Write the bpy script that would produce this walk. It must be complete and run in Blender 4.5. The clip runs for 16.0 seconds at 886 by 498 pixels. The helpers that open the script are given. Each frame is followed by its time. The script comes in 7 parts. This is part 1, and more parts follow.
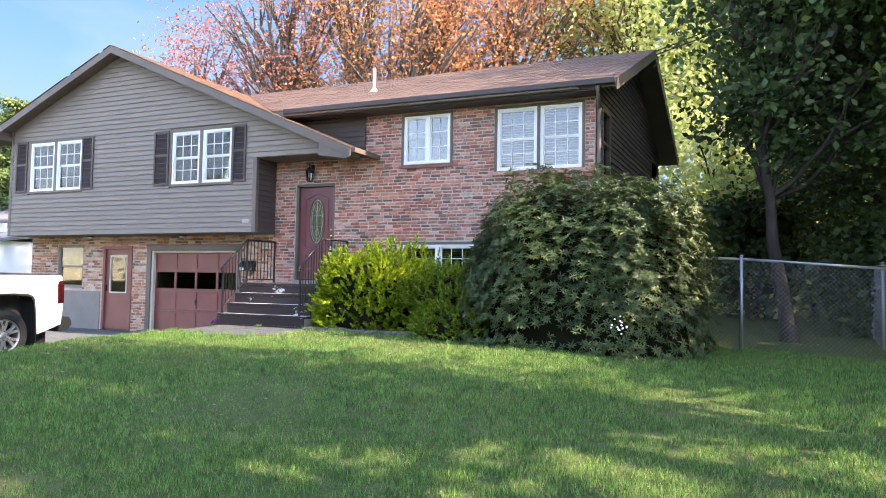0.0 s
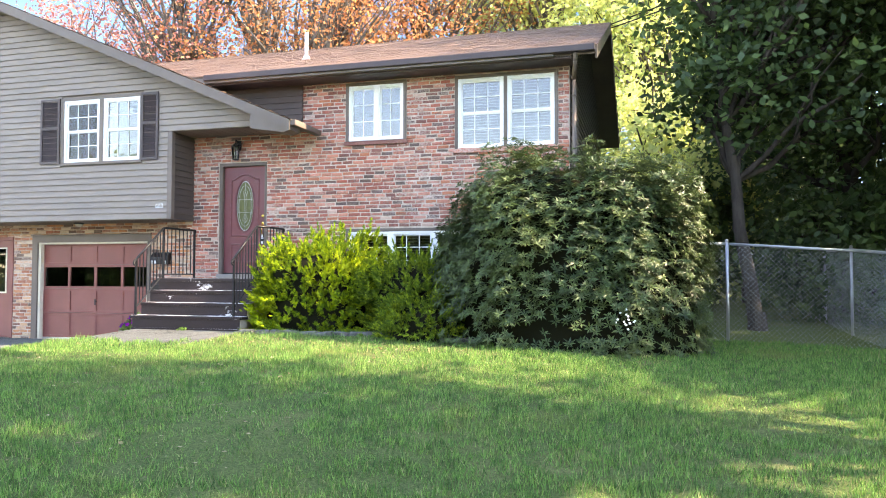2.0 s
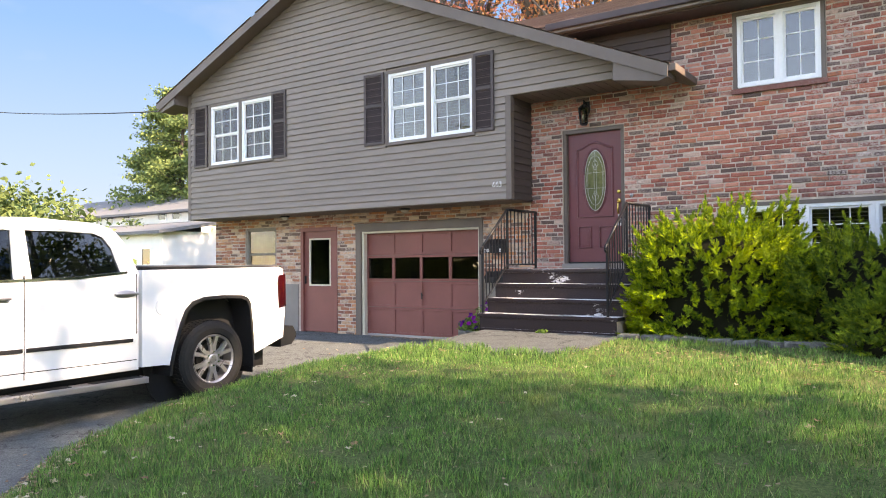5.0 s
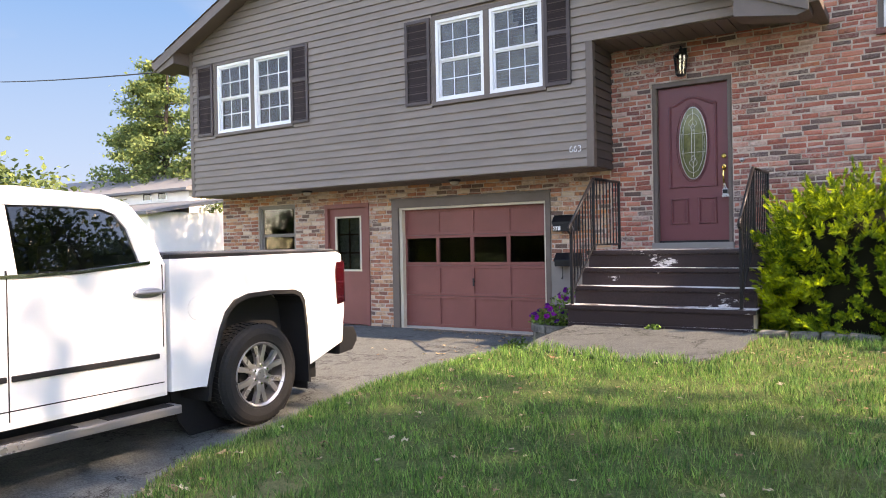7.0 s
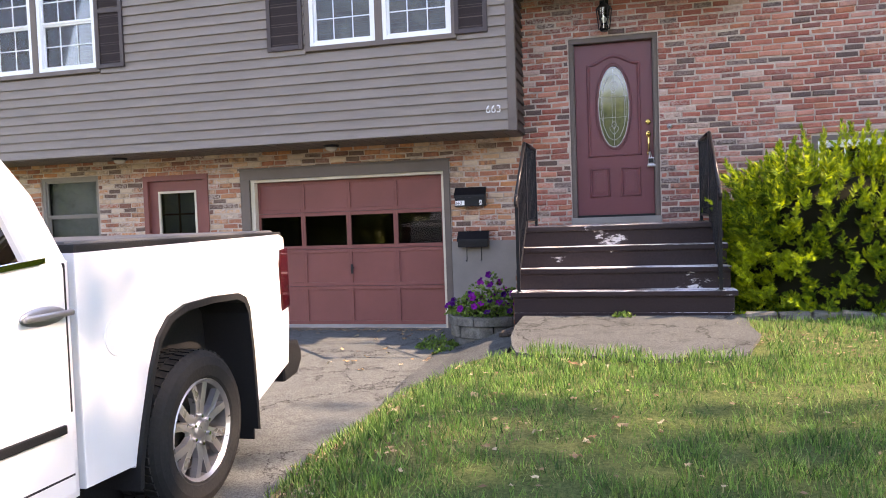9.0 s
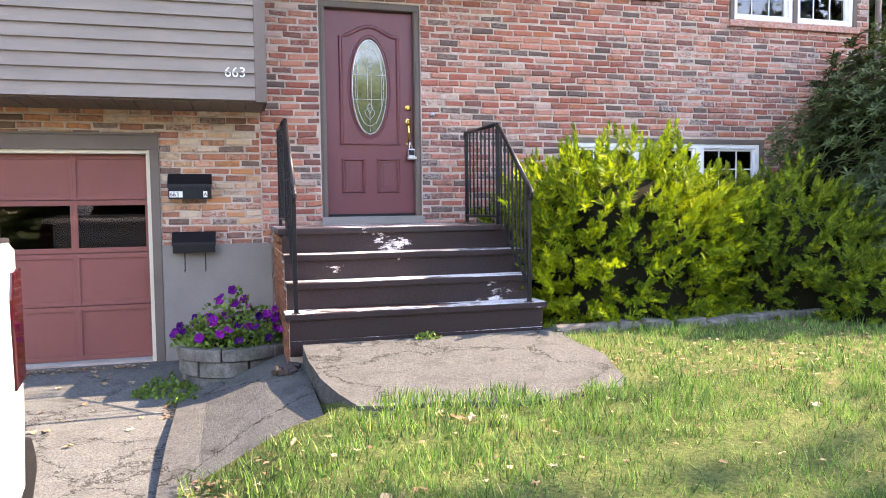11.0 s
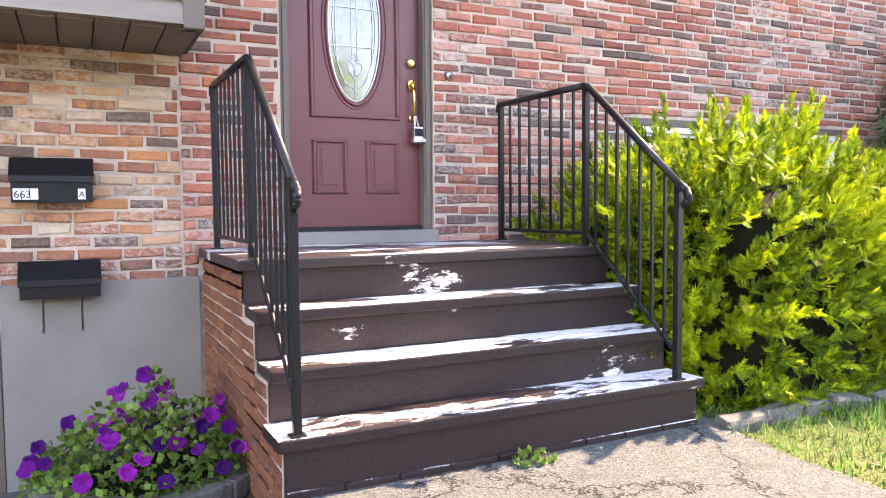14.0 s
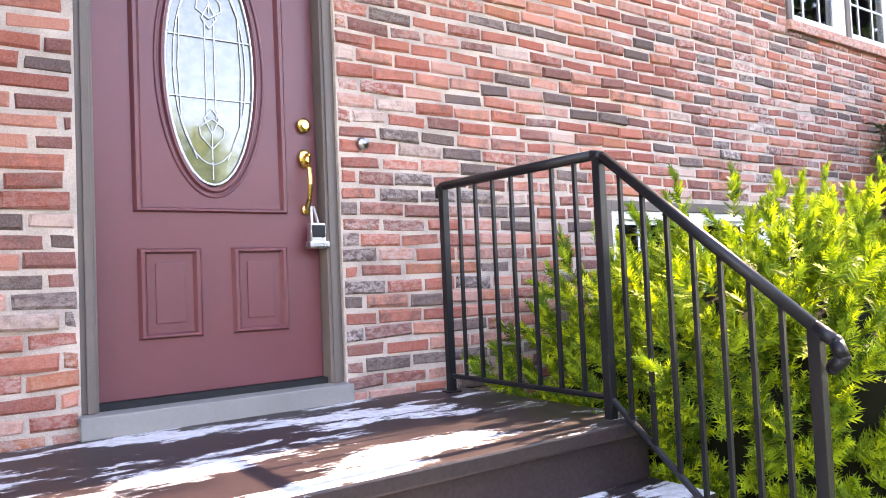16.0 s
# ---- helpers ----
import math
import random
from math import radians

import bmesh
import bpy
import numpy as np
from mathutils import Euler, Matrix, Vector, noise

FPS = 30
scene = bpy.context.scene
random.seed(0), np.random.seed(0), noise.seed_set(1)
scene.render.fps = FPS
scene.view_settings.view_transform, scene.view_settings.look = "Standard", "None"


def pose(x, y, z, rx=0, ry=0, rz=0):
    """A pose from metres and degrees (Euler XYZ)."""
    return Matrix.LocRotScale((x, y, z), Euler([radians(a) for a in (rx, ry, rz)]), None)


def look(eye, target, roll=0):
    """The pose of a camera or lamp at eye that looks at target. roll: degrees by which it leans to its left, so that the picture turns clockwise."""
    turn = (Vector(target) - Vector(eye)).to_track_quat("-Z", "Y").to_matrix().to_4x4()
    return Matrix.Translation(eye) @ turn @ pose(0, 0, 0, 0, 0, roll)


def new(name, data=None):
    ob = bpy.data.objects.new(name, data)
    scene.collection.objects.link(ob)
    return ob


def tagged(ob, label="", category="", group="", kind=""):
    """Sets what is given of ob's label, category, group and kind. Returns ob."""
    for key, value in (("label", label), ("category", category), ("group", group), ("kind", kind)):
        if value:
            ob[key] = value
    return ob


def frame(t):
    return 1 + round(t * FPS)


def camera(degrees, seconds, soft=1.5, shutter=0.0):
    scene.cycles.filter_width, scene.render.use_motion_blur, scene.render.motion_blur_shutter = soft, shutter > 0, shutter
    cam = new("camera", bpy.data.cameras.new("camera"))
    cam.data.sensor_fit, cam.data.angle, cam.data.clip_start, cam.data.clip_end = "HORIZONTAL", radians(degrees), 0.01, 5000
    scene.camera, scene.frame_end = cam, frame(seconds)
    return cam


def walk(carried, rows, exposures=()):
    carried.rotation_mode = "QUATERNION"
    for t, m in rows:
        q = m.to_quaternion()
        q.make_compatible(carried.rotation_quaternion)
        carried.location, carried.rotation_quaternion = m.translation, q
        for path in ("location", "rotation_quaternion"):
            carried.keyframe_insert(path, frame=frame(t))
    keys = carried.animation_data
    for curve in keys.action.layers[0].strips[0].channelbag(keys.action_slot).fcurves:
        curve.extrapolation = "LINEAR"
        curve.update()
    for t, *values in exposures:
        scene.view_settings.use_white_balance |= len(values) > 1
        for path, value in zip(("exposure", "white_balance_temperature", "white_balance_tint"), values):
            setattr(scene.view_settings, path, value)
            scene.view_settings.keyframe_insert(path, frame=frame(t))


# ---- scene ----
cam = camera(62.3, 16.0, 1.0)
PATH = [
    (0, (-0.092, 0.718, 1.541), (-0.919, 2.536, 1.64), 1.1),
    (0.5, (-0.511, 0.999, 1.544), (-1.216, 2.867, 1.653), 1.1),
    (1, (-0.954, 1.268, 1.545), (-1.484, 3.194, 1.658), 1.3),
    (1.5, (-1.368, 1.509, 1.533), (-1.827, 3.453, 1.628), 0.9),
    (2, (-1.825, 1.775, 1.564), (-2.367, 3.698, 1.638), 0.1),
    (2.5, (-2.301, 1.999, 1.579), (-3.034, 3.859, 1.641), -0.8),
    (2.6, (-2.383, 2.045, 1.573), (-3.154, 3.89, 1.631), -0.7),
    (3, (-2.784, 2.282, 1.593), (-3.683, 4.067, 1.657), -0.5),
    (3.5, (-3.292, 2.485, 1.61), (-4.296, 4.214, 1.677), -0.3),
    (4, (-3.75, 2.789, 1.595), (-4.808, 4.485, 1.659), -0.2),
    (4.5, (-4.202, 3.039, 1.612), (-5.3, 4.71, 1.661), -0.2),
    (5, (-4.674, 3.337, 1.588), (-5.806, 4.985, 1.632), -0.5),
    (5.2, (-4.851, 3.459, 1.617), (-5.993, 5.101, 1.657), -0.5),
    (7.3, (-7.043, 4.415, 1.643), (-8.105, 6.11, 1.614), -1.3),
    (7.5, (-7.305, 4.511, 1.676), (-8.321, 6.233, 1.635), -1.2),
    (8, (-7.902, 4.649, 1.682), (-8.783, 6.443, 1.625), -1.6),
    (8.5, (-8.48, 4.849, 1.645), (-9.182, 6.72, 1.571), -1.9),
    (9, (-9.029, 5.111, 1.653), (-9.509, 7.05, 1.568), -2.0),
    (9.5, (-9.494, 5.445, 1.639), (-9.725, 7.429, 1.538), -2.1),
    (10, (-9.901, 5.814, 1.659), (-9.851, 7.81, 1.545), -1.9),
    (10.2, (-10.044, 5.959, 1.669), (-9.888, 7.949, 1.558), -1.6),
    (12.3, (-10.719, 8.082, 1.699), (-9.857, 9.884, 1.596), -0.5),
    (12.5, (-10.742, 8.275, 1.715), (-9.881, 10.079, 1.634), -0.6),
    (13, (-10.708, 8.729, 1.746), (-9.875, 10.546, 1.666), -1.2),
    (13.5, (-10.733, 9.132, 1.756), (-9.893, 10.945, 1.654), -0.9),
    (14, (-10.709, 9.52, 1.737), (-9.818, 11.307, 1.624), -0.5),
    (14.5, (-10.656, 9.936, 1.748), (-9.659, 11.67, 1.721), -1.1),
    (15, (-10.534, 10.369, 1.797), (-9.369, 11.994, 1.847), -2.3),
    (15.5, (-10.258, 10.732, 1.892), (-9.091, 12.354, 1.97), -2.5),
    (16, (-10.034, 11.114, 1.998), (-8.88, 12.745, 2.085), -2.5),
]
walk(cam, [(t, look(eye, target, roll)) for t, eye, target, roll in PATH],
     [(0.0, 3.1, 7900, 23), (1.2, 3.35, 8300, 20), (2.2, 3.65, 8800, 19), (3.5, 3.25, 9000, 21), (5.0, 2.92, 9500, 23), (7.5, 2.72, 9100, 27), (9.0, 2.88, 9000, 30), (10.5, 3.35, 8800, 29), (12.5, 3.65, 9400, 25), (14.5, 3.85, 9500, 29), (15.5, 3.85, 9900, 29), (16.0, 4.0, 9200, 29)])

# ---- world, sun, exposure ----
SUN_TO = Vector((0.79, 0.02, 0.61)).normalized()
world = bpy.data.worlds.new("world")
scene.world = world
world.use_nodes = True
wn = world.node_tree
sky = wn.nodes.new("ShaderNodeTexSky")
sky.sky_type = 'NISHITA'
sky.sun_disc = False
sky.sun_elevation = math.asin(SUN_TO.z)
sky.sun_rotation = math.atan2(SUN_TO.x, SUN_TO.y)
sky.air_density, sky.dust_density, sky.ozone_density = 0.85, 0.0, 1.6
wn.links.new(sky.outputs[0], wn.nodes["Background"].inputs[0])
wn.nodes["Background"].inputs[1].default_value = 0.15
sun = new("sun", bpy.data.lights.new("sun", 'SUN'))
sun.data.energy = 2.3
sun.data.angle = radians(0.6)
sun.data.color = (1.0, 0.93, 0.82)
sun.matrix_world = look(SUN_TO * 60, (0, 0, 0))


# ---- materials ----
def material(name, build, rough=0.7, metal=0.0, spec=0.5):
    m = bpy.data.materials.new(name)
    m.use_nodes = True
    nt = m.node_tree
    b = nt.nodes["Principled BSDF"]
    b.inputs["Roughness"].default_value = rough
    b.inputs["Metallic"].default_value = metal
    b.inputs["Specular IOR Level"].default_value = spec
    build(nt, b)
    return m


def node(nt, kind, **values):
    n = nt.nodes.new("ShaderNode" + kind)
    for k, v in values.items():
        n.inputs[k].default_value = v
    return n


def coords(nt):
    """Object-free world position, so that grain keeps its real size."""
    return nt.nodes.new("ShaderNodeNewGeometry").outputs["Position"]


def noise_tex(nt, scale, detail=4.0, rough=0.6, stretch=None, vec=None):
    n = node(nt, "TexNoise", Scale=scale, Detail=detail, Roughness=rough)
    src = vec if vec is not None else coords(nt)
    if stretch:
        mp = node(nt, "Mapping", Scale=stretch)
        nt.links.new(src, mp.inputs["Vector"])
        src = mp.outputs[0]
    nt.links.new(src, n.inputs["Vector"])
    return n.outputs["Fac"]


def ramp(nt, fac, stops, mode='LINEAR'):
    r = nt.nodes.new("ShaderNodeValToRGB")
    r.color_ramp.interpolation = mode
    e = r.color_ramp.elements
    while len(e) < len(stops):
        e.new(0.5)
    for el, (p, c) in zip(e, stops):
        el.position = p
        el.color = (*c, 1) if len(c) == 3 else c
    nt.links.new(fac, r.inputs[0])
    return r.outputs[0]


def mix(nt, fac, a, b, mode='MIX'):
    n = nt.nodes.new("ShaderNodeMix")
    n.data_type, n.blend_type = 'RGBA', mode
    for sock, v in ((n.inputs[0], fac), (n.inputs[6], a), (n.inputs[7], b)):
        if isinstance(v, bpy.types.NodeSocket):
            nt.links.new(v, sock)
        elif isinstance(v, (int, float)):
            sock.default_value = v
        else:
            sock.default_value = (*v, 1)
    return n.outputs[2]


def maths(nt, op, a, b=0.0):
    n = nt.nodes.new("ShaderNodeMath")
    n.operation = op
    for sock, v in ((n.inputs[0], a), (n.inputs[1], b)):
        if isinstance(v, bpy.types.NodeSocket):
            nt.links.new(v, sock)
        else:
            sock.default_value = v
    return n.outputs[0]


def bump(nt, b, height, strength=0.3, distance=0.01):
    n = node(nt, "Bump", Strength=strength, Distance=distance)
    nt.links.new(height, n.inputs["Height"])
    nt.links.new(n.outputs[0], b.inputs["Normal"])


def any_random(nt):
    """A random value per piece, whether it is an object or an island of a joined mesh."""
    o = nt.nodes.new("ShaderNodeObjectInfo").outputs["Random"]
    g = nt.nodes.new("ShaderNodeNewGeometry").outputs["Random Per Island"]
    return maths(nt, 'FRACT', maths(nt, 'ADD', maths(nt, 'MULTIPLY', o, 7.31), g))


def paint(name, col, rough=0.6, grime=0.25, grain=40.0, spec=0.4, metal=0.0, bumpy=0.1):
    def f(nt, b):
        big = noise_tex(nt, 1.7, 5)
        small = noise_tex(nt, grain, 3)
        dark = tuple(c * (1 - grime) for c in col)
        light = tuple(min(1, c * (1 + grime * 0.45)) for c in col)
        c = ramp(nt, big, [(0.3, dark), (0.7, light)])
        c = mix(nt, 0.25, c, ramp(nt, small, [(0.3, dark), (0.7, light)]))
        nt.links.new(c, b.inputs["Base Color"])
        nt.links.new(ramp(nt, small, [(0.2, (rough * 0.8,) * 3), (0.8, (min(1, rough * 1.15),) * 3)]), b.inputs["Roughness"])
        bump(nt, b, small, bumpy, 0.004)
    return material(name, f, rough, metal, spec)


def siding_build(col, worn):
    def f(nt, b):
        r = any_random(nt)
        streak = noise_tex(nt, 3.0, 5, 0.7, (0.6, 0.6, 4.0))
        fine = noise_tex(nt, 60, 3, 0.6, (0.15, 0.15, 1))
        c = ramp(nt, streak, [(0.3, tuple(k * 0.86 for k in col)), (0.7, tuple(k * 1.1 for k in col))])
        c = mix(nt, maths(nt, 'MULTIPLY', r, 0.22), c, tuple(k * 0.72 for k in col))
        c = mix(nt, ramp(nt, fine, [(0.66, (0, 0, 0)), (0.75, (worn, worn, worn))]), c, tuple(min(1, k * 1.7) for k in col))
        nt.links.new(c, b.inputs["Base Color"])
        bump(nt, b, fine, 0.15, 0.003)
    return f


def brick_mix(stops, limed):
    """Used brick: a colour of its own for each piece, smoke-dark blotches and smears of old lime."""
    def f(nt, b):
        r = any_random(nt)
        c = ramp(nt, r, stops, 'CONSTANT')
        own = maths(nt, 'FRACT', maths(nt, 'MULTIPLY', r, 23.7))
        other = maths(nt, 'FRACT', maths(nt, 'MULTIPLY', r, 61.3))
        blot = noise_tex(nt, 15, 6, 0.75)
        fine = noise_tex(nt, 140, 4, 0.75)
        c = mix(nt, mix(nt, 1.0, ramp(nt, blot, [(0.42, (0, 0, 0)), (0.60, (0.75, 0.75, 0.75))]), ramp(nt, other, [(0.25, (0.12, 0.12, 0.12)), (0.9, (1, 1, 1))]), 'MULTIPLY'), c, (0.075, 0.045, 0.042))
        lime = noise_tex(nt, 26, 7, 0.8, (1, 1, 1.7))
        zone = ramp(nt, noise_tex(nt, 0.9, 3), [(0.36, (0.10, 0.10, 0.10)), (0.66, (1, 1, 1))])
        coat = mix(nt, 1.0, zone, ramp(nt, own, [(0.35, (0.12, 0.12, 0.12)), (0.95, (limed, limed, limed))]), 'MULTIPLY')
        smear = mix(nt, 1.0, coat, ramp(nt, lime, [(0.46, (0, 0, 0)), (0.54, (1, 1, 1))]), 'MULTIPLY')
        c = mix(nt, smear, c, (0.66, 0.57, 0.52))
        c = mix(nt, 0.28, c, ramp(nt, fine, [(0.3, (0.05, 0.026, 0.024)), (0.7, (0.52, 0.30, 0.23))]))
        nt.links.new(c, b.inputs["Base Color"])
        bump(nt, b, mix(nt, 0.4, blot, fine), 0.9, 0.010)
    return f


RED_MIX = [(0.0, (0.33, 0.070, 0.048)), (0.12, (0.50, 0.130, 0.082)), (0.27, (0.205, 0.060, 0.052)), (0.37, (0.64, 0.235, 0.160)), (0.50, (0.42, 0.094, 0.060)),
           (0.62, (0.58, 0.26, 0.20)), (0.70, (0.070, 0.058, 0.058)), (0.78, (0.52, 0.150, 0.072)), (0.86, (0.26, 0.085, 0.070)), (0.90, (0.60, 0.42, 0.35)), (0.94, (0.115, 0.085, 0.080))]
TAN_MIX = [(0.0, (0.40, 0.125, 0.062)), (0.14, (0.60, 0.250, 0.110)), (0.30, (0.22, 0.085, 0.055)), (0.40, (0.68, 0.400, 0.225)), (0.54, (0.46, 0.150, 0.075)),
           (0.66, (0.66, 0.480, 0.320)), (0.76, (0.110, 0.080, 0.062)), (0.84, (0.62, 0.240, 0.085)), (0.91, (0.70, 0.560, 0.420))]


def brick_plain_build(nt, b):
    r = any_random(nt)
    c = ramp(nt, r, [(0.0, (0.20, 0.070, 0.038)), (0.5, (0.25, 0.090, 0.048)), (1.0, (0.13, 0.050, 0.034))])
    fine = noise_tex(nt, 90, 4)
    c = mix(nt, 0.35, c, ramp(nt, fine, [(0.3, (0.08, 0.036, 0.024)), (0.7, (0.28, 0.13, 0.075))]))
    nt.links.new(c, b.inputs["Base Color"])
    bump(nt, b, fine, 0.4, 0.004)


def mortar_build(nt, b):
    big = noise_tex(nt, 6, 5)
    fine = noise_tex(nt, 150, 3)
    c = ramp(nt, big, [(0.3, (0.27, 0.205, 0.17)), (0.7, (0.64, 0.52, 0.43))])
    c = mix(nt, 0.35, c, ramp(nt, fine, [(0.3, (0.28, 0.22, 0.185)), (0.7, (0.70, 0.58, 0.49))]))
    nt.links.new(c, b.inputs["Base Color"])
    bump(nt, b, fine, 0.5, 0.006)


def shingle_build(nt, b):
    r = any_random(nt)
    gran = noise_tex(nt, 220, 3)
    big = noise_tex(nt, 0.9, 5)
    c = ramp(nt, r, [(0.0, (0.140, 0.090, 0.072)), (0.5, (0.205, 0.130, 0.100)), (1.0, (0.105, 0.072, 0.062))])
    c = mix(nt, 0.4, c, ramp(nt, gran, [(0.3, (0.07, 0.050, 0.042)), (0.7, (0.32, 0.22, 0.17))]))
    c = mix(nt, ramp(nt, big, [(0.45, (0, 0, 0)), (0.7, (0.5, 0.5, 0.5))]), c, (0.27, 0.17, 0.125))
    nt.links.new(c, b.inputs["Base Color"])
    bump(nt, b, gran, 0.5, 0.004)


def peeled_build(nt, b, worn=0.118):
    """Brown deck paint, peeled to pale primer on upward faces' worn zones."""
    big = noise_tex(nt, 2.1, 3, 0.5, (0.7, 2.2, 1.0))
    mid = noise_tex(nt, 7.5, 12, 0.78, (0.5, 1.3, 1.4))
    fine = noise_tex(nt, 70, 4)
    brown = ramp(nt, fine, [(0.3, (0.017, 0.011, 0.012)), (0.7, (0.036, 0.023, 0.024))])
    pale = ramp(nt, noise_tex(nt, 25, 5), [(0.3, (0.46, 0.42, 0.40)), (0.7, (0.74, 0.72, 0.72))])
    up = node(nt, "SeparateXYZ")
    nt.links.new(nt.nodes.new("ShaderNodeNewGeometry").outputs["Normal"], up.inputs[0])
    flat = ramp(nt, up.outputs[2], [(0.3, (0.0, 0, 0)), (0.8, (worn, worn, worn))])
    s = maths(nt, 'ADD', maths(nt, 'ADD', maths(nt, 'MULTIPLY', big, 0.5), maths(nt, 'MULTIPLY', mid, 0.5)), flat)
    mask = ramp(nt, s, [(0.598, (0, 0, 0)), (0.612, (1, 1, 1))])
    nt.links.new(mix(nt, mask, brown, pale), b.inputs["Base Color"])
    nt.links.new(ramp(nt, mask, [(0, (0.42,) * 3), (1, (0.85,) * 3)]), b.inputs["Roughness"])
    bump(nt, b, mix(nt, 0.85, fine, maths(nt, 'SUBTRACT', 1.0, mask)), 0.4, 0.003)


def asphalt_build(nt, b, k=0.58, wide=0.010, cells=0.9):
    big = noise_tex(nt, 0.8, 5, 0.65)
    agg = noise_tex(nt, 160, 3, 0.7)
    vor = node(nt, "TexVoronoi", Scale=cells)
    vor.feature = 'DISTANCE_TO_EDGE'
    warp = nt.nodes.new("ShaderNodeVectorMath")
    warp.operation = 'ADD'
    nz = node(nt, "TexNoise", Scale=1.6, Detail=6.0, Roughness=0.7)
    p = coords(nt)
    nt.links.new(p, nz.inputs["Vector"])
    nt.links.new(p, warp.inputs[0])
    nt.links.new(nz.outputs["Color"], warp.inputs[1])
    nt.links.new(warp.outputs[0], vor.inputs["Vector"])
    c = ramp(nt, big, [(0.3, (0.155, 0.152, 0.15)), (0.7, (0.26, 0.255, 0.25))])
    c = mix(nt, 0.5, c, ramp(nt, agg, [(0.25, (0.09, 0.087, 0.083)), (0.75, (0.42, 0.41, 0.39))]))
    mid = noise_tex(nt, 13, 6, 0.75)
    c = mix(nt, ramp(nt, mid, [(0.40, (0, 0, 0)), (0.66, (0.6, 0.6, 0.6))]), c, (0.33, 0.32, 0.305))
    c = mix(nt, ramp(nt, noise_tex(nt, 5, 5, 0.7), [(0.50, (0, 0, 0)), (0.70, (0.55, 0.55, 0.55))]), c, (0.10, 0.095, 0.088))
    c = mix(nt, ramp(nt, noise_tex(nt, 75, 2, 0.8), [(0.46, (0, 0, 0)), (0.58, (0.6, 0.6, 0.6))]), c, (0.07, 0.068, 0.065))
    crack = ramp(nt, vor.outputs["Distance"], [(wide * 0.25, (0.95, 0.95, 0.95)), (wide, (0, 0, 0))])
    c = mix(nt, crack, c, (0.035, 0.032, 0.028))
    c = mix(nt, 1.0, c, (k * 0.94, k * 1.03, k * 1.02), 'MULTIPLY')
    nt.links.new(c, b.inputs["Base Color"])
    bump(nt, b, mix(nt, crack, mix(nt, 0.45, agg, mid), (0, 0, 0)), 0.8, 0.014)


def block_build(nt, b):
    """Cast concrete block, blackened and mossy in blotches, pale where it is worn."""
    big = noise_tex(nt, 7, 6, 0.75)
    fine = noise_tex(nt, 90, 4, 0.7)
    c = ramp(nt, big, [(0.34, (0.040, 0.040, 0.034)), (0.50, (0.115, 0.112, 0.098)), (0.66, (0.235, 0.225, 0.205))])
    c = mix(nt, 0.35, c, ramp(nt, fine, [(0.3, (0.035, 0.035, 0.03)), (0.7, (0.27, 0.26, 0.235))]))
    c = mix(nt, ramp(nt, noise_tex(nt, 4, 4), [(0.56, (0, 0, 0)), (0.68, (0.4, 0.4, 0.4))]), c, (0.060, 0.075, 0.035))
    nt.links.new(c, b.inputs["Base Color"])
    bump(nt, b, mix(nt, 0.5, big, fine), 0.9, 0.012)


def soil_build(nt, b):
    big = noise_tex(nt, 0.9, 6, 0.65)
    fine = noise_tex(nt, 45, 5, 0.7)
    c = ramp(nt, big, [(0.32, (0.045, 0.085, 0.024)), (0.55, (0.075, 0.115, 0.034)), (0.72, (0.22, 0.19, 0.085))])
    c = mix(nt, 0.45, c, ramp(nt, fine, [(0.35, (0.014, 0.022, 0.008)), (0.65, (0.19, 0.20, 0.075))]))
    nt.links.new(c, b.inputs["Base Color"])
    bump(nt, b, fine, 0.8, 0.03)


def leaf_build(stops, trans=0.35, gloss=0.5, spec=0.35, scale=0.55):
    def f(nt, b):
        g = nt.nodes.new("ShaderNodeNewGeometry").outputs["Random Per Island"]
        c = ramp(nt, g, stops)
        patch = noise_tex(nt, scale, 3)
        c = mix(nt, ramp(nt, patch, [(0.35, (0, 0, 0)), (0.7, (0.55, 0.55, 0.55))]), c, tuple(min(1, k * 1.35) for k in stops[-1][1]))
        nt.links.new(c, b.inputs["Base Color"])
        b.inputs["Roughness"].default_value = gloss
        b.inputs["Specular IOR Level"].default_value = spec
        tr = nt.nodes.new("ShaderNodeBsdfTranslucent")
        nt.links.new(c, tr.inputs[0])
        mx = nt.nodes.new("ShaderNodeMixShader")
        mx.inputs[0].default_value = trans
        nt.links.new(b.outputs[0], mx.inputs[1])
        nt.links.new(tr.outputs[0], mx.inputs[2])
        nt.links.new(mx.outputs[0], nt.nodes["Material Output"].inputs[0])
    return f


def thuja_build(stops, dull):
    """Scaly evergreen fronds: each frond its own green, whole plumes golden, noise patches dulled to paint shaded gaps.
    """
    def f(nt, b):
        g = nt.nodes.new("ShaderNodeNewGeometry").outputs["Random Per Island"]
        c = ramp(nt, g, stops)
        plume = noise_tex(nt, 8.0, 3, 0.6)
        c = mix(nt, ramp(nt, plume, [(0.40, (0.75, 0.75, 0.75)), (0.58, (0, 0, 0))]), c, dull)
        c = mix(nt, ramp(nt, noise_tex(nt, 1.3, 2), [(0.5, (0, 0, 0)), (0.75, (0.35, 0.35, 0.35))]), c, stops[-1][1])
        nt.links.new(c, b.inputs["Base Color"])
        tr = nt.nodes.new("ShaderNodeBsdfTranslucent")
        nt.links.new(c, tr.inputs[0])
        mx = nt.nodes.new("ShaderNodeMixShader")
        mx.inputs[0].default_value = 0.28
        nt.links.new(b.outputs[0], mx.inputs[1])
        nt.links.new(tr.outputs[0], mx.inputs[2])
        nt.links.new(mx.outputs[0], nt.nodes["Material Output"].inputs[0])
    return f


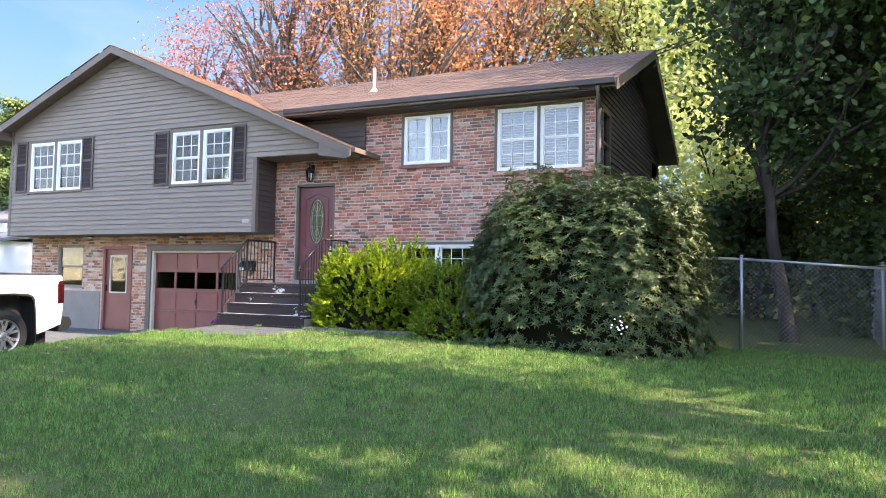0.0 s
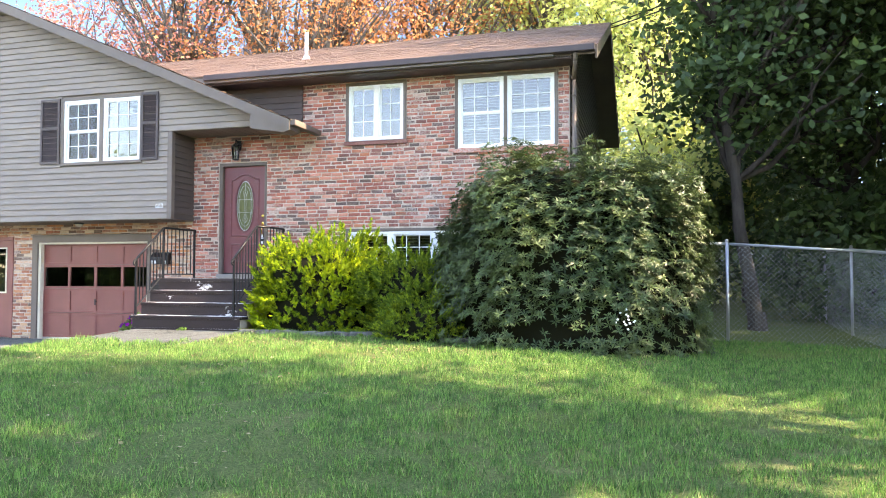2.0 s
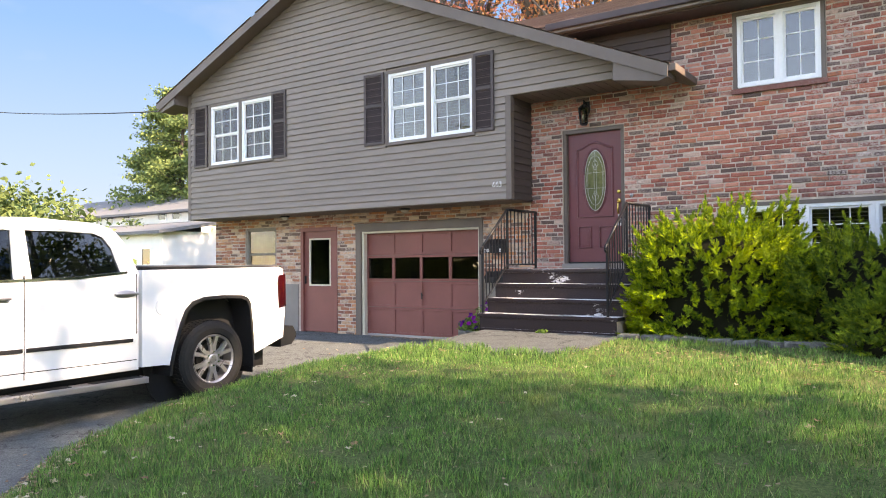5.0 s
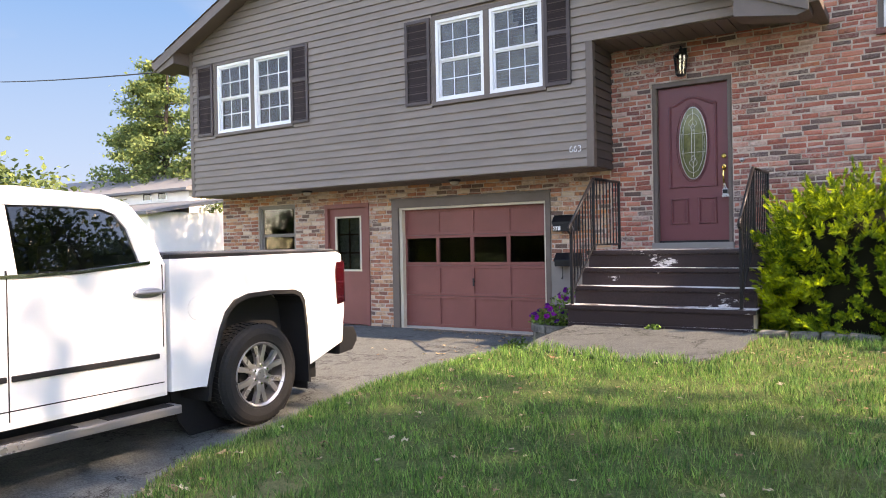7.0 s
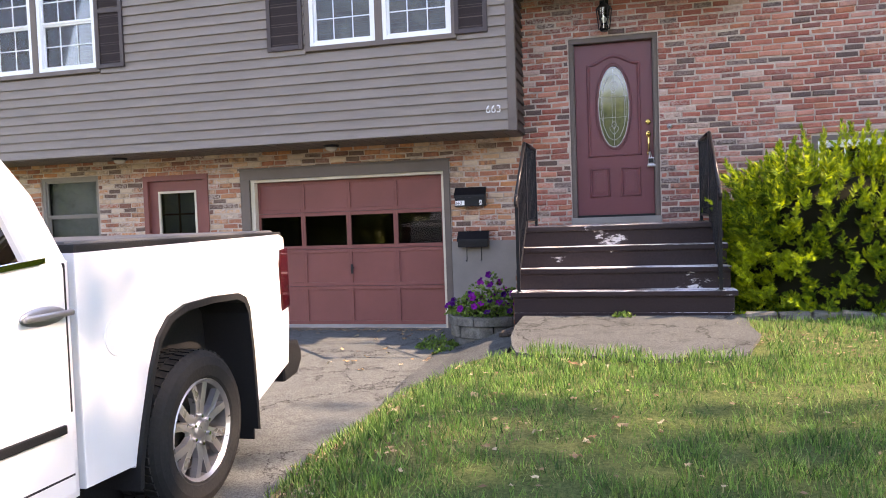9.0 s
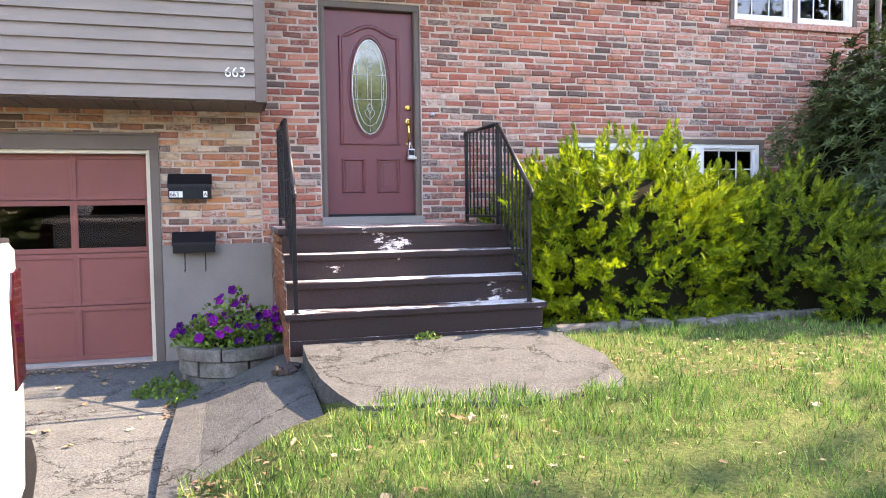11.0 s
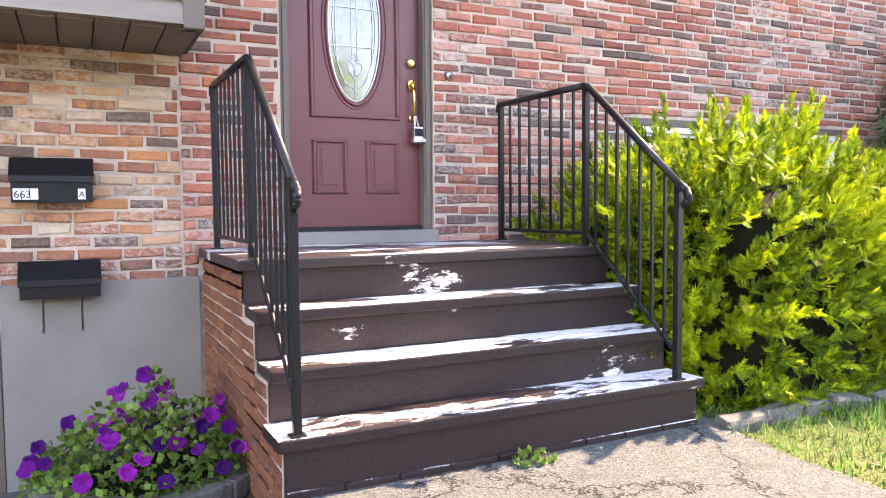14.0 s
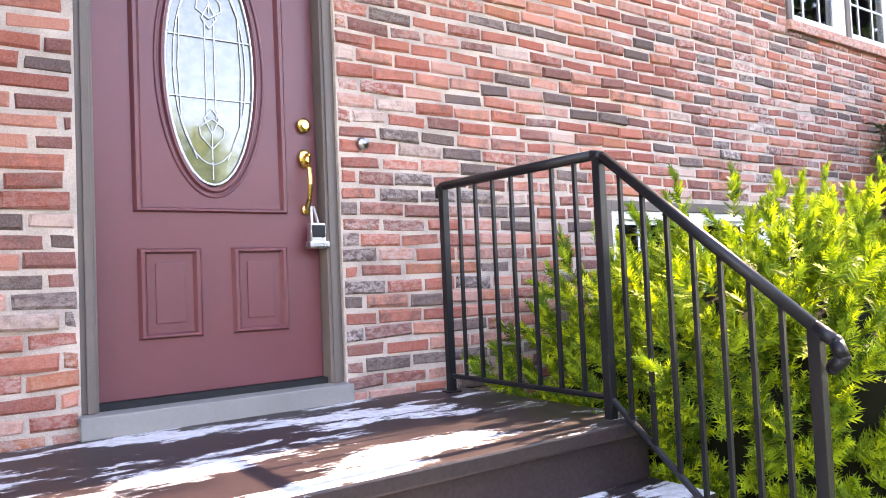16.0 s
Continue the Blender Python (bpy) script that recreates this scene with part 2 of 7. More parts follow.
def grass_build(nt, b):
    g = nt.nodes.new("ShaderNodeNewGeometry").outputs["Random Per Island"]
    c = ramp(nt, g, [(0.0, (0.022, 0.060, 0.018)), (0.35, (0.095, 0.225, 0.050)), (0.75, (0.180, 0.350, 0.080)), (0.92, (0.25, 0.40, 0.10)), (0.95, (0.40, 0.37, 0.17)), (1.0, (0.30, 0.27, 0.12))])
    tuft = noise_tex(nt, 7.5, 4, 0.65)
    c = mix(nt, ramp(nt, tuft, [(0.36, (0.7, 0.7, 0.7)), (0.52, (0, 0, 0))]), c, (0.036, 0.092, 0.028))
    c = mix(nt, ramp(nt, tuft, [(0.56, (0, 0, 0)), (0.70, (0.6, 0.6, 0.6))]), c, (0.20, 0.34, 0.075))
    c = mix(nt, ramp(nt, noise_tex(nt, 0.8, 5, 0.7), [(0.56, (0, 0, 0)), (0.70, (0.55, 0.55, 0.55))]), c, (0.24, 0.22, 0.085))
    nt.links.new(c, b.inputs["Base Color"])
    tr = nt.nodes.new("ShaderNodeBsdfTranslucent")
    nt.links.new(c, tr.inputs[0])
    mx = nt.nodes.new("ShaderNodeMixShader")
    mx.inputs[0].default_value = 0.3
    nt.links.new(b.outputs[0], mx.inputs[1])
    nt.links.new(tr.outputs[0], mx.inputs[2])
    nt.links.new(mx.outputs[0], nt.nodes["Material Output"].inputs[0])


def bark_build(col):
    def f(nt, b):
        n1 = noise_tex(nt, 9, 6, 0.7, (1, 1, 0.2))
        nt.links.new(ramp(nt, n1, [(0.3, tuple(k * 0.45 for k in col)), (0.7, col)]), b.inputs["Base Color"])
        bump(nt, b, n1, 0.8, 0.03)
    return f


def glass_build(tint, ior=1.5):
    def f(nt, b):
        gl = nt.nodes.new("ShaderNodeBsdfGlossy")
        gl.inputs["Roughness"].default_value = 0.015
        tr = nt.nodes.new("ShaderNodeBsdfTransparent")
        tr.inputs[0].default_value = (*tint, 1)
        fr = node(nt, "Fresnel", IOR=ior)
        mx = nt.nodes.new("ShaderNodeMixShader")
        nt.links.new(fr.outputs[0], mx.inputs[0])
        nt.links.new(tr.outputs[0], mx.inputs[1])
        nt.links.new(gl.outputs[0], mx.inputs[2])
        nt.links.new(mx.outputs[0], nt.nodes["Material Output"].inputs[0])
    return f


SIDING = material("taupe_siding", siding_build((0.232, 0.190, 0.160), 0.22), 0.65, 0, 0.3)
# dark brown boards; on the overhang's side this colour paints in shade
SIDING_DARK_AND_SHADE = material("dark_brown_and_shade_clapboard", siding_build((0.080, 0.061, 0.054), 0.5), 0.7, 0, 0.3)
TRIM = paint("brown_grey_trim", (0.140, 0.108, 0.090), 0.6)
SHUTTER = paint("dark_brown_shutter_paint", (0.060, 0.042, 0.040), 0.55)
WHITE = paint("white_window_vinyl", (0.80, 0.80, 0.79), 0.4, 0.08)
CREAM = paint("cream_weatherstrip", (0.62, 0.56, 0.44), 0.6, 0.15)
MAROON = paint("maroon_door_paint", (0.155, 0.040, 0.044), 0.42, 0.12, 25, 0.5)
GARAGE_RED = paint("faded_red_door_paint", (0.225, 0.070, 0.058), 0.55, 0.18)
BRICK = material("used_red_brick", brick_mix(RED_MIX, 0.85), 0.9, 0, 0.2)
BRICK_TAN = material("used_tan_brick", brick_mix(TAN_MIX, 1.0), 0.9, 0, 0.2)
BRICK_PLAIN = material("orange_brick", brick_plain_build, 0.9, 0, 0.2)
MORTAR = material("grey_mortar", mortar_build, 0.95, 0, 0.1)
CONCRETE = paint("grey_painted_concrete", (0.245, 0.222, 0.200), 0.85, 0.2, 60, 0.2, 0, 0.4)
SHINGLE = material("brown_asphalt_shingle", shingle_build, 0.9, 0, 0.15)
PEELED = material("peeled_brown_paint", peeled_build, 0.5, 0, 0.25)
PEELED_LESS = material("worn_brown_paint", lambda nt, b: peeled_build(nt, b, 0.080), 0.5, 0, 0.4)
IRON = paint("black_iron_paint", (0.008, 0.008, 0.010), 0.42, 0.3, 80, 0.3, 0, 0.2)
BRASS = paint("polished_brass", (0.72, 0.48, 0.15), 0.22, 0.1, 60, 0.5, 1.0, 0.01)
STEEL = paint("brushed_steel", (0.5, 0.5, 0.52), 0.3, 0.1, 60, 0.5, 1.0)
GALV = paint("galvanised_steel", (0.42, 0.43, 0.44), 0.45, 0.2, 60, 0.5, 0.85)
ASPHALT = material("weathered_asphalt", asphalt_build, 0.9, 0, 0.2)
WALK_ASPHALT = material("cracked_walk_asphalt", lambda nt, b: asphalt_build(nt, b, 0.44, 0.012, 0.85), 0.9, 0, 0.2)
LEAF_MID = material("mid_green_leaves", leaf_build([(0.0, (0.13, 0.20, 0.05)), (1.0, (0.34, 0.38, 0.10))], 0.5))
SOIL = material("lawn_soil", soil_build, 0.95, 0, 0.1)
BLOCK = material("grey_retaining_block", block_build, 0.95, 0, 0.1)
GLASS_CLEAR = material("clear_window_glass", glass_build((0.70, 0.72, 0.71), 1.5))
GLASS_DIM = material("dull_window_glass", glass_build((0.55, 0.57, 0.56), 1.5))
GLASS = material("window_glass", glass_build((0.70, 0.73, 0.73), 1.9))
# yellow-green noise in the base colour stands in for reflected trees
DOOR_GLASS = material("painted_reflection_door_glass", lambda nt, b: (nt.links.new(ramp(nt, noise_tex(nt, 22, 4), [(0.3, (0.05, 0.06, 0.03)), (0.7, (0.15, 0.16, 0.08))]), b.inputs["Base Color"]), setattr(b.inputs["IOR"], "default_value", 2.05)), 0.05)
TINTED = material("tinted_car_glass", glass_build((0.10, 0.115, 0.12)))
ROOM = paint("dim_room_paint", (0.16, 0.14, 0.12), 0.9)
SHADE = paint("grey_roller_shade", (0.66, 0.66, 0.63), 0.9, 0.15)
BLIND = paint("white_blind_slat", (0.50, 0.49, 0.47), 0.6, 0.05)
LITTER = material("brown_leaf_litter", lambda nt, b: nt.links.new(ramp(nt, any_random(nt), [(0.0, (0.11, 0.06, 0.035)), (0.6, (0.22, 0.14, 0.075)), (1.0, (0.40, 0.31, 0.19))]), b.inputs["Base Color"]), 0.85)
CAR_WHITE = material("white_car_paint", lambda nt, b: (nt.links.new(ramp(nt, noise_tex(nt, 1.2, 4), [(0.3, (0.74, 0.73, 0.72)), (0.7, (0.79, 0.79, 0.78))]), b.inputs["Base Color"]),
                     setattr(b.inputs["Coat Weight"], "default_value", 0.9), setattr(b.inputs["Coat Roughness"], "default_value", 0.04)), 0.35)
BLACK_PLASTIC = paint("black_plastic", (0.013, 0.013, 0.014), 0.65, 0.2, 120, 0.3, 0, 0.3)
RUBBER = paint("tyre_rubber", (0.018, 0.0175, 0.017), 0.85, 0.3, 60, 0.3, 0, 0.4)
ALLOY = paint("machined_alloy", (0.34, 0.34, 0.35), 0.30, 0.04, 6, 0.5, 0.7, 0.0)
CHROME = paint("chrome", (0.75, 0.75, 0.76), 0.12, 0.05, 60, 0.5, 1.0, 0.01)
TAIL_RED = material("tail_lamp_red", lambda nt, b: (setattr(b.inputs["Base Color"], "default_value", (0.035, 0.002, 0.004, 1)),
                    setattr(b.inputs["Coat Weight"], "default_value", 1.0)), 0.2)
TONNEAU = paint("black_vinyl_tonneau", (0.075, 0.077, 0.082), 0.55, 0.2, 50, 0.5)
NEIGHBOUR = paint("white_clapboard_far", (0.78, 0.76, 0.72), 0.7, 0.06)
GREY_ROOF = paint("grey_roof_far", (0.16, 0.16, 0.162), 0.9, 0.15)
BARK = material("grey_bark", bark_build((0.17, 0.145, 0.125)), 0.95, 0, 0.1)
BARK_DARK = material("dark_bark", bark_build((0.085, 0.07, 0.06)), 0.95, 0, 0.1)
GRASS = material("grass_blades", grass_build, 0.55, 0, 0.2)
LEAF_ORANGE = material("orange_maple_leaves", leaf_build([(0.0, (0.34, 0.10, 0.055)), (0.5, (0.44, 0.18, 0.090)), (1.0, (0.48, 0.26, 0.11))], 0.4, 0.8, 0.1))
LEAF_PINK = material("red_pink_leaves", leaf_build([(0.0, (0.36, 0.11, 0.09)), (1.0, (0.46, 0.21, 0.16))], 0.4, 0.8, 0.1))
LEAF_GOLD = material("gold_brown_leaves", leaf_build([(0.0, (0.44, 0.27, 0.05)), (0.6, (0.66, 0.42, 0.08)), (1.0, (0.62, 0.50, 0.12))], 0.4, 0.8, 0.1))
LEAF_YELLOW = material("yellow_green_leaves", leaf_build([(0.0, (0.28, 0.36, 0.11)), (0.5, (0.48, 0.54, 0.18)), (1.0, (0.64, 0.64, 0.27))], 0.5, 0.8, 0.1))
LEAF_GREEN = material("deep_green_leaves", leaf_build([(0.0, (0.018, 0.040, 0.018)), (0.6, (0.042, 0.082, 0.030)), (1.0, (0.090, 0.145, 0.040))], 0.35))
LEAF_PINE = material("pine_needles", leaf_build([(0.0, (0.045, 0.085, 0.040)), (0.6, (0.10, 0.155, 0.055)), (1.0, (0.20, 0.24, 0.08))], 0.25, 0.8, 0.1))
LEAF_THUJA = material("golden_arborvitae", thuja_build([(0.0, (0.045, 0.095, 0.008)), (0.35, (0.14, 0.22, 0.014)), (0.65, (0.34, 0.47, 0.022)), (1.0, (0.60, 0.68, 0.026))], (0.062, 0.135, 0.012)), 0.65, 0, 0.15)
LEAF_THUJA_DARK = material("green_arborvitae", thuja_build([(0.0, (0.035, 0.070, 0.010)), (0.5, (0.170, 0.270, 0.026)), (1.0, (0.42, 0.50, 0.036))], (0.060, 0.120, 0.016)), 0.65, 0, 0.15)
LEAF_RHODO = material("rhododendron_leaves", leaf_build([(0.0, (0.010, 0.024, 0.008)), (0.3, (0.020, 0.042, 0.014)), (0.6, (0.030, 0.064, 0.020)), (0.9, (0.052, 0.092, 0.028)), (1.0, (0.095, 0.130, 0.040))], 0.2, 0.42, 0.35, 2.2))
PETAL = material("purple_petals", lambda nt, b: nt.links.new(ramp(nt, any_random(nt), [(0.0, (0.020, 0.002, 0.055)), (0.45, (0.095, 0.004, 0.125)), (0.8, (0.210, 0.009, 0.19)), (1.0, (0.34, 0.04, 0.24))]), b.inputs["Base Color"]), 0.7, 0, 0.1)
DEAD_LEAF = material("fallen_leaf", lambda nt, b: nt.links.new(ramp(nt, any_random(nt), [(0.0, (0.20, 0.10, 0.05)), (0.5, (0.31, 0.22, 0.11)), (1.0, (0.44, 0.38, 0.25))]), b.inputs["Base Color"]), 0.8)
LEAF_WEED = material("fresh_green_leaves", leaf_build([(0.0, (0.022, 0.060, 0.012)), (0.6, (0.060, 0.135, 0.022)), (1.0, (0.15, 0.24, 0.04))], 0.25, 0.55, 0.25, 6.0))
# near-black: painted shade inside the shrubs, and the planter's potting soil
SHADE_AND_SOIL = paint("shade_and_soil_black", (0.012, 0.012, 0.006), 0.95, 0.25, 40, 0.05)
LAMP_GLASS = paint("frosted_lamp_glass", (0.55, 0.52, 0.45), 0.25, 0.1)


def backdrop_build(nt, b):
    pos = node(nt, "SeparateXYZ")
    nt.links.new(coords(nt), pos.inputs[0])
    h = maths(nt, 'DIVIDE', pos.outputs[2], 220.0)
    c = ramp(nt, h, [(0.0, (0.092, 0.128, 0.182)), (0.22, (0.066, 0.114, 0.188)), (0.55, (0.034, 0.085, 0.176)), (1.0, (0.018, 0.056, 0.150))])
    haze = noise_tex(nt, 0.012, 4, 0.55, (1, 1, 2.2))
    c = mix(nt, ramp(nt, haze, [(0.5, (0, 0, 0)), (0.8, (0.3, 0.3, 0.3))]), c, (0.098, 0.130, 0.172))
    em = nt.nodes.new("ShaderNodeEmission")
    nt.links.new(c, em.inputs[0])
    nt.links.new(em.outputs[0], nt.nodes["Material Output"].inputs[0])


BACKDROP = material("pale_blue_sky", backdrop_build)


# ---- building helpers ----
def finish(name, bm, mat, parent=None, label="", smooth=False):
    me = bpy.data.meshes.new(name)
    bmesh.ops.recalc_face_normals(bm, faces=bm.faces)
    bm.to_mesh(me)
    bm.free()
    for m in (mat if isinstance(mat, (list, tuple)) else (mat,)):
        me.materials.append(m)
    if smooth:
        for p in me.polygons:
            p.use_smooth = True
    ob = new(name, me)
    ob.parent = parent
    if label:
        ob["label"] = label
    return ob


def part(name, bm, mat, parent, label="", smooth=False):
    return finish(name, bm, mat, parent, label, smooth)


def raw(name, verts, faces, mat, parent=None, smooth=False):
    me = bpy.data.meshes.new(name)
    me.from_pydata(verts, [], faces)
    me.materials.append(mat)
    if smooth:
        for p in me.polygons:
            p.use_smooth = True
    ob = new(name, me)
    ob.parent = parent
    return ob


def thing(name, at=(0, 0, 0)):
    e = new(name)
    e.location = at
    e.empty_display_size = 0.1
    return e


def local(ob, parent):
    """Hang a mesh built in world places under a thing that stands elsewhere."""
    ob.parent = parent
    ob.matrix_parent_inverse = parent.matrix_basis.inverted()
    return ob


def box(bm, x0, x1, y0, y1, z0, z1, bevel=0.0, mat=0):
    r = bmesh.ops.create_cube(bm, size=1.0, matrix=Matrix.Translation(((x0 + x1) / 2, (y0 + y1) / 2, (z0 + z1) / 2)) @ Matrix.Diagonal((abs(x1 - x0), abs(y1 - y0), abs(z1 - z0), 1)))
    fs = {f for v in r["verts"] for f in v.link_faces}
    for f in fs:
        f.material_index = mat
    if bevel:
        bmesh.ops.bevel(bm, geom=list({e for v in r["verts"] for e in v.link_edges}), offset=bevel, segments=2, profile=0.6, affect='EDGES', clamp_overlap=True)


def tube(bm, a, b, r0, r1=None, n=10, caps=True):
    a, b = Vector(a), Vector(b)
    d = b - a
    q = d.to_track_quat("Z", "Y").to_matrix().to_4x4()
    bmesh.ops.create_cone(bm, cap_ends=caps, segments=n, radius1=r0, radius2=r0 if r1 is None else r1, depth=d.length, matrix=Matrix.Translation((a + b) / 2) @ q)


def ball(bm, c, r, squash=(1, 1, 1), u=12, v=8):
    bmesh.ops.create_uvsphere(bm, u_segments=u, v_segments=v, radius=r, matrix=Matrix.Translation(c) @ Matrix.Diagonal((*squash, 1)))


def prism(bm, outline, y0, y1, axis="y", bevel=0.0):
    """An outline of (a, z) points drawn out along y (a is x) or along x (a is y)."""
    put = (lambda a, z, d: (a, d, z)) if axis == "y" else (lambda a, z, d: (d, a, z))
    f0 = [bm.verts.new(put(a, z, y0)) for a, z in outline]
    f1 = [bm.verts.new(put(a, z, y1)) for a, z in outline]
    n = len(outline)
    faces = [bm.faces.new(f0), bm.faces.new(f1[::-1])]
    for i in range(n):
        faces.append(bm.faces.new((f0[i], f1[i], f1[(i + 1) % n], f0[(i + 1) % n])))
    if bevel:
        edges = {e for f in faces[:2] for e in f.edges}
        bmesh.ops.bevel(bm, geom=list(edges), offset=bevel, segments=2, profile=0.6, affect='EDGES', clamp_overlap=True)
    return faces


def walled(bm, a0, a1, z0, z1, d0, d1, holes, axis="y"):
    """A wall along x (axis y) or along y (axis x), with thickness d0..d1 and holes (a0, a1, z0, z1) right through it."""
    As = sorted({a0, a1, *[min(max(h[i], a0), a1) for h in holes for i in (0, 1)]})
    Zs = sorted({z0, z1, *[min(max(h[i], z0), z1) for h in holes for i in (2, 3)]})
    for i in range(len(As) - 1):
        for j in range(len(Zs) - 1):
            ca, cz = (As[i] + As[i + 1]) / 2, (Zs[j] + Zs[j + 1]) / 2
            if not any(h[0] < ca < h[1] and h[2] < cz < h[3] for h in holes):
                if axis == "y":
                    box(bm, As[i], As[i + 1], d0, d1, Zs[j], Zs[j + 1])
                else:
                    box(bm, d0, d1, As[i], As[i + 1], Zs[j], Zs[j + 1])
    bmesh.ops.remove_doubles(bm, verts=bm.verts[:], dist=0.0005)


def spans(a0, a1, cuts):
    """What is left of a0..a1 without the cuts."""
    out, at = [], a0
    for c0, c1 in sorted(cuts):
        if c0 > at:
            out.append((at, min(c0, a1)))
        at = max(at, c1)
    if at < a1:
        out.append((at, a1))
    return [(p, q) for p, q in out if q - p > 0.01]


def smooth_step(a, b, x):
    k = min(1.0, max(0.0, (x - a) / (b - a)))
    return k * k * (3 - 2 * k)


# ---- the lie of the land ----
def drive_z(x, y):
    return float(np.interp(y, [-6, 1.5, 3.2, 5.0, 7.0, 9.5, 13.0, 30], [-0.03, 0.0, 0.03, 0.12, 0.18, 0.21, 0.29, 0.29]))


def lawn_z(x, y):
    z = float(np.interp(y, [-60, -5, 2.6, 3.4, 4.6, 5.9, 6.9, 8.3, 9.6, 11.0, 12.2, 16, 24, 60, 400], [-0.2, -0.06, -0.01, 0.03, 0.13, 0.27, 0.40, 0.53, 0.585, 0.62, 0.68, 0.70, 0.9, 2.2, 6.0]))
    z -= max(0.0, min(x, 3) + 5) * 0.035 * smooth_step(4, 9, y)
    return z


def edge_x(y):
    """The lawn's ragged edge along the driveway."""
    return float(np.interp(y, [3.2, 4.2, 5.2, 6.2, 7.2, 9.0, 10.4, 14], [-5.8, -7.6, -9.2, -10.15, -10.65, -10.82, -10.72, -10.5])) + 0.06 * noise.noise(Vector((0, y * 2.2, 0)))


def ground_z(x, y):
    zl, zd = lawn_z(x, y), drive_z(x, y) - 0.07
    if x > -13.5:
        k = smooth_step(edge_x(y) - 0.25, edge_x(y) + 0.75, x) if y > 3.2 else 1.0
        low = drive_z(x, y) + 0.01
        z = zd if x < edge_x(y) - 0.25 else low + (zl - low) * k
        if x < edge_x(y) - 0.02:
            z = zd
    else:
        z = zd if x > -17.2 else drive_z(x, y) + 0.05
    if y > 10.5 and -13 < x < -9.9:
        z = min(z, drive_z(x, y) + 0.0 + 0.14 * smooth_step(-10.5, -9.9, x))
    if y < 3.0:
        z = min(z, -0.06 + 0.10 * smooth_step(2.4, 3.0, y))
    z += 0.018 * noise.noise(Vector((x * 0.9, y * 0.9, 0))) if y > 3.4 else 0
    return z


gx = np.unique(np.concatenate([np.linspace(-600, -40, 9), np.linspace(-40, -18, 12), np.linspace(-18, -11.5, 16), np.linspace(-11.5, 3, 100), np.linspace(3, 25, 18), np.linspace(25, 600, 10)]))
gy = np.unique(np.concatenate([np.linspace(-600, -20, 8), np.linspace(-20, 2.2, 14), np.linspace(2.2, 14.5, 90), np.linspace(14.5, 40, 18), np.linspace(40, 700, 10)]))
verts = [(float(x), float(y), ground_z(float(x), float(y))) for y in gy for x in gx]
nx = len(gx)
faces = [(j * nx + i, j * nx + i + 1, (j + 1) * nx + i + 1, (j + 1) * nx + i) for j in range(len(gy) - 1) for i in range(nx - 1)]
ground = raw("ground", verts, faces, SOIL, None, True)
tagged(ground, "gently rising lawn soil with worn patches", "ground", "", "structure")


def slab(name, outline, zf, thick, mat, step=0.35):
    """A paving sheet over an outline of (x, y) points, which follows the height zf(x, y)."""
    bm = bmesh.new()
    f = bm.faces.new([bm.verts.new((x, y, 0)) for x, y in outline])
    xs, ys = [p[0] for p in outline], [p[1] for p in outline]
    for lo, hi, n, co in ((min(xs), max(xs), (1, 0, 0), 0), (min(ys), max(ys), (0, 1, 0), 1)):
        k = lo + step
        while k < hi:
            at = [0, 0, 0]
            at[co] = k
            bmesh.ops.bisect_plane(bm, geom=bm.verts[:] + bm.edges[:] + bm.faces[:], plane_co=at, plane_no=n)
            k += step
    top = bm.faces[:]
    r = bmesh.ops.extrude_face_region(bm, geom=top)
    low = {v for v in r["geom"] if isinstance(v, bmesh.types.BMVert)}
    for v in bm.verts:
        v.co.z = zf(v.co.x, v.co.y) - (thick if v in low else 0)
    return finish(name, bm, mat, None, "", False)


drive_edge = [(edge_x(y), y) for y in np.linspace(3.2, 13.86, 40)]
drive = slab("driveway", [(-18.5, 3.2)] + [(x, y) for x, y in drive_edge] + [(-17.0, 13.86), (-17.0, 6)], lambda x, y: drive_z(x, y), 0.06, ASPHALT)
tagged(drive, "weathered grey asphalt driveway with cracks", "driveway", "", "structure")
road = slab("road", [(-120, -5.5), (120, -5.5), (120, 2.75), (-2, 2.85), (-6.2, 3.196), (-18.5, 3.196), (-120, 3.0)], lambda x, y: 0.02 - 0.0009 * (y + 1.5) ** 2, 0.05, ASPHALT, 4.0)
tagged(road, "weathered asphalt street beside the lawn", "road", "", "structure")


# ---- the clear sky beyond the trees ----
V, F = [], []
for i in range(61):
    a = radians(-72 + 172 * i / 60)
    V += [(-400 * math.sin(a), 400 * math.cos(a), -20.0), (-400 * math.sin(a), 400 * math.cos(a), 220.0)]
    if i:
        F.append((2 * i - 2, 2 * i, 2 * i + 1, 2 * i - 1))
backdrop = raw("backdrop", V, F, BACKDROP, None, True)
tagged(backdrop, "clear pale blue autumn sky in the distance", "sky", "", "structure")


# ---- bricks ----
BL, BH, COURSE, PITCH = 0.200, 0.0535, 0.0667, 0.2115


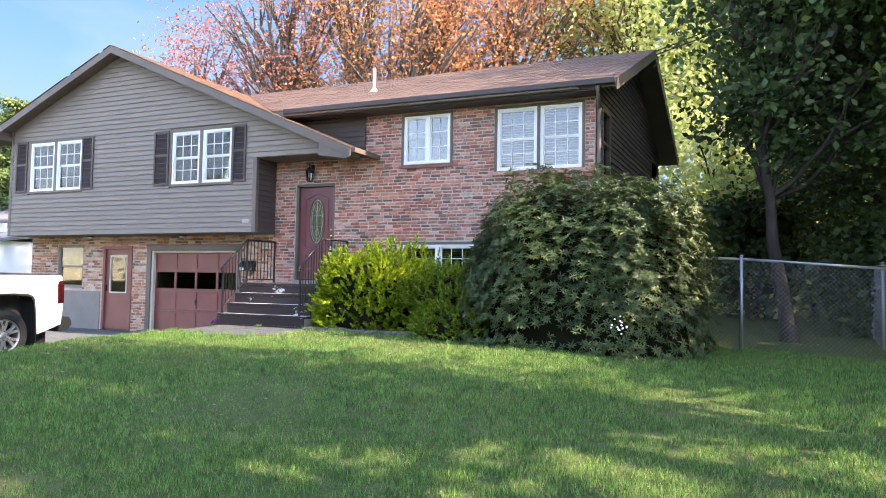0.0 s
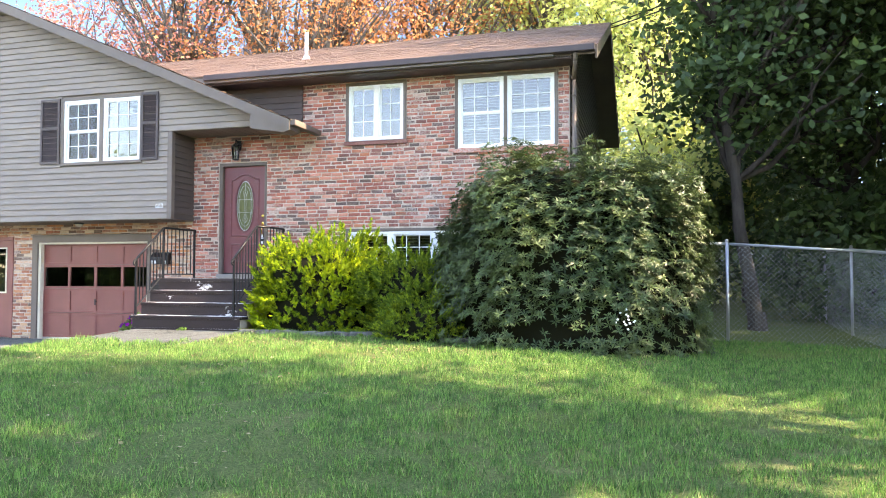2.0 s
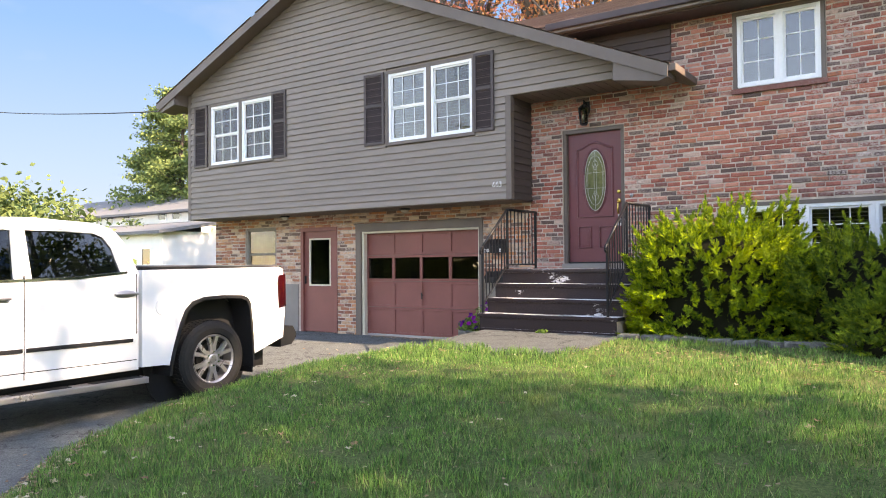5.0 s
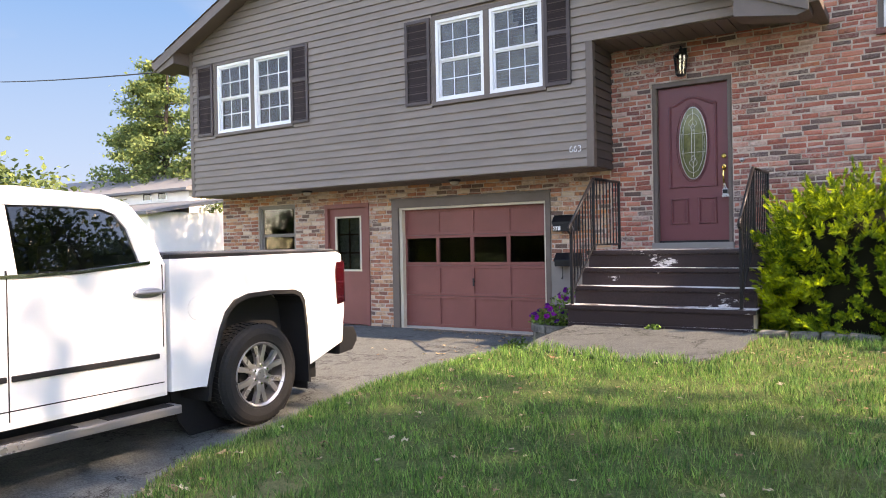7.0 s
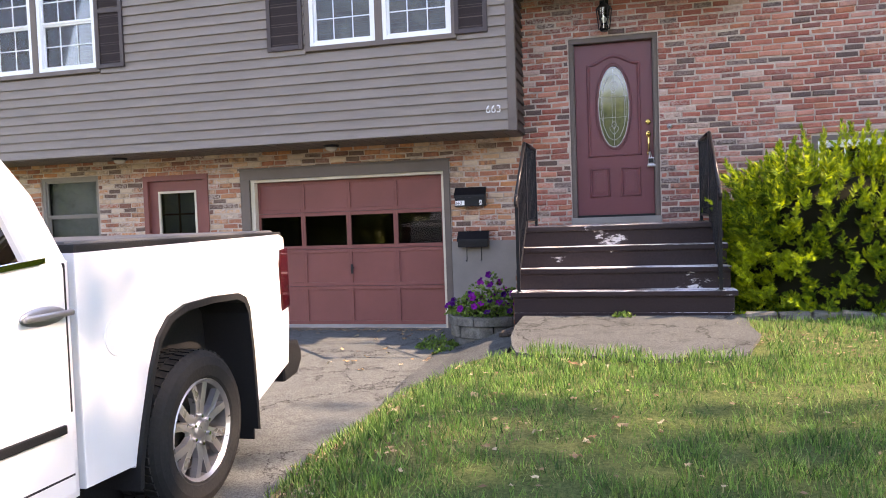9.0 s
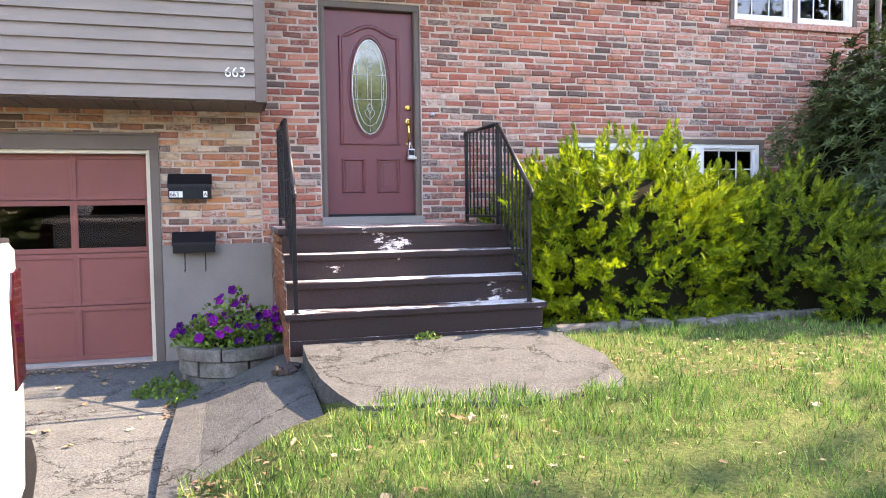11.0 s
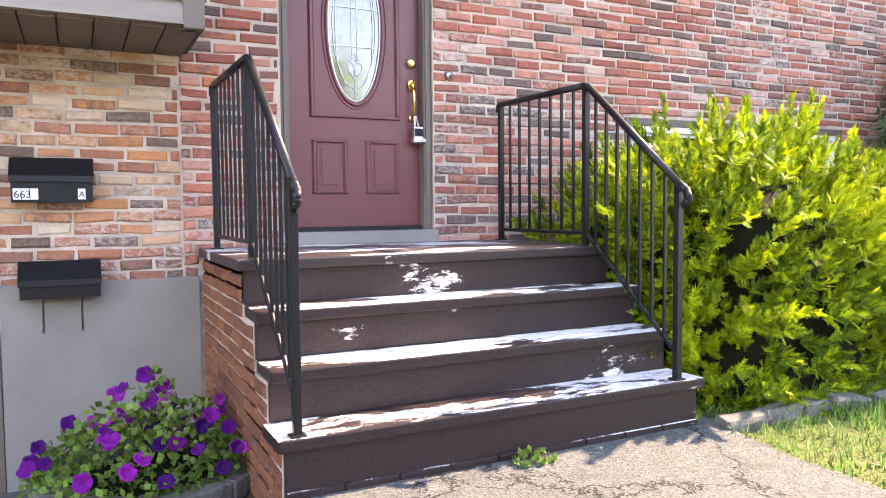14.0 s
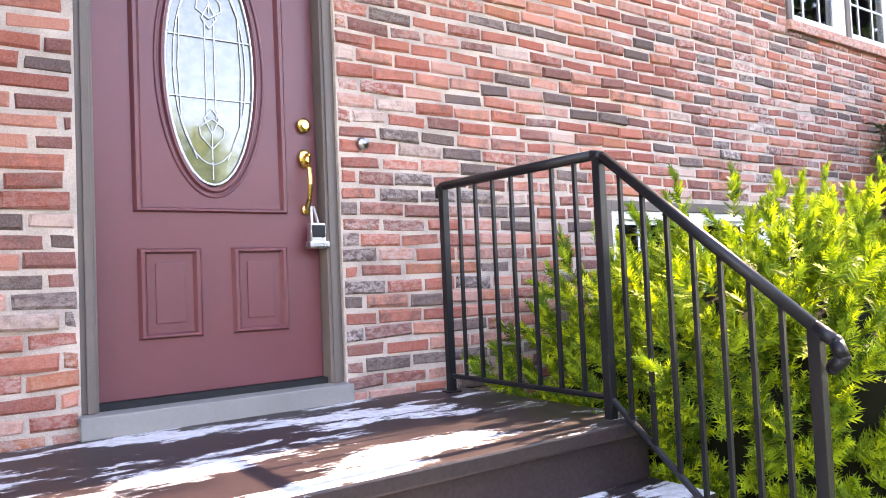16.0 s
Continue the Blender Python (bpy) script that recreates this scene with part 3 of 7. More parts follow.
def brick_mesh(w, h, d, seed):
    """A chamfered, slightly uneven brick: its face looks to -y, its back is open."""
    rnd = random.Random(seed)
    c = 0.009
    j = lambda s=0.003: rnd.uniform(-s, s) * 1.7
    sag = rnd.uniform(-0.0035, 0.0035)
    front = [(-w / 2 + c + j(), -d + j(0.002), -h / 2 + c + j()), (w / 2 - c + j(), -d + j(0.002), -h / 2 + c + j()), (w / 2 - c + j(), -d + j(0.002), h / 2 - c + j()), (-w / 2 + c + j(), -d + j(0.002), h / 2 - c + j())]
    rim = [(-w / 2 + j(0.002), -d + c, -h / 2 + j(0.002)), (w / 2 + j(0.002), -d + c, -h / 2 + j(0.002)), (w / 2 + j(0.002), -d + c, h / 2 + j(0.002)), (-w / 2 + j(0.002), -d + c, h / 2 + j(0.002))]
    rim = [(x, y, z + sag * (1 if x > 0 else -1)) for x, y, z in rim]
    front = [(x, y, z + sag * (1 if x > 0 else -1)) for x, y, z in front]
    back = [(x, 0.01, z) for x, y, z in rim]
    fs = [(0, 1, 2, 3)]
    for i in range(4):
        k = (i + 1) % 4
        fs += [(4 + i, 4 + k, k, i), (8 + i, 8 + k, 4 + k, 4 + i)]
    return front + rim + back, fs


def lay_bricks(parent, x0, x1, z0, z1, yface, holes, near, mat, name="brick"):
    """Running bond on the plane y = yface: bricks inside the stretch near are objects, the rest one joined mesh."""
    rnd = random.Random(int(abs(x0) * 100))
    shapes = {}
    V, F, count = [], [], 0
    row, z = 0, z0
    while z + BH * 0.6 < z1:
        zc = z + COURSE / 2
        cuts = [(h[0], h[1]) for h in holes if h[2] < zc < h[3]]
        for s0, s1 in spans(x0, x1, cuts):
            x = s0 - (row % 2) * PITCH / 2 - rnd.uniform(0, 0.03)
            while x < s1 - 0.03:
                w = PITCH + rnd.uniform(-0.035, 0.028)
                a, b = max(x, s0) + 0.0065, min(x + w, s1) - 0.0065
                x += w
                if b - a < 0.025:
                    continue
                out = 0.008 + max(-0.004, rnd.gauss(0.001, 0.0042))
                cx, cz = (a + b) / 2, zc + rnd.uniform(-0.0035, 0.0035)
                if near(cx, cz) and count < 300 and b - a > 0.15:
                    key = (round((b - a) * 100), rnd.randrange(4))
                    if key not in shapes:
                        v, f = brick_mesh(key[0] / 100, BH, 0.012, len(shapes))
                        me = bpy.data.meshes.new(name)
                        me.from_pydata(v, [], f)
                        me.materials.append(mat)
                        shapes[key] = me
                    ob = new(name, shapes[key])
                    ob.parent = parent
                    ob.location = (cx, yface - out + 0.012, cz)
                    count += 1
                else:
                    v, f = brick_mesh(b - a, BH, out, rnd.randrange(10 ** 6))
                    k = len(V)
                    V += [(p[0] + cx, p[1] + yface, p[2] + cz) for p in v]
                    F += [tuple(k + i for i in q) for q in f]
        z += COURSE
        row += 1
    ob = raw("brickwork", V, F, mat, parent)
    tagged(ob, "", "", "", "stuff")


# ---- the house: walls ----
OV, BR = 13.18, 13.86
X_L, X_R, X_G = -18.0, -3.07, -10.16
Y_BACK = 21.6
BAY_Z = 4.20
WIN_A = (-17.27, -15.45, 3.70, 4.92)
WIN_B = (-12.54, -10.84, 3.70, 4.88)
WIN_C = (-7.04, -5.90, 3.96, 5.01)
WIN_D = (-5.02, -3.26, 3.74, 5.0)
WIN_E = (-7.02, -4.55, 1.55, 2.40)
WIN_L = (-17.02, -16.08, 1.30, 2.40)
SIDE_DOOR = (-15.36, -14.38, 0.28, 2.35)
GARAGE = (-13.90, -11.08, 0.29, 2.36)
DOOR = (-9.61, -8.61, 1.535, 3.675)
PEAK_X, PEAK_Z = -14.2, 6.98
SLOPE = 0.425
EAVE_Z, RIDGE_Y, RIDGE_Z = 5.20, 17.8, 7.03


def roof_line(x):
    """Underside of the gable roof."""
    return PEAK_Z - 0.10 - SLOPE * abs(x - PEAK_X)


house = thing("house", (-10.5, 17.5, 0.3))
tagged(house, "split-level house with red brick and taupe siding", "house")

bm = bmesh.new()
walled(bm, X_L, X_R, 0.1, 5.2, BR, BR + 0.22, [WIN_C, WIN_D, WIN_E, WIN_L, SIDE_DOOR, GARAGE, DOOR])
front = local(part("wall_front", bm, MORTAR, house, "mortar bed of the brick front"), house)
bm = bmesh.new()
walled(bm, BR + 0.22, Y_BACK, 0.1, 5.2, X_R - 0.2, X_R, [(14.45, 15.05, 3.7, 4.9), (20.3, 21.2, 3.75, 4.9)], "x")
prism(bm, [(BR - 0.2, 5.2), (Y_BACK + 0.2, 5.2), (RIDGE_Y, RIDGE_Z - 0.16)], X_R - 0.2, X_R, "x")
side_wall = local(part("wall_side", bm, SIDING_DARK_AND_SHADE, house, "dark sheathing of the gable end"), house)
bm = bmesh.new()
box(bm, X_L, X_R - 0.2, Y_BACK - 0.2, Y_BACK, 0.1, 5.2)
box(bm, X_L, X_L + 0.2, BR + 0.22, Y_BACK - 0.2, 0.1, 5.2)
local(part("wall_back", bm, SIDING_DARK_AND_SHADE, house), house)
# the overhanging upper storey
bm = bmesh.new()
walled(bm, X_L, X_G, 2.62, roof_line(X_L), OV + 0.02, OV + 0.14, [WIN_A, WIN_B])
zt = roof_line(X_L)
prism(bm, [(X_L, zt), (PEAK_X - (PEAK_Z - 0.1 - BAY_Z) / SLOPE * 0 + (PEAK_Z - 0.10 - zt) / SLOPE, zt), (PEAK_X, PEAK_Z - 0.1)], OV + 0.02, OV + 0.14)
prism(bm, [(X_G, BAY_Z), (PEAK_X + (PEAK_Z - 0.1 - BAY_Z) / SLOPE, BAY_Z), (PEAK_X + (PEAK_Z - 0.1 - zt) / SLOPE, zt), (X_G, zt)], OV + 0.02, OV + 0.14)
box(bm, X_G - 0.12, X_G - 0.005, OV + 0.14, BR, 2.62, BAY_Z)
box(bm, X_L, X_L + 0.12, OV + 0.14, BR + 0.22, 2.62, zt)
gable_wall = local(part("wall_gable", bm, SIDING, house, "sheathing of the overhanging gable"), house)
# floors and ceilings that close the rooms
bm = bmesh.new()
box(bm, X_L + 0.2, X_R - 0.2, BR + 0.22, Y_BACK - 0.2, 2.62, 2.82)
box(bm, X_L + 0.2, X_R - 0.2, BR + 0.22, Y_BACK - 0.2, 0.1, 0.26)
box(bm, X_L + 0.2, X_R - 0.2, BR + 2.6, BR + 2.7, 0.26, 2.62)
box(bm, X_L + 0.2, X_R - 0.2, BR + 2.6, BR + 2.7, 2.82, 5.1)
box(bm, X_L + 0.12, X_G - 0.12, OV + 0.14, BR + 0.2, 2.63, 2.81)
local(part("room_floor", bm, ROOM, house), house)
bm = bmesh.new()
box(bm, X_L + 0.2, X_R - 0.2, OV + 0.15, Y_BACK - 0.2, 5.06, 5.16)
ceil = finish("ceiling", bm, ROOM)
tagged(ceil, "plain dim ceiling of the upper rooms", "ceiling", "", "structure")
# soffits under the overhang
n_s = 52
boards = [(X_L + (X_G - X_L) * i / n_s, (X_G - X_L) / n_s, 2.585) for i in range(n_s)] + [(X_G + i * 0.15, 0.15, BAY_Z - 0.022) for i in range(16)]
for a, w, z in boards:
    bm = bmesh.new()
    box(bm, a + 0.004, a + w - 0.004, OV + 0.02, BR - 0.012, z, z + 0.022)
    local(part("soffit_board", bm, TRIM, gable_wall), gable_wall)
bm = bmesh.new()
box(bm, X_L, X_G, OV + 0.03, BR - 0.012, 2.612, 2.619)
local(part("soffit_backing", bm, SHUTTER, house), house)


# ---- lap siding ----
LAP = 0.1135


def lap_board(name, parent, a0, a1, z, mat, axis, face, end_l=None, end_r=None):
    """One lap: its lower edge stands proud. end_l and end_r move its upper corners, for raked ends."""
    t0, t1 = 0.027, 0.003
    u0, u1 = a0 if end_l is None else end_l, a1 if end_r is None else end_r
    h = LAP
    if axis == "y":
        pts = [(a0, face - t0, z), (a1, face - t0, z), (u1, face - t1, z + h), (u0, face - t1, z + h), (a0, face + 0.018, z), (a1, face + 0.018, z), (u1, face + 0.018, z + h), (u0, face + 0.018, z + h)]
    else:
        pts = [(face + t0, a0, z), (face + t0, a1, z), (face + t1, u1, z + h), (face + t1, u0, z + h), (face - 0.018, a0, z), (face - 0.018, a1, z), (face - 0.018, u1, z + h), (face - 0.018, u0, z + h)]
    fs = [(0, 1, 2, 3), (0, 4, 5, 1), (1, 5, 6, 2), (2, 6, 7, 3), (3, 7, 4, 0), (4, 7, 6, 5)]
    if axis == "x":
        fs = [f[::-1] for f in fs]
    ob = raw(name, pts, fs, mat, parent)
    return ob


def clad_gable():
    z = 2.60
    while z < PEAK_Z - 0.2:
        top = z + LAP
        half0, half1 = (PEAK_Z - 0.10 - z) / SLOPE, (PEAK_Z - 0.10 - top) / SLOPE
        right = X_G - 0.075 if z < BAY_Z - 0.03 else 1e9
        a0, a1 = max(X_L + 0.07, PEAK_X - half0), min(right, PEAK_X + half0)
        u0, u1 = max(X_L + 0.07, PEAK_X - max(0, half1)), min(right, PEAK_X + max(0, half1))
        cuts = [(w[0] - 0.06, w[1] + 0.06) for w in (WIN_A, WIN_B) if w[2] - 0.06 < z + LAP / 2 < w[3] + 0.06]
        sp = spans(a0, a1, cuts)
        for i, (p, q) in enumerate(sp):
            lap_board("siding_board", gable_wall, p, q, z, SIDING, "y", OV, u0 if i == 0 else None, u1 if i == len(sp) - 1 else None)
        z += LAP
    # side return: darker boards, its shade put into the colour
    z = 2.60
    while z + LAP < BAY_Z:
        lap_board("siding_board", gable_wall, OV + 0.07, BR - 0.015, z, SIDING_DARK_AND_SHADE, "x", X_G)
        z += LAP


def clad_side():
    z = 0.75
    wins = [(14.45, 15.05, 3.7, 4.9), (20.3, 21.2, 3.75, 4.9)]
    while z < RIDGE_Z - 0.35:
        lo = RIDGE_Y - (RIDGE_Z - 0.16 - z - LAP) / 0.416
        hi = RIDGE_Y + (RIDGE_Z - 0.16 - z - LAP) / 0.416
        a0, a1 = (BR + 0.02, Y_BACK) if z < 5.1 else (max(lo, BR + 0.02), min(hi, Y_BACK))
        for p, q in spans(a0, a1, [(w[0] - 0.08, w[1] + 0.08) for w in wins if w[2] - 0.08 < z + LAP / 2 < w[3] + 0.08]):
            lap_board("siding_board", side_wall, p, q, z, SIDING_DARK_AND_SHADE, "x", X_R)
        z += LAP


# corner trim of the overhang and the dark panel beside the bay roof
bm = bmesh.new()
box(bm, X_G - 0.075, X_G + 0.022, OV - 0.024, OV + 0.07, 2.585, BAY_Z - 0.01, 0.004)
local(part("corner_trim", bm, TRIM, house, "taupe corner board"), house)
bm = bmesh.new()
box(bm, X_L - 0.02, X_L + 0.07, OV - 0.024, OV + 0.07, 2.585, roof_line(X_L), 0.004)
local(part("corner_trim", bm, TRIM, house, "taupe corner board"), house)
panel = thing("siding_panel", (-9.0, BR, 4.8))
panel.parent = house
panel.matrix_parent_inverse = house.matrix_basis.inverted()
for k in range(9):
    z = 4.28 + k * LAP
    x0 = min(-7.9, PEAK_X + (PEAK_Z - z) / SLOPE - 0.1)
    if z < 5.05:
        o = lap_board("siding_board", None, max(-11.6, x0 - 2.5), -7.88, z, SIDING_DARK_AND_SHADE, "y", BR - 0.03)
        local(o, panel)


# ---- roofs ----
def shingle_roof(name, parent, origin, along, up, length, rise, mask=None, courses=None, seed=3):
    """Courses of shingle tabs on a plane: origin at the eave, along the eave, up the slope."""
    rnd = random.Random(seed)
    along, up = Vector(along).normalized(), Vector(up).normalized()
    nor = along.cross(up).normalized()
    if nor.z < 0:
        nor = -nor
    V, F = [], []
    exp = 0.142
    n = int(rise / exp) + 1
    for i in range(n):
        s = i * exp
        a = -rnd.uniform(0, 0.3)
        while a < length:
            w = 0.30 + rnd.uniform(-0.03, 0.03)
            a0, a1 = max(0, a), min(length, a + w - 0.008)
            a += w
            mid = origin + along * ((a0 + a1) / 2) + up * s
            if a1 - a0 < 0.03 or (mask and not mask(mid)):
                continue
            lift = 0.007 + rnd.uniform(0, 0.004)
            e = min(exp * 1.05, rise - s)
            k = len(V)
            for q, t, h in ((a0, 0, lift), (a1, 0, lift), (a1, e, 0.002), (a0, e, 0.002), (a0, 0, -0.004), (a1, 0, -0.004)):
                V.append(origin + along * q + up * (s + t) + nor * h)
            F += [(k, k + 1, k + 2, k + 3), (k + 4, k + 5, k + 1, k)]
    ob = raw(name, [tuple(v) for v in V], F, SHINGLE, None)
    local(ob, parent)
    tagged(ob, "", "", "", "stuff")


roof_main = thing("roof", (-10, RIDGE_Y, RIDGE_Z))
local(roof_main, house)
main_slope = (RIDGE_Z - EAVE_Z) / (RIDGE_Y - 13.40)
bm = bmesh.new()
prism(bm, [(13.40, EAVE_Z), (RIDGE_Y, RIDGE_Z), (22.2, EAVE_Z), (22.2, EAVE_Z - 0.13), (RIDGE_Y, RIDGE_Z - 0.13), (13.40, EAVE_Z - 0.13)], -18.4, -2.62, "x")
local(part("deck", bm, TRIM, roof_main, "dark roof boards and fascia"), roof_main)
upm = Vector((0, 1, main_slope)).normalized()
rise_m = math.hypot(RIDGE_Y - 13.38, RIDGE_Z - EAVE_Z)
shingle_roof("shingles", roof_main, Vector((-18.4, 13.37, EAVE_Z + 0.004)), (1, 0, 0), upm, 15.82, rise_m, lambda p: p.z > PEAK_Z - SLOPE * abs(p.x - PEAK_X) - 0.05, seed=5)
shingle_roof("shingles_back", roof_main, Vector((-18.4, 22.22, EAVE_Z + 0.004)), (1, 0, 0), Vector((0, -1, main_slope)), 15.82, rise_m, seed=6)
bm = bmesh.new()
box(bm, -9.6, -2.62, 13.28, 13.395, EAVE_Z - 0.10, EAVE_Z + 0.005, 0.012)
local(part("gutter", bm, SHUTTER, roof_main, "brown metal gutter"), roof_main)
bm = bmesh.new()
box(bm, -9.6, -3.0, 13.42, BR - 0.012, EAVE_Z - 0.165, EAVE_Z - 0.135)
local(part("eave_soffit", bm, SHUTTER, roof_main), roof_main)
bm = bmesh.new()
for s in (-1, 1):
    y_e = 13.40 if s < 0 else 22.2
    prism(bm, [(y_e, EAVE_Z + 0.012), (RIDGE_Y, RIDGE_Z + 0.012), (RIDGE_Y, RIDGE_Z - 0.20), (y_e, EAVE_Z - 0.20)], -2.618, -2.59, "x")
local(part("rake_board", bm, TRIM, roof_main, "weathered rake boards"), roof_main)

gable_roof = thing("roof", (PEAK_X, 15, PEAK_Z))
local(gable_roof, house)
L_TIP, R_TIP = -18.60, -7.62
Y_RAKE = 12.84
Y_END = RIDGE_Y
zl, zr = PEAK_Z - SLOPE * (PEAK_X - L_TIP), PEAK_Z - SLOPE * (R_TIP - PEAK_X)
bm = bmesh.new()
prism(bm, [(L_TIP, zl), (PEAK_X, PEAK_Z), (-9.3, PEAK_Z - SLOPE * (-9.3 - PEAK_X)), (-9.3, PEAK_Z - SLOPE * (-9.3 - PEAK_X) - 0.09), (PEAK_X, PEAK_Z - 0.09), (L_TIP, zl - 0.09)], Y_RAKE, Y_END)
prism(bm, [(-9.3, PEAK_Z - SLOPE * (-9.3 - PEAK_X)), (R_TIP, zr), (R_TIP, zr - 0.09), (-9.3, PEAK_Z - SLOPE * (-9.3 - PEAK_X) - 0.09)], Y_RAKE, BR - 0.05)
local(part("deck", bm, TRIM, gable_roof, "brown roof boards and soffit"), gable_roof)
bm = bmesh.new()
for tip, zz in ((L_TIP, zl), (R_TIP, zr)):
    prism(bm, [(tip, zz + 0.006), (PEAK_X, PEAK_Z + 0.006), (PEAK_X, PEAK_Z - 0.17), (tip, zz - 0.17)], Y_RAKE - 0.028, Y_RAKE - 0.002)
prism(bm, [(R_TIP + 0.0, zr - 0.092), (R_TIP - 0.75, zr + 0.75 * SLOPE - 0.092), (R_TIP - 0.75, zr - 0.10), (R_TIP - 0.12, zr - 0.20), (R_TIP, zr - 0.16)], Y_RAKE, OV + 0.01)
prism(bm, [(L_TIP + 0.0, zl - 0.092), (L_TIP + 0.55, zl + 0.55 * SLOPE - 0.092), (L_TIP + 0.55, zl - 0.08), (L_TIP + 0.1, zl - 0.20), (L_TIP, zl - 0.16)], Y_RAKE, OV + 0.01)
local(part("rake_board", bm, TRIM, gable_roof, "brown rake boards with boxed returns"), gable_roof)
bm = bmesh.new()
box(bm, R_TIP - 0.005, R_TIP + 0.10, Y_RAKE, BR - 0.02, zr - 0.09, zr + 0.008, 0.012)
local(part("gutter", bm, TRIM, gable_roof, "brown metal gutter"), gable_roof)
bm = bmesh.new()
box(bm, L_TIP - 0.10, L_TIP + 0.005, Y_RAKE, 21, zl - 0.09, zl + 0.008, 0.012)
local(part("gutter", bm, TRIM, gable_roof, "brown metal gutter"), gable_roof)
hyp = math.hypot(PEAK_X - L_TIP, PEAK_Z - zl)
shingle_roof("shingles", gable_roof, Vector((L_TIP - 0.03, Y_RAKE - 0.05, zl + 0.002)), (0, 1, 0), (1, 0, SLOPE), 5.0, hyp + 0.02, seed=7)
hyp = math.hypot(R_TIP - PEAK_X, PEAK_Z - zr)
main_z = lambda y: EAVE_Z + (y - 13.40) * main_slope
shingle_roof("shingles", gable_roof, Vector((R_TIP + 0.03, Y_RAKE - 0.05, zr + 0.002)), (0, 1, 0), (-1, 0, SLOPE), 5.0, hyp + 0.02, lambda p: (p.y < BR - 0.05 and p.x > -9.4) or (p.x <= -9.4 and p.z > main_z(p.y) - 0.05), seed=8)
bm = bmesh.new()
tube(bm, (-8.5, 15.2, main_z(15.2) - 0.05), (-8.5, 15.2, main_z(15.2) + 0.55), 0.035)
tube(bm, (-8.5, 15.2, main_z(15.2) - 0.03), (-8.5, 15.2, main_z(15.2) + 0.08), 0.11, 0.05)
vent = finish("vent_pipe", bm, WHITE, None, "", True)
tagged(vent, "pale plastic vent pipe on the shingle roof", "vent pipe")


# ---- windows ----
def slats(bm, x0, x1, z0, z1, y, pitch=0.05):
    z = z0
    while z < z1:
        v = [bm.verts.new(p) for p in ((x0, y - 0.014, z), (x1, y - 0.014, z), (x1, y + 0.018, z + 0.014), (x0, y + 0.018, z + 0.014))]
        bm.faces.new(v)
        z += pitch


def hung_window(parent, x0, x1, z0, z1, y, cols=3, rows=2, blinds=True, split=True, glass=None, frame_mat=None):
    """A double-hung sash with a muntin grid: its outer face lies at y."""
    w = thing("window", ((x0 + x1) / 2, y, z0))
    local(w, parent)
    bm = bmesh.new()
    f = 0.048
    for a, b, c, d in ((x0, x0 + f, z0, z1), (x1 - f, x1, z0, z1), (x0 + f, x1 - f, z0, z0 + f), (x0 + f, x1 - f, z1 - f, z1)):
        box(bm, a, b, y, y + 0.09, c, d, 0.004)
    local(part("frame", bm, frame_mat or WHITE, w), w)
    mid = (z0 + z1) / 2
    levels = [(z0 + f, mid, y + 0.045), (mid, z1 - f, y + 0.025)] if split else [(z0 + f, z1 - f, y + 0.03)]
    for za, zb, yy in levels:
        bm = bmesh.new()
        s = 0.026
        for a, b, c, d in ((x0 + f, x0 + f + s, za, zb), (x1 - f - s, x1 - f, za, zb), (x0 + f + s, x1 - f - s, za, za + s), (x0 + f + s, x1 - f - s, zb - s, zb)):
            box(bm, a, b, yy, yy + 0.03, c, d)
        for i in range(1, cols):
            a = x0 + f + (x1 - x0 - 2 * f) * i / cols
            box(bm, a - 0.006, a + 0.006, yy + 0.008, yy + 0.014, za + s, zb - s)
        for i in range(1, rows):
            c = za + (zb - za) * i / rows
            box(bm, x0 + f + s, x1 - f - s, yy + 0.006, yy + 0.016, c - 0.006, c + 0.006)
        sash = local(part("sash", bm, frame_mat or WHITE, w), w)
        bm = bmesh.new()
        box(bm, x0 + f + s, x1 - f - s, yy + 0.017, yy + 0.021, za + s, zb - s)
        g = part("pane", bm, glass or GLASS, sash)
        g.visible_shadow = False
        g.matrix_parent_inverse = Matrix.Identity(4)
    if blinds:
        bm = bmesh.new()
        slats(bm, x0 + f, x1 - f, z0 + f, z1 - f, y + 0.095)
        local(part("blind", bm, BLIND, w, "white slatted blind, lowered"), w)
    return w


def casing(parent, hole, y, wide, mat, proud=0.022, sill=True, label=""):
    x0, x1, z0, z1 = hole
    bm = bmesh.new()
    box(bm, x0 - wide, x0, y - proud, y + 0.06, z0, z1, 0.003)
    box(bm, x1, x1 + wide, y - proud, y + 0.06, z0, z1, 0.003)
    box(bm, x0 - wide, x1 + wide, y - proud - 0.003, y + 0.06, z1, z1 + wide, 0.003)
    if sill:
        box(bm, x0 - wide, x1 + wide, y - proud - 0.012, y + 0.06, z0 - wide, z0, 0.003)
    return local(part("casing", bm, mat, parent, label), parent)


for hole, y, mat in ((WIN_A, OV, TRIM), (WIN_B, OV, TRIM)):
    casing(gable_wall, hole, y, 0.055, mat)
    xm = (hole[0] + hole[1]) / 2
    bm = bmesh.new()
    box(bm, xm - 0.045, xm + 0.045, OV - 0.02, OV + 0.08, hole[2], hole[3], 0.004)
    local(part("mullion", bm, TRIM, gable_wall), gable_wall)
    hung_window(house, hole[0], xm - 0.045, hole[2], hole[3], OV - 0.012, glass=GLASS_CLEAR)
    hung_window(house, xm + 0.045, hole[1], hole[2], hole[3], OV - 0.012, glass=GLASS_CLEAR)

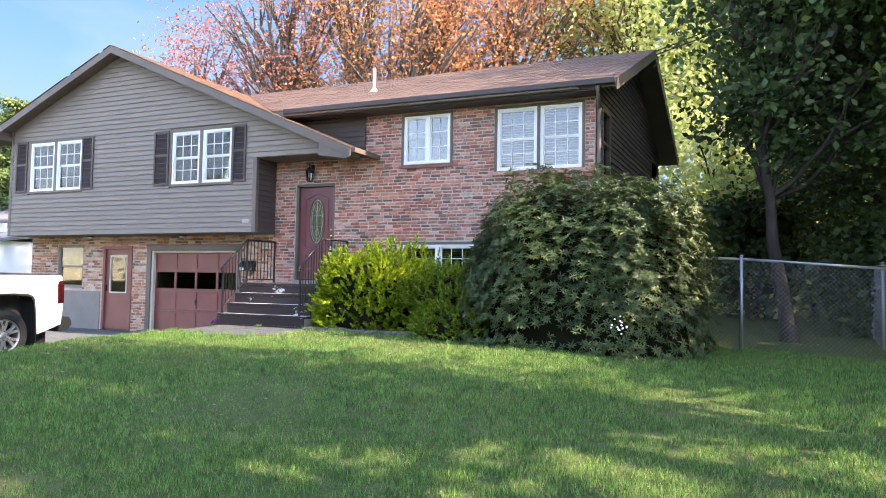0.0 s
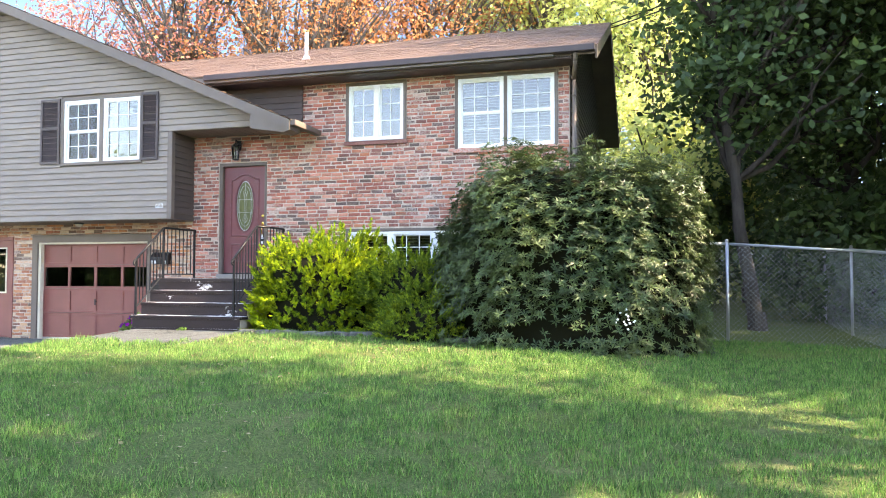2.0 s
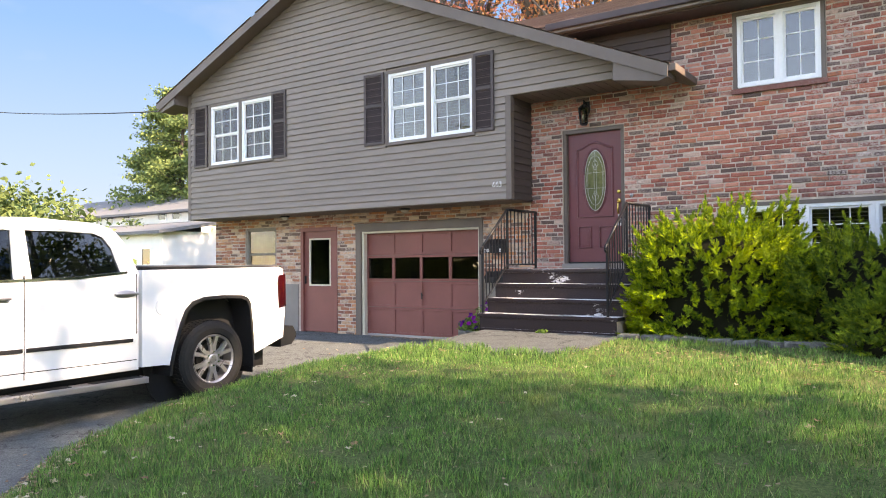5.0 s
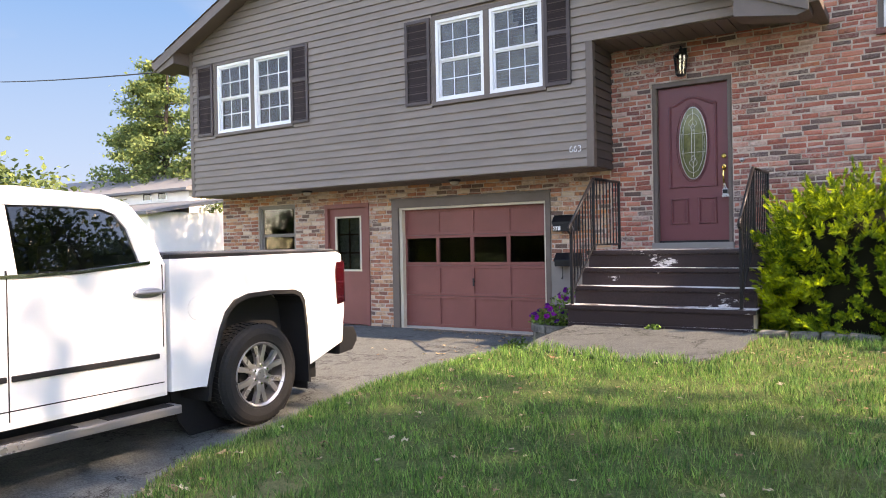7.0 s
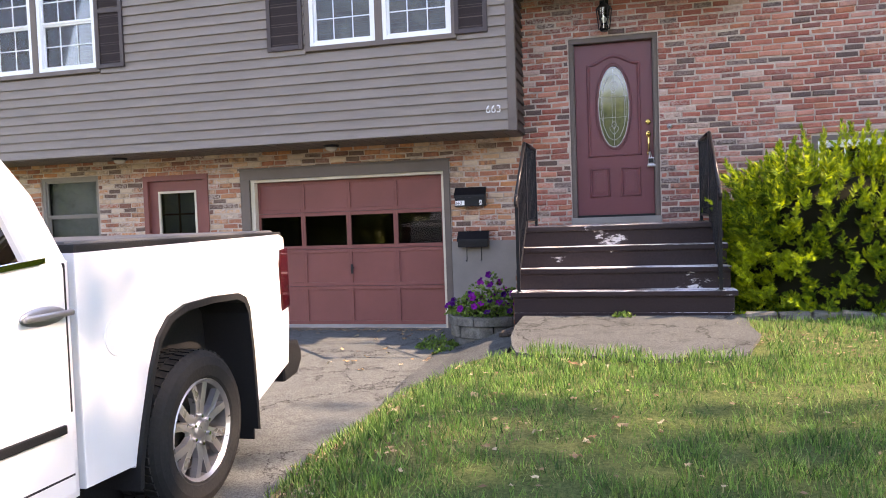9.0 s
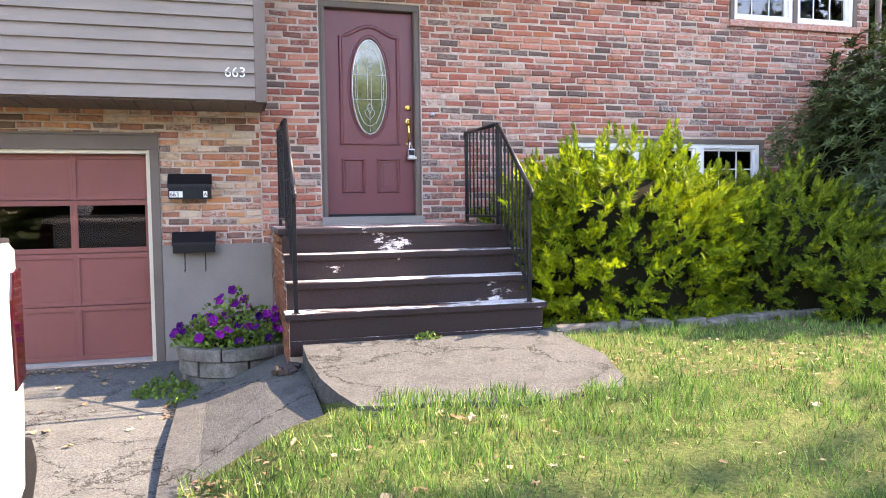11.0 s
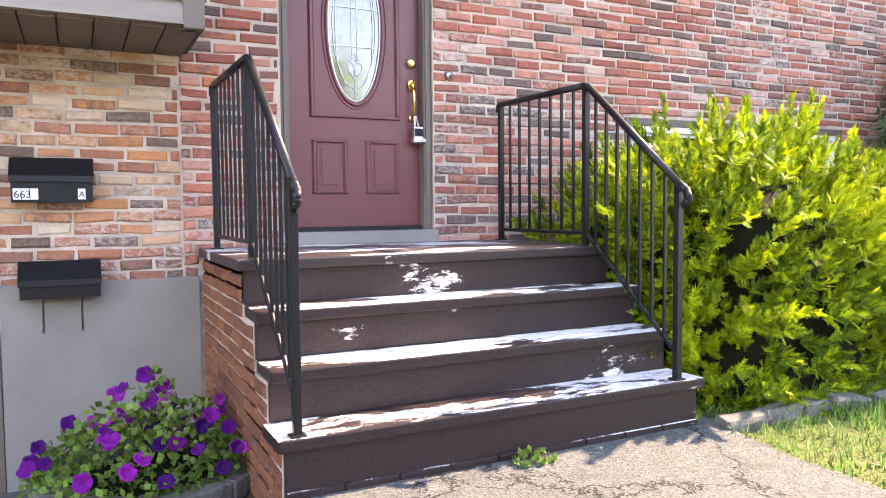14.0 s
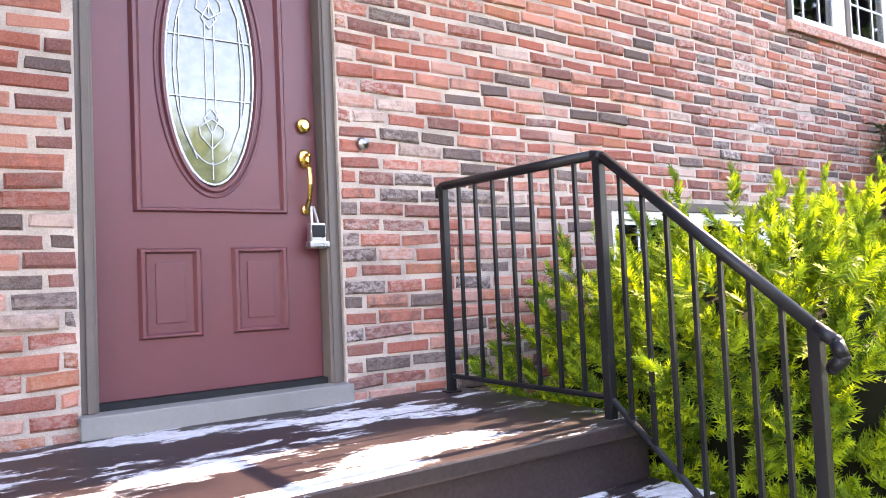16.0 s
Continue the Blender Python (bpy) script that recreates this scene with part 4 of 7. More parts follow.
# the brick front's windows stand in brown casings
for hole in (WIN_C, WIN_D, WIN_E):
    x0, x1, z0, z1 = hole
    bm = bmesh.new()
    wd = 0.055
    box(bm, x0, x0 + wd, BR - 0.02, BR + 0.1, z0, z1, 0.003)
    box(bm, x1 - wd, x1, BR - 0.02, BR + 0.1, z0, z1, 0.003)
    box(bm, x0 + wd, x1 - wd, BR - 0.02, BR + 0.1, z1 - wd, z1, 0.003)
    if hole is WIN_D:
        box(bm, (x0 + x1) / 2 - 0.03, (x0 + x1) / 2 + 0.03, BR - 0.02, BR + 0.1, z0, z1 - wd, 0.003)
    local(part("casing", bm, TRIM, front), front)
hung_window(house, WIN_D[0] + 0.055, -4.17, WIN_D[2] + 0.01, WIN_D[3] - 0.055, BR - 0.006)
hung_window(house, -4.11, WIN_D[1] - 0.055, WIN_D[2] + 0.01, WIN_D[3] - 0.055, BR - 0.006)
hung_window(house, WIN_C[0] + 0.055, -6.45, WIN_C[2] + 0.01, WIN_C[3] - 0.055, BR - 0.006, 2, 3, False, False)
hung_window(house, -6.45, WIN_C[1] - 0.055, WIN_C[2] + 0.01, WIN_C[3] - 0.055, BR - 0.006, 2, 3, False, False)
xs = np.linspace(WIN_E[0] + 0.055, WIN_E[1] - 0.055, 4)
for a, b in zip(xs[:-1], xs[1:]):
    hung_window(house, float(a), float(b), WIN_E[2] + 0.01, WIN_E[3] - 0.055, BR - 0.006, 3, 3, True, False)
low_window = hung_window(house, WIN_L[0], WIN_L[1], WIN_L[2], WIN_L[3], BR + 0.02, 1, 1, False, True, GLASS_CLEAR, CONCRETE)
bm = bmesh.new()
box(bm, WIN_L[0] + 0.05, WIN_L[1] - 0.05, BR + 0.102, BR + 0.108, WIN_L[2] + 0.04, WIN_L[3] - 0.05)
local(part("roller_shade", bm, SHADE, low_window, "drawn grey roller shade"), low_window)
for (a, b, c, d) in ((14.45, 15.05, 3.7, 4.9), (20.3, 21.2, 3.75, 4.9)):
    w = thing("window", (X_R, (a + b) / 2, c))
    local(w, house)
    bm = bmesh.new()
    for p, q, r, s in ((a - 0.08, a, c, d), (b, b + 0.08, c, d), (a - 0.08, b + 0.08, c - 0.08, c), (a - 0.08, b + 0.08, d, d + 0.08), (a, b, (c + d) / 2 - 0.03, (c + d) / 2 + 0.03)):
        box(bm, X_R - 0.1, X_R + 0.025, p, q, r, s)
    local(part("frame", bm, TRIM, w, "grey-brown frame"), w)
    bm = bmesh.new()
    box(bm, X_R - 0.06, X_R - 0.055, a, b, c, d)
    g = local(part("pane", bm, GLASS_DIM, w), w)
    g.visible_shadow = False


def shutter(x0, x1, z0, z1):
    s = thing("shutter", ((x0 + x1) / 2, OV, z0))
    bm = bmesh.new()
    y0, y1 = OV - 0.045, OV - 0.018
    f = 0.05
    zm = z0 + (z1 - z0) * 0.55
    for a, b, c, d in ((x0, x0 + f, z0, z1), (x1 - f, x1, z0, z1), (x0 + f, x1 - f, z0, z0 + f), (x0 + f, x1 - f, z1 - f, z1), (x0 + f, x1 - f, zm - 0.03, zm + 0.03)):
        box(bm, a, b, y0, y1, c, d, 0.003)
    local(part("shutter_frame", bm, SHUTTER, s), s)
    bm = bmesh.new()
    z = z0 + f
    while z < z1 - f - 0.02:
        v = [bm.verts.new(p) for p in ((x0 + f, y0 + 0.006, z), (x1 - f, y0 + 0.006, z), (x1 - f, y1, z + 0.03), (x0 + f, y1, z + 0.03))]
        bm.faces.new(v)
        z += 0.026
    box(bm, x0 + f * 0.5, x1 - f * 0.5, y1, OV - 0.01, z0 + 0.02, z1 - 0.02)
    local(part("louvre_panel", bm, SHUTTER, s), s)
    tagged(s, "dark brown louvred shutter on taupe siding", "shutter", "shutters beside the upper windows")


shutter(-17.79, -17.37, 3.68, 4.97)
shutter(-15.42, -15.03, 3.68, 4.97)
shutter(-13.07, -12.62, 3.68, 4.93)
shutter(-10.80, -10.43, 3.68, 4.93)

# brick sills under the two upper windows, concrete base beside garage and window
bm = bmesh.new()
for hole in (WIN_C, WIN_D):
    box(bm, hole[0] - 0.02, hole[1] + 0.02, BR - 0.045, BR + 0.02, hole[2] - 0.075, hole[2] - 0.004, 0.006)
local(part("window_sill", bm, BRICK, front, "rowlock brick sill"), front)
bm = bmesh.new()
box(bm, GARAGE[1] + 0.005, -10.1, BR - 0.025, BR, 0.2, 1.36)
local(part("foundation", bm, CONCRETE, front, "grey painted concrete base"), front)
bm = bmesh.new()
box(bm, -17.9, SIDE_DOOR[0] - 0.07, BR - 0.025, BR, 0.2, 1.23)
local(part("foundation", bm, CONCRETE, front, "grey painted concrete base"), front)


# ---- doors ----
def front_door():
    x0, x1, z0, z1 = DOOR
    d = thing("door_1", ((x0 + x1) / 2, BR, z0))
    bm = bmesh.new()
    c = 0.06
    box(bm, x0, x0 + c, BR + 0.018, BR + 0.15, z0 + 0.06, z1 - c, 0.006)
    box(bm, x1 - c, x1, BR + 0.018, BR + 0.15, z0 + 0.06, z1 - c, 0.006)
    box(bm, x0, x1, BR + 0.014, BR + 0.15, z1 - c, z1, 0.006)
    box(bm, x1 - c + 0.012, x1 - 0.02, BR + 0.008, BR + 0.020, z0 + 0.06, z1 - c, 0.004)
    box(bm, x0 + 0.02, x0 + c - 0.012, BR + 0.008, BR + 0.020, z0 + 0.06, z1 - c, 0.004)
    local(part("door_frame", bm, TRIM, d, "taupe wooden door casing"), d)
    bm = bmesh.new()
    box(bm, x0 - 0.01, x1 + 0.01, BR - 0.05, BR + 0.12, z0 - 0.02, z0 + 0.06, 0.006)
    local(part("threshold", bm, CONCRETE, d, "grey painted threshold"), d)
    bm = bmesh.new()
    box(bm, x0 + c, x1 - c, BR + 0.05, BR + 0.10, z0 + 0.06, z0 + 0.085)
    local(part("door_sweep", bm, BLACK_PLASTIC, d), d)
    a0, a1, yl = x0 + c + 0.004, x1 - c - 0.004, BR + 0.085
    cx, cz, rx, rz = (a0 + a1) / 2, 2.872, 0.178, 0.475
    # leaf with an oval hole
    bm = bmesh.new()
    n = 48
    zb, zt = z0 + 0.087, z1 - c - 0.004
    ring = [bm.verts.new((cx + rx * math.cos(2 * math.pi * i / n), yl, cz + rz * math.sin(2 * math.pi * i / n))) for i in range(n)]
    outer = []
    for i in range(n):
        t = 2 * math.pi * i / n
        k = min(((a1 - cx) / abs(math.cos(t))) if abs(math.cos(t)) > 1e-6 else 1e9, ((zt - cz) if math.sin(t) > 0 else (cz - zb)) / max(abs(math.sin(t)), 1e-6))
        outer.append(bm.verts.new((cx + k * math.cos(t), yl, cz + k * math.sin(t))))
    corners = {}
    for i in range(n):
        j = (i + 1) % n
        p, q = outer[i].co, outer[j].co
        quad = [ring[i], ring[j], outer[j]]
        on = lambda v, s: abs(v.x - (a1 if s > 0 else a0)) < 1e-5
        for sx, ax in ((1, a1), (-1, a0)):
            for zz in (zt, zb):
                if (on(p, sx) and abs(q.z - zz) < 1e-5 and not on(q, sx)) or (on(q, sx) and abs(p.z - zz) < 1e-5 and not on(p, sx)):
                    quad.append(bm.verts.new((ax, yl, zz)))
        quad.append(outer[i])
        bm.faces.new(quad)
    r = bmesh.ops.extrude_face_region(bm, geom=bm.faces[:])
    for v in r["geom"]:
        if isinstance(v, bmesh.types.BMVert):
            v.co.y += 0.045
    leaf = local(part("door_leaf", bm, MAROON, d, "maroon panelled door leaf, closed"), d)
    # raised mouldings: oval rings, the shaped upper panel and the two lower panels
    bm = bmesh.new()

    def ring_mould(rxx, rzz, w, h):
        m = 64
        prof = [(0, 0), (w * 0.3, -h), (w * 0.7, -h), (w, 0)]
        rows = []
        for i in range(m):
            t = 2 * math.pi * i / m
            rows.append([bm.verts.new((cx + (rxx + o) * math.cos(t), yl + y, cz + (rzz + o) * math.sin(t))) for o, y in prof])
        for i in range(m):
            for k in range(3):
                bm.faces.new((rows[i][k], rows[(i + 1) % m][k], rows[(i + 1) % m][k + 1], rows[i][k + 1]))
    ring_mould(rx - 0.004, rz - 0.004, 0.024, 0.014)
    ring_mould(rx + 0.026, rz + 0.026, 0.014, 0.007)

    def bead(points, w=0.020, h=0.018, close=True):
        m = len(points)
        rows = []
        for i in range(m):
            p = Vector(points[i])
            nxt, prv = Vector(points[(i + 1) % m] if close or i < m - 1 else points[i]), Vector(points[i - 1] if close or i > 0 else points[i])
            t = (nxt - prv).normalized()
            s = Vector((-t.y, t.x))
            rows.append([bm.verts.new((p.x + s.x * o, yl + y, p.y + s.y * o)) for o, y in ((-w, 0), (-w * 0.35, -h), (w * 0.35, -h), (w, 0))])
        for i in range(m if close else m - 1):
            for k in range(3):
                bm.faces.new((rows[i][k], rows[(i + 1) % m][k], rows[(i + 1) % m][k + 1], rows[i][k + 1]))
    px0, px1, pz0, pz1 = cx - 0.285, cx + 0.285, 2.31, 3.42
    arch = [(px0, pz0), (px1, pz0), (px1, pz1 - 0.06)]
    for i in range(13):
        t = i / 12
        arch.append((px1 + (px0 - px1) * t, pz1 - 0.06 + 0.10 * math.sin(math.pi * t) ** 2))
    bead(arch[:-1] + [(px0, pz1 - 0.06)])
    for s in (-1, 1):
        p0, p1 = cx + s * 0.175 - 0.10, cx + s * 0.175 + 0.10
        rect = [(p0, 1.84), (p1, 1.84), (p1, 2.155), (p0, 2.155)]
        bead(rect)
        box(bm, p0 + 0.045, p1 - 0.045, yl - 0.006, yl + 0.002, 1.885, 2.11, 0.005)
    part("moulding", bm, MAROON, leaf)
    bm = bmesh.new()
    m = 48
    for yy in (yl + 0.012, yl + 0.018):
        bm.faces.new([bm.verts.new((cx + (rx + 0.002) * math.cos(2 * math.pi * i / m), yy, cz + (rz + 0.002) * math.sin(2 * math.pi * i / m))) for i in range(m)])
    g = local(part("oval_pane", bm, DOOR_GLASS, d, "leaded oval glass"), d)
    g.visible_shadow = False
    bm = bmesh.new()

    def came(pts, r=0.0024):
        for p, q in zip(pts[:-1], pts[1:]):
            tube(bm, (cx + p[0], yl + 0.006, cz + p[1]), (cx + q[0], yl + 0.006, cz + q[1]), r, r, 6)
    ov = lambda k, t: (rx * k * math.cos(t), rz * k * math.sin(t))
    came([ov(0.80, 2 * math.pi * i / 40) for i in range(41)])
    came([ov(0.97, 2 * math.pi * i / 40) for i in range(41)], 0.006)
    for s in (-1, 1):
        came([(s * 0.018, -0.20), (s * 0.018, 0.20)])
        came([(0.0, s * 0.44), (0.0, s * 0.22)])
        came([(-0.17, s * 0.12), (0.17, s * 0.12)])
        came([(0.0, s * 0.20), (0.05, s * 0.235), (0.045, s * 0.27), (0.0, s * 0.32), (-0.045, s * 0.27), (-0.05, s * 0.235), (0.0, s * 0.20)])
        came([(0.0, s * 0.16), (0.03, s * 0.20), (0.0, s * 0.26), (-0.03, s * 0.20), (0.0, s * 0.16)])
        came([(0.06, s * 0.36), (0.115, s * 0.22), (0.125, 0.0)])
        came([(-0.06, s * 0.36), (-0.115, s * 0.22), (-0.125, 0.0)])
    local(part("leading", bm, STEEL, d, "dull metal came lines"), d)
    bm = bmesh.new()
    hx = a1 - 0.055
    ball(bm, (hx, yl - 0.012, 2.675), 0.032, (1, 0.45, 1))
    tube(bm, (hx, yl - 0.03, 2.675), (hx, yl, 2.675), 0.016)
    ball(bm, (hx, yl - 0.01, 2.535), 0.034, (0.85, 0.4, 1.2))
    ball(bm, (hx, yl - 0.045, 2.545), 0.014, (1, 1.6, 0.6))
    pts = [(yl - 0.012, 2.52), (yl - 0.05, 2.49), (yl - 0.058, 2.42), (yl - 0.045, 2.36), (yl - 0.01, 2.32)]
    for p, q in zip(pts[:-1], pts[1:]):
        tube(bm, (hx, p[0], p[1]), (hx, q[0], q[1]), 0.011, 0.011, 8)
    ball(bm, (hx, yl - 0.008, 2.32), 0.022, (1, 0.5, 1))
    local(part("handleset", bm, BRASS, d, "polished brass handle and deadbolt"), d)
    tagged(d, "maroon panelled front door with leaded oval glass", "door", "", "structure")
    bm = bmesh.new()
    box(bm, hx - 0.012, hx + 0.055, yl - 0.075, yl - 0.03, 2.17, 2.26, 0.008)
    box(bm, hx - 0.02, hx + 0.07, yl - 0.08, yl - 0.025, 2.155, 2.185, 0.008)
    body = part("lock_body", bm, STEEL, None)
    bm = bmesh.new()
    box(bm, hx - 0.008, hx + 0.05, yl - 0.08, yl - 0.074, 2.20, 2.25, 0.003)
    key = thing("lockbox", (hx, yl - 0.05, 2.2))
    local(body, key)
    local(part("keypad", bm, BLACK_PLASTIC, key), key)
    bm = bmesh.new()
    tube(bm, (hx + 0.005, yl - 0.05, 2.25), (hx + 0.004, yl - 0.05, 2.33), 0.006)
    tube(bm, (hx + 0.035, yl - 0.05, 2.25), (hx + 0.012, yl - 0.05, 2.33), 0.006)
    local(part("shackle", bm, STEEL, key), key)
    tagged(key, "grey metal key lockbox hanging from the door handle", "lockbox")


front_door()


def garage_door():
    x0, x1, z0, z1 = GARAGE
    d = thing("garage_door", ((x0 + x1) / 2, BR, z0))
    bm = bmesh.new()
    c = 0.13
    yo = BR - 0.02
    box(bm, x0, x0 + c, yo, BR + 0.10, z0 - 0.02, z1 - c, 0.004)
    box(bm, x1 - c * 0.6, x1, yo, BR + 0.10, z0 - 0.02, z1 - c, 0.004)
    box(bm, x0, x1, yo - 0.003, BR + 0.10, z1 - c, z1, 0.004)
    box(bm, x0 - 0.02, x1 + 0.02, yo - 0.03, BR + 0.02, z1, z1 + 0.02, 0.003)
    local(part("door_frame", bm, TRIM, d, "brown wooden casing"), d)
    p0, p1, pt = x0 + c, x1 - c * 0.6, z1 - c
    bm = bmesh.new()
    s = 0.035
    box(bm, p0, p0 + s + 0.02, BR + 0.015, BR + 0.12, z0, pt - s, 0.003)
    box(bm, p1 - s, p1, BR + 0.015, BR + 0.12, z0, pt - s, 0.003)
    box(bm, p0, p1, BR + 0.013, BR + 0.12, pt - s, pt, 0.003)
    local(part("stop_moulding", bm, CREAM, d, "cream-painted door stop"), d)
    p0, p1, pt = p0 + s + 0.02, p1 - s, pt - s
    rows = [z0 + 0.03, 0.82, 1.30, 1.78, pt]
    cols = [p0 + (p1 - p0) * i / 4 for i in range(5)]
    yb = BR + 0.10
    for r in range(4):
        bm = bmesh.new()
        za, zb = rows[r] + 0.003, rows[r + 1] - 0.003
        st = 0.030
        for i in range(4):
            a, b = cols[i], cols[i + 1]
            sl = st
            box(bm, a, a + sl, yb, yb + 0.04, za, zb, 0.003)
            box(bm, b - sl, b, yb, yb + 0.04, za, zb, 0.003)
            box(bm, a + sl, b - sl, yb, yb + 0.04, za, za + 0.045, 0.003)
            box(bm, a + sl, b - sl, yb, yb + 0.04, zb - 0.045, zb, 0.003)
            if r != 2:
                box(bm, a + sl, b - sl, yb + 0.016, yb + 0.03, za + 0.045, zb - 0.045)
        sec = local(part("door_section", bm, GARAGE_RED, d, "faded red panelled section"), d)
        if r == 2:
            for i in range(4):
                bm = bmesh.new()
                box(bm, cols[i] + st, cols[i + 1] - st, yb + 0.02, yb + 0.025, za + 0.045, zb - 0.045)
                g = part("pane", bm, GLASS_DIM, sec)
    bm = bmesh.new()
    xm = (cols[1] + cols[2]) / 2 + 0.35
    tube(bm, (xm, yb - 0.03, 1.05), (xm, yb, 1.05), 0.012)
    box(bm, xm - 0.015, xm + 0.015, yb - 0.04, yb - 0.028, 0.98, 1.10, 0.004)
    local(part("handle", bm, BLACK_PLASTIC, d), d)
    bm = bmesh.new()
    box(bm, p0, p1, yb, yb + 0.03, z0 - 0.005, z0 + 0.03)
    local(part("bottom_seal", bm, GALV, d), d)
    tagged(d, "faded red sectional garage door with four small windows", "garage door", "", "structure")


garage_door()


def side_door():
    x0, x1, z0, z1 = SIDE_DOOR
    d = thing("door_2", ((x0 + x1) / 2, BR, z0))
    bm = bmesh.new()
    c = 0.07
    box(bm, x0, x0 + c, BR - 0.02, BR + 0.1, z0, z1 - c, 0.004)
    box(bm, x1 - c, x1, BR - 0.02, BR + 0.1, z0, z1 - c, 0.004)
    box(bm, x0, x1, BR - 0.023, BR + 0.1, z1 - c, z1, 0.004)
    local(part("door_frame", bm, GARAGE_RED, d, "red-brown casing"), d)
    a0, a1, zt = x0 + c, x1 - c, z1 - c
    g0, g1, gz0, gz1 = a0 + 0.13, a1 - 0.13, 1.20, 2.14
    bm = bmesh.new()
    walled(bm, a0 + 0.003, a1 - 0.003, z0 + 0.02, zt - 0.003, BR + 0.03, BR + 0.07, [(g0, g1, gz0, gz1)])
    leaf = local(part("door_leaf", bm, GARAGE_RED, d, "faded red leaf, closed"), d)
    bm = bmesh.new()
    for p, q, r, s in ((g0, g0 + 0.03, gz0, gz1), (g1 - 0.03, g1, gz0, gz1), (g0 + 0.03, g1 - 0.03, gz0, gz0 + 0.03), (g0 + 0.03, g1 - 0.03, gz1 - 0.03, gz1)):
        box(bm, p, q, BR + 0.02, BR + 0.06, r, s, 0.003)
    part("glazing_bead", bm, CREAM, leaf)
    bm = bmesh.new()
    xm = (g0 + g1) / 2
    box(bm, xm - 0.012, xm + 0.012, BR + 0.06, BR + 0.075, gz0 + 0.03, gz1 - 0.03)
    for k in (1, 2):
        z = gz0 + (gz1 - gz0) * k / 3
        box(bm, g0 + 0.03, g1 - 0.03, BR + 0.061, BR + 0.074, z - 0.012, z + 0.012)
    part("muntin", bm, GARAGE_RED, leaf)
    bm = bmesh.new()
    box(bm, g0 + 0.03, g1 - 0.03, BR + 0.045, BR + 0.049, gz0 + 0.03, gz1 - 0.03)
    g = part("pane", bm, GLASS_DIM, leaf)
    bm = bmesh.new()
    box(bm, g0, g1, BR + 0.16, BR + 0.165, gz0, gz1)
    local(part("curtain", bm, BLIND, d, "pale curtain behind the glass"), d)
    bm = bmesh.new()
    box(bm, a0 + 0.03, a0 + 0.05, BR - 0.01, BR + 0.03, 1.24, 1.40, 0.004)
    local(part("handle", bm, BLACK_PLASTIC, d), d)
    tagged(d, "faded red side door with a glazed upper half", "door", "", "structure")


side_door()


# ---- porch steps ----
SX0, SX1 = -10.10, -8.05
NOSE = [12.06, 12.28, 12.50, 12.72]
TREAD = [0.915, 1.117, 1.319, 1.52]
steps = thing("porch_steps", ((SX0 + SX1) / 2, 12.8, 0.66))
tagged(steps, "dark brown painted porch steps with badly peeled paint", "steps")
for i, (y, z) in enumerate(zip(NOSE, TREAD)):
    bm = bmesh.new()
    y1 = BR - 0.02 if i == 3 else NOSE[i + 1] + 0.03
    inset = 0.0 if i == 0 else 0.02
    box(bm, SX0 + (0.0 if i in (0, 3) else 0.03), SX1 - inset, y, y1, z - 0.05, z, 0.008)
    local(part("tread", bm, PEELED_LESS if i == 3 else PEELED, steps, "brown paint peeled to pale primer"), steps)
    bm = bmesh.new()
    zb = TREAD[i - 1] if i else 0.60
    box(bm, SX0 + 0.03, SX1 - 0.03, y + 0.025, y1, zb, z - 0.05, 0.003)
    local(part("riser", bm, PEELED, steps), steps)
for k in range(9):
    a = SX0 + 0.03 + k * 0.221
    bm = bmesh.new()
    box(bm, a + 0.004, min(a + 0.217, SX1 - 0.03), NOSE[0] + 0.012, NOSE[0] + 0.03, 0.63, 0.715, 0.004)
    local(part("brick", bm, PEELED, steps), steps)
bm = bmesh.new()
box(bm, SX0 + 0.03, SX1 - 0.03, NOSE[3] + 0.05, BR - 0.02, 0.3, TREAD[3] - 0.05)
for i in range(3):
    box(bm, SX0 + 0.028, SX1 - 0.028, NOSE[i] + 0.05, NOSE[3] + 0.05, 0.3, TREAD[i] - 0.05)
stair_core = local(part("core", bm, MORTAR, steps), steps)
# brick cheek towards the garage
V, F = [], []
rnd = random.Random(4)
z, row = 0.32, 0
while z < TREAD[3] - 0.09:
    yb = next((NOSE[i] for i in range(4) if z + 0.03 < TREAD[i] - 0.05), NOSE[3]) + 0.06
    y = yb - (row % 2) * 0.10
    while y < BR - 0.05:
        a, b = max(y, yb) + 0.005, min(y + PITCH, BR - 0.03) - 0.005
        y += PITCH
        if b - a > 0.03:
            v, f = brick_mesh(b - a, BH, 0.012, rnd.randrange(10 ** 6))
            k = len(V)
            V += [(SX0 + 0.028 + p[1], (a + b) / 2 - p[0], z + COURSE / 2 + p[2]) for p in v]
            F += [tuple(k + i for i in q) for q in f]
    z += COURSE
    row += 1
o = local(raw("brickwork", V, F, BRICK_PLAIN, None), steps)
tagged(o, "", "", "", "stuff")


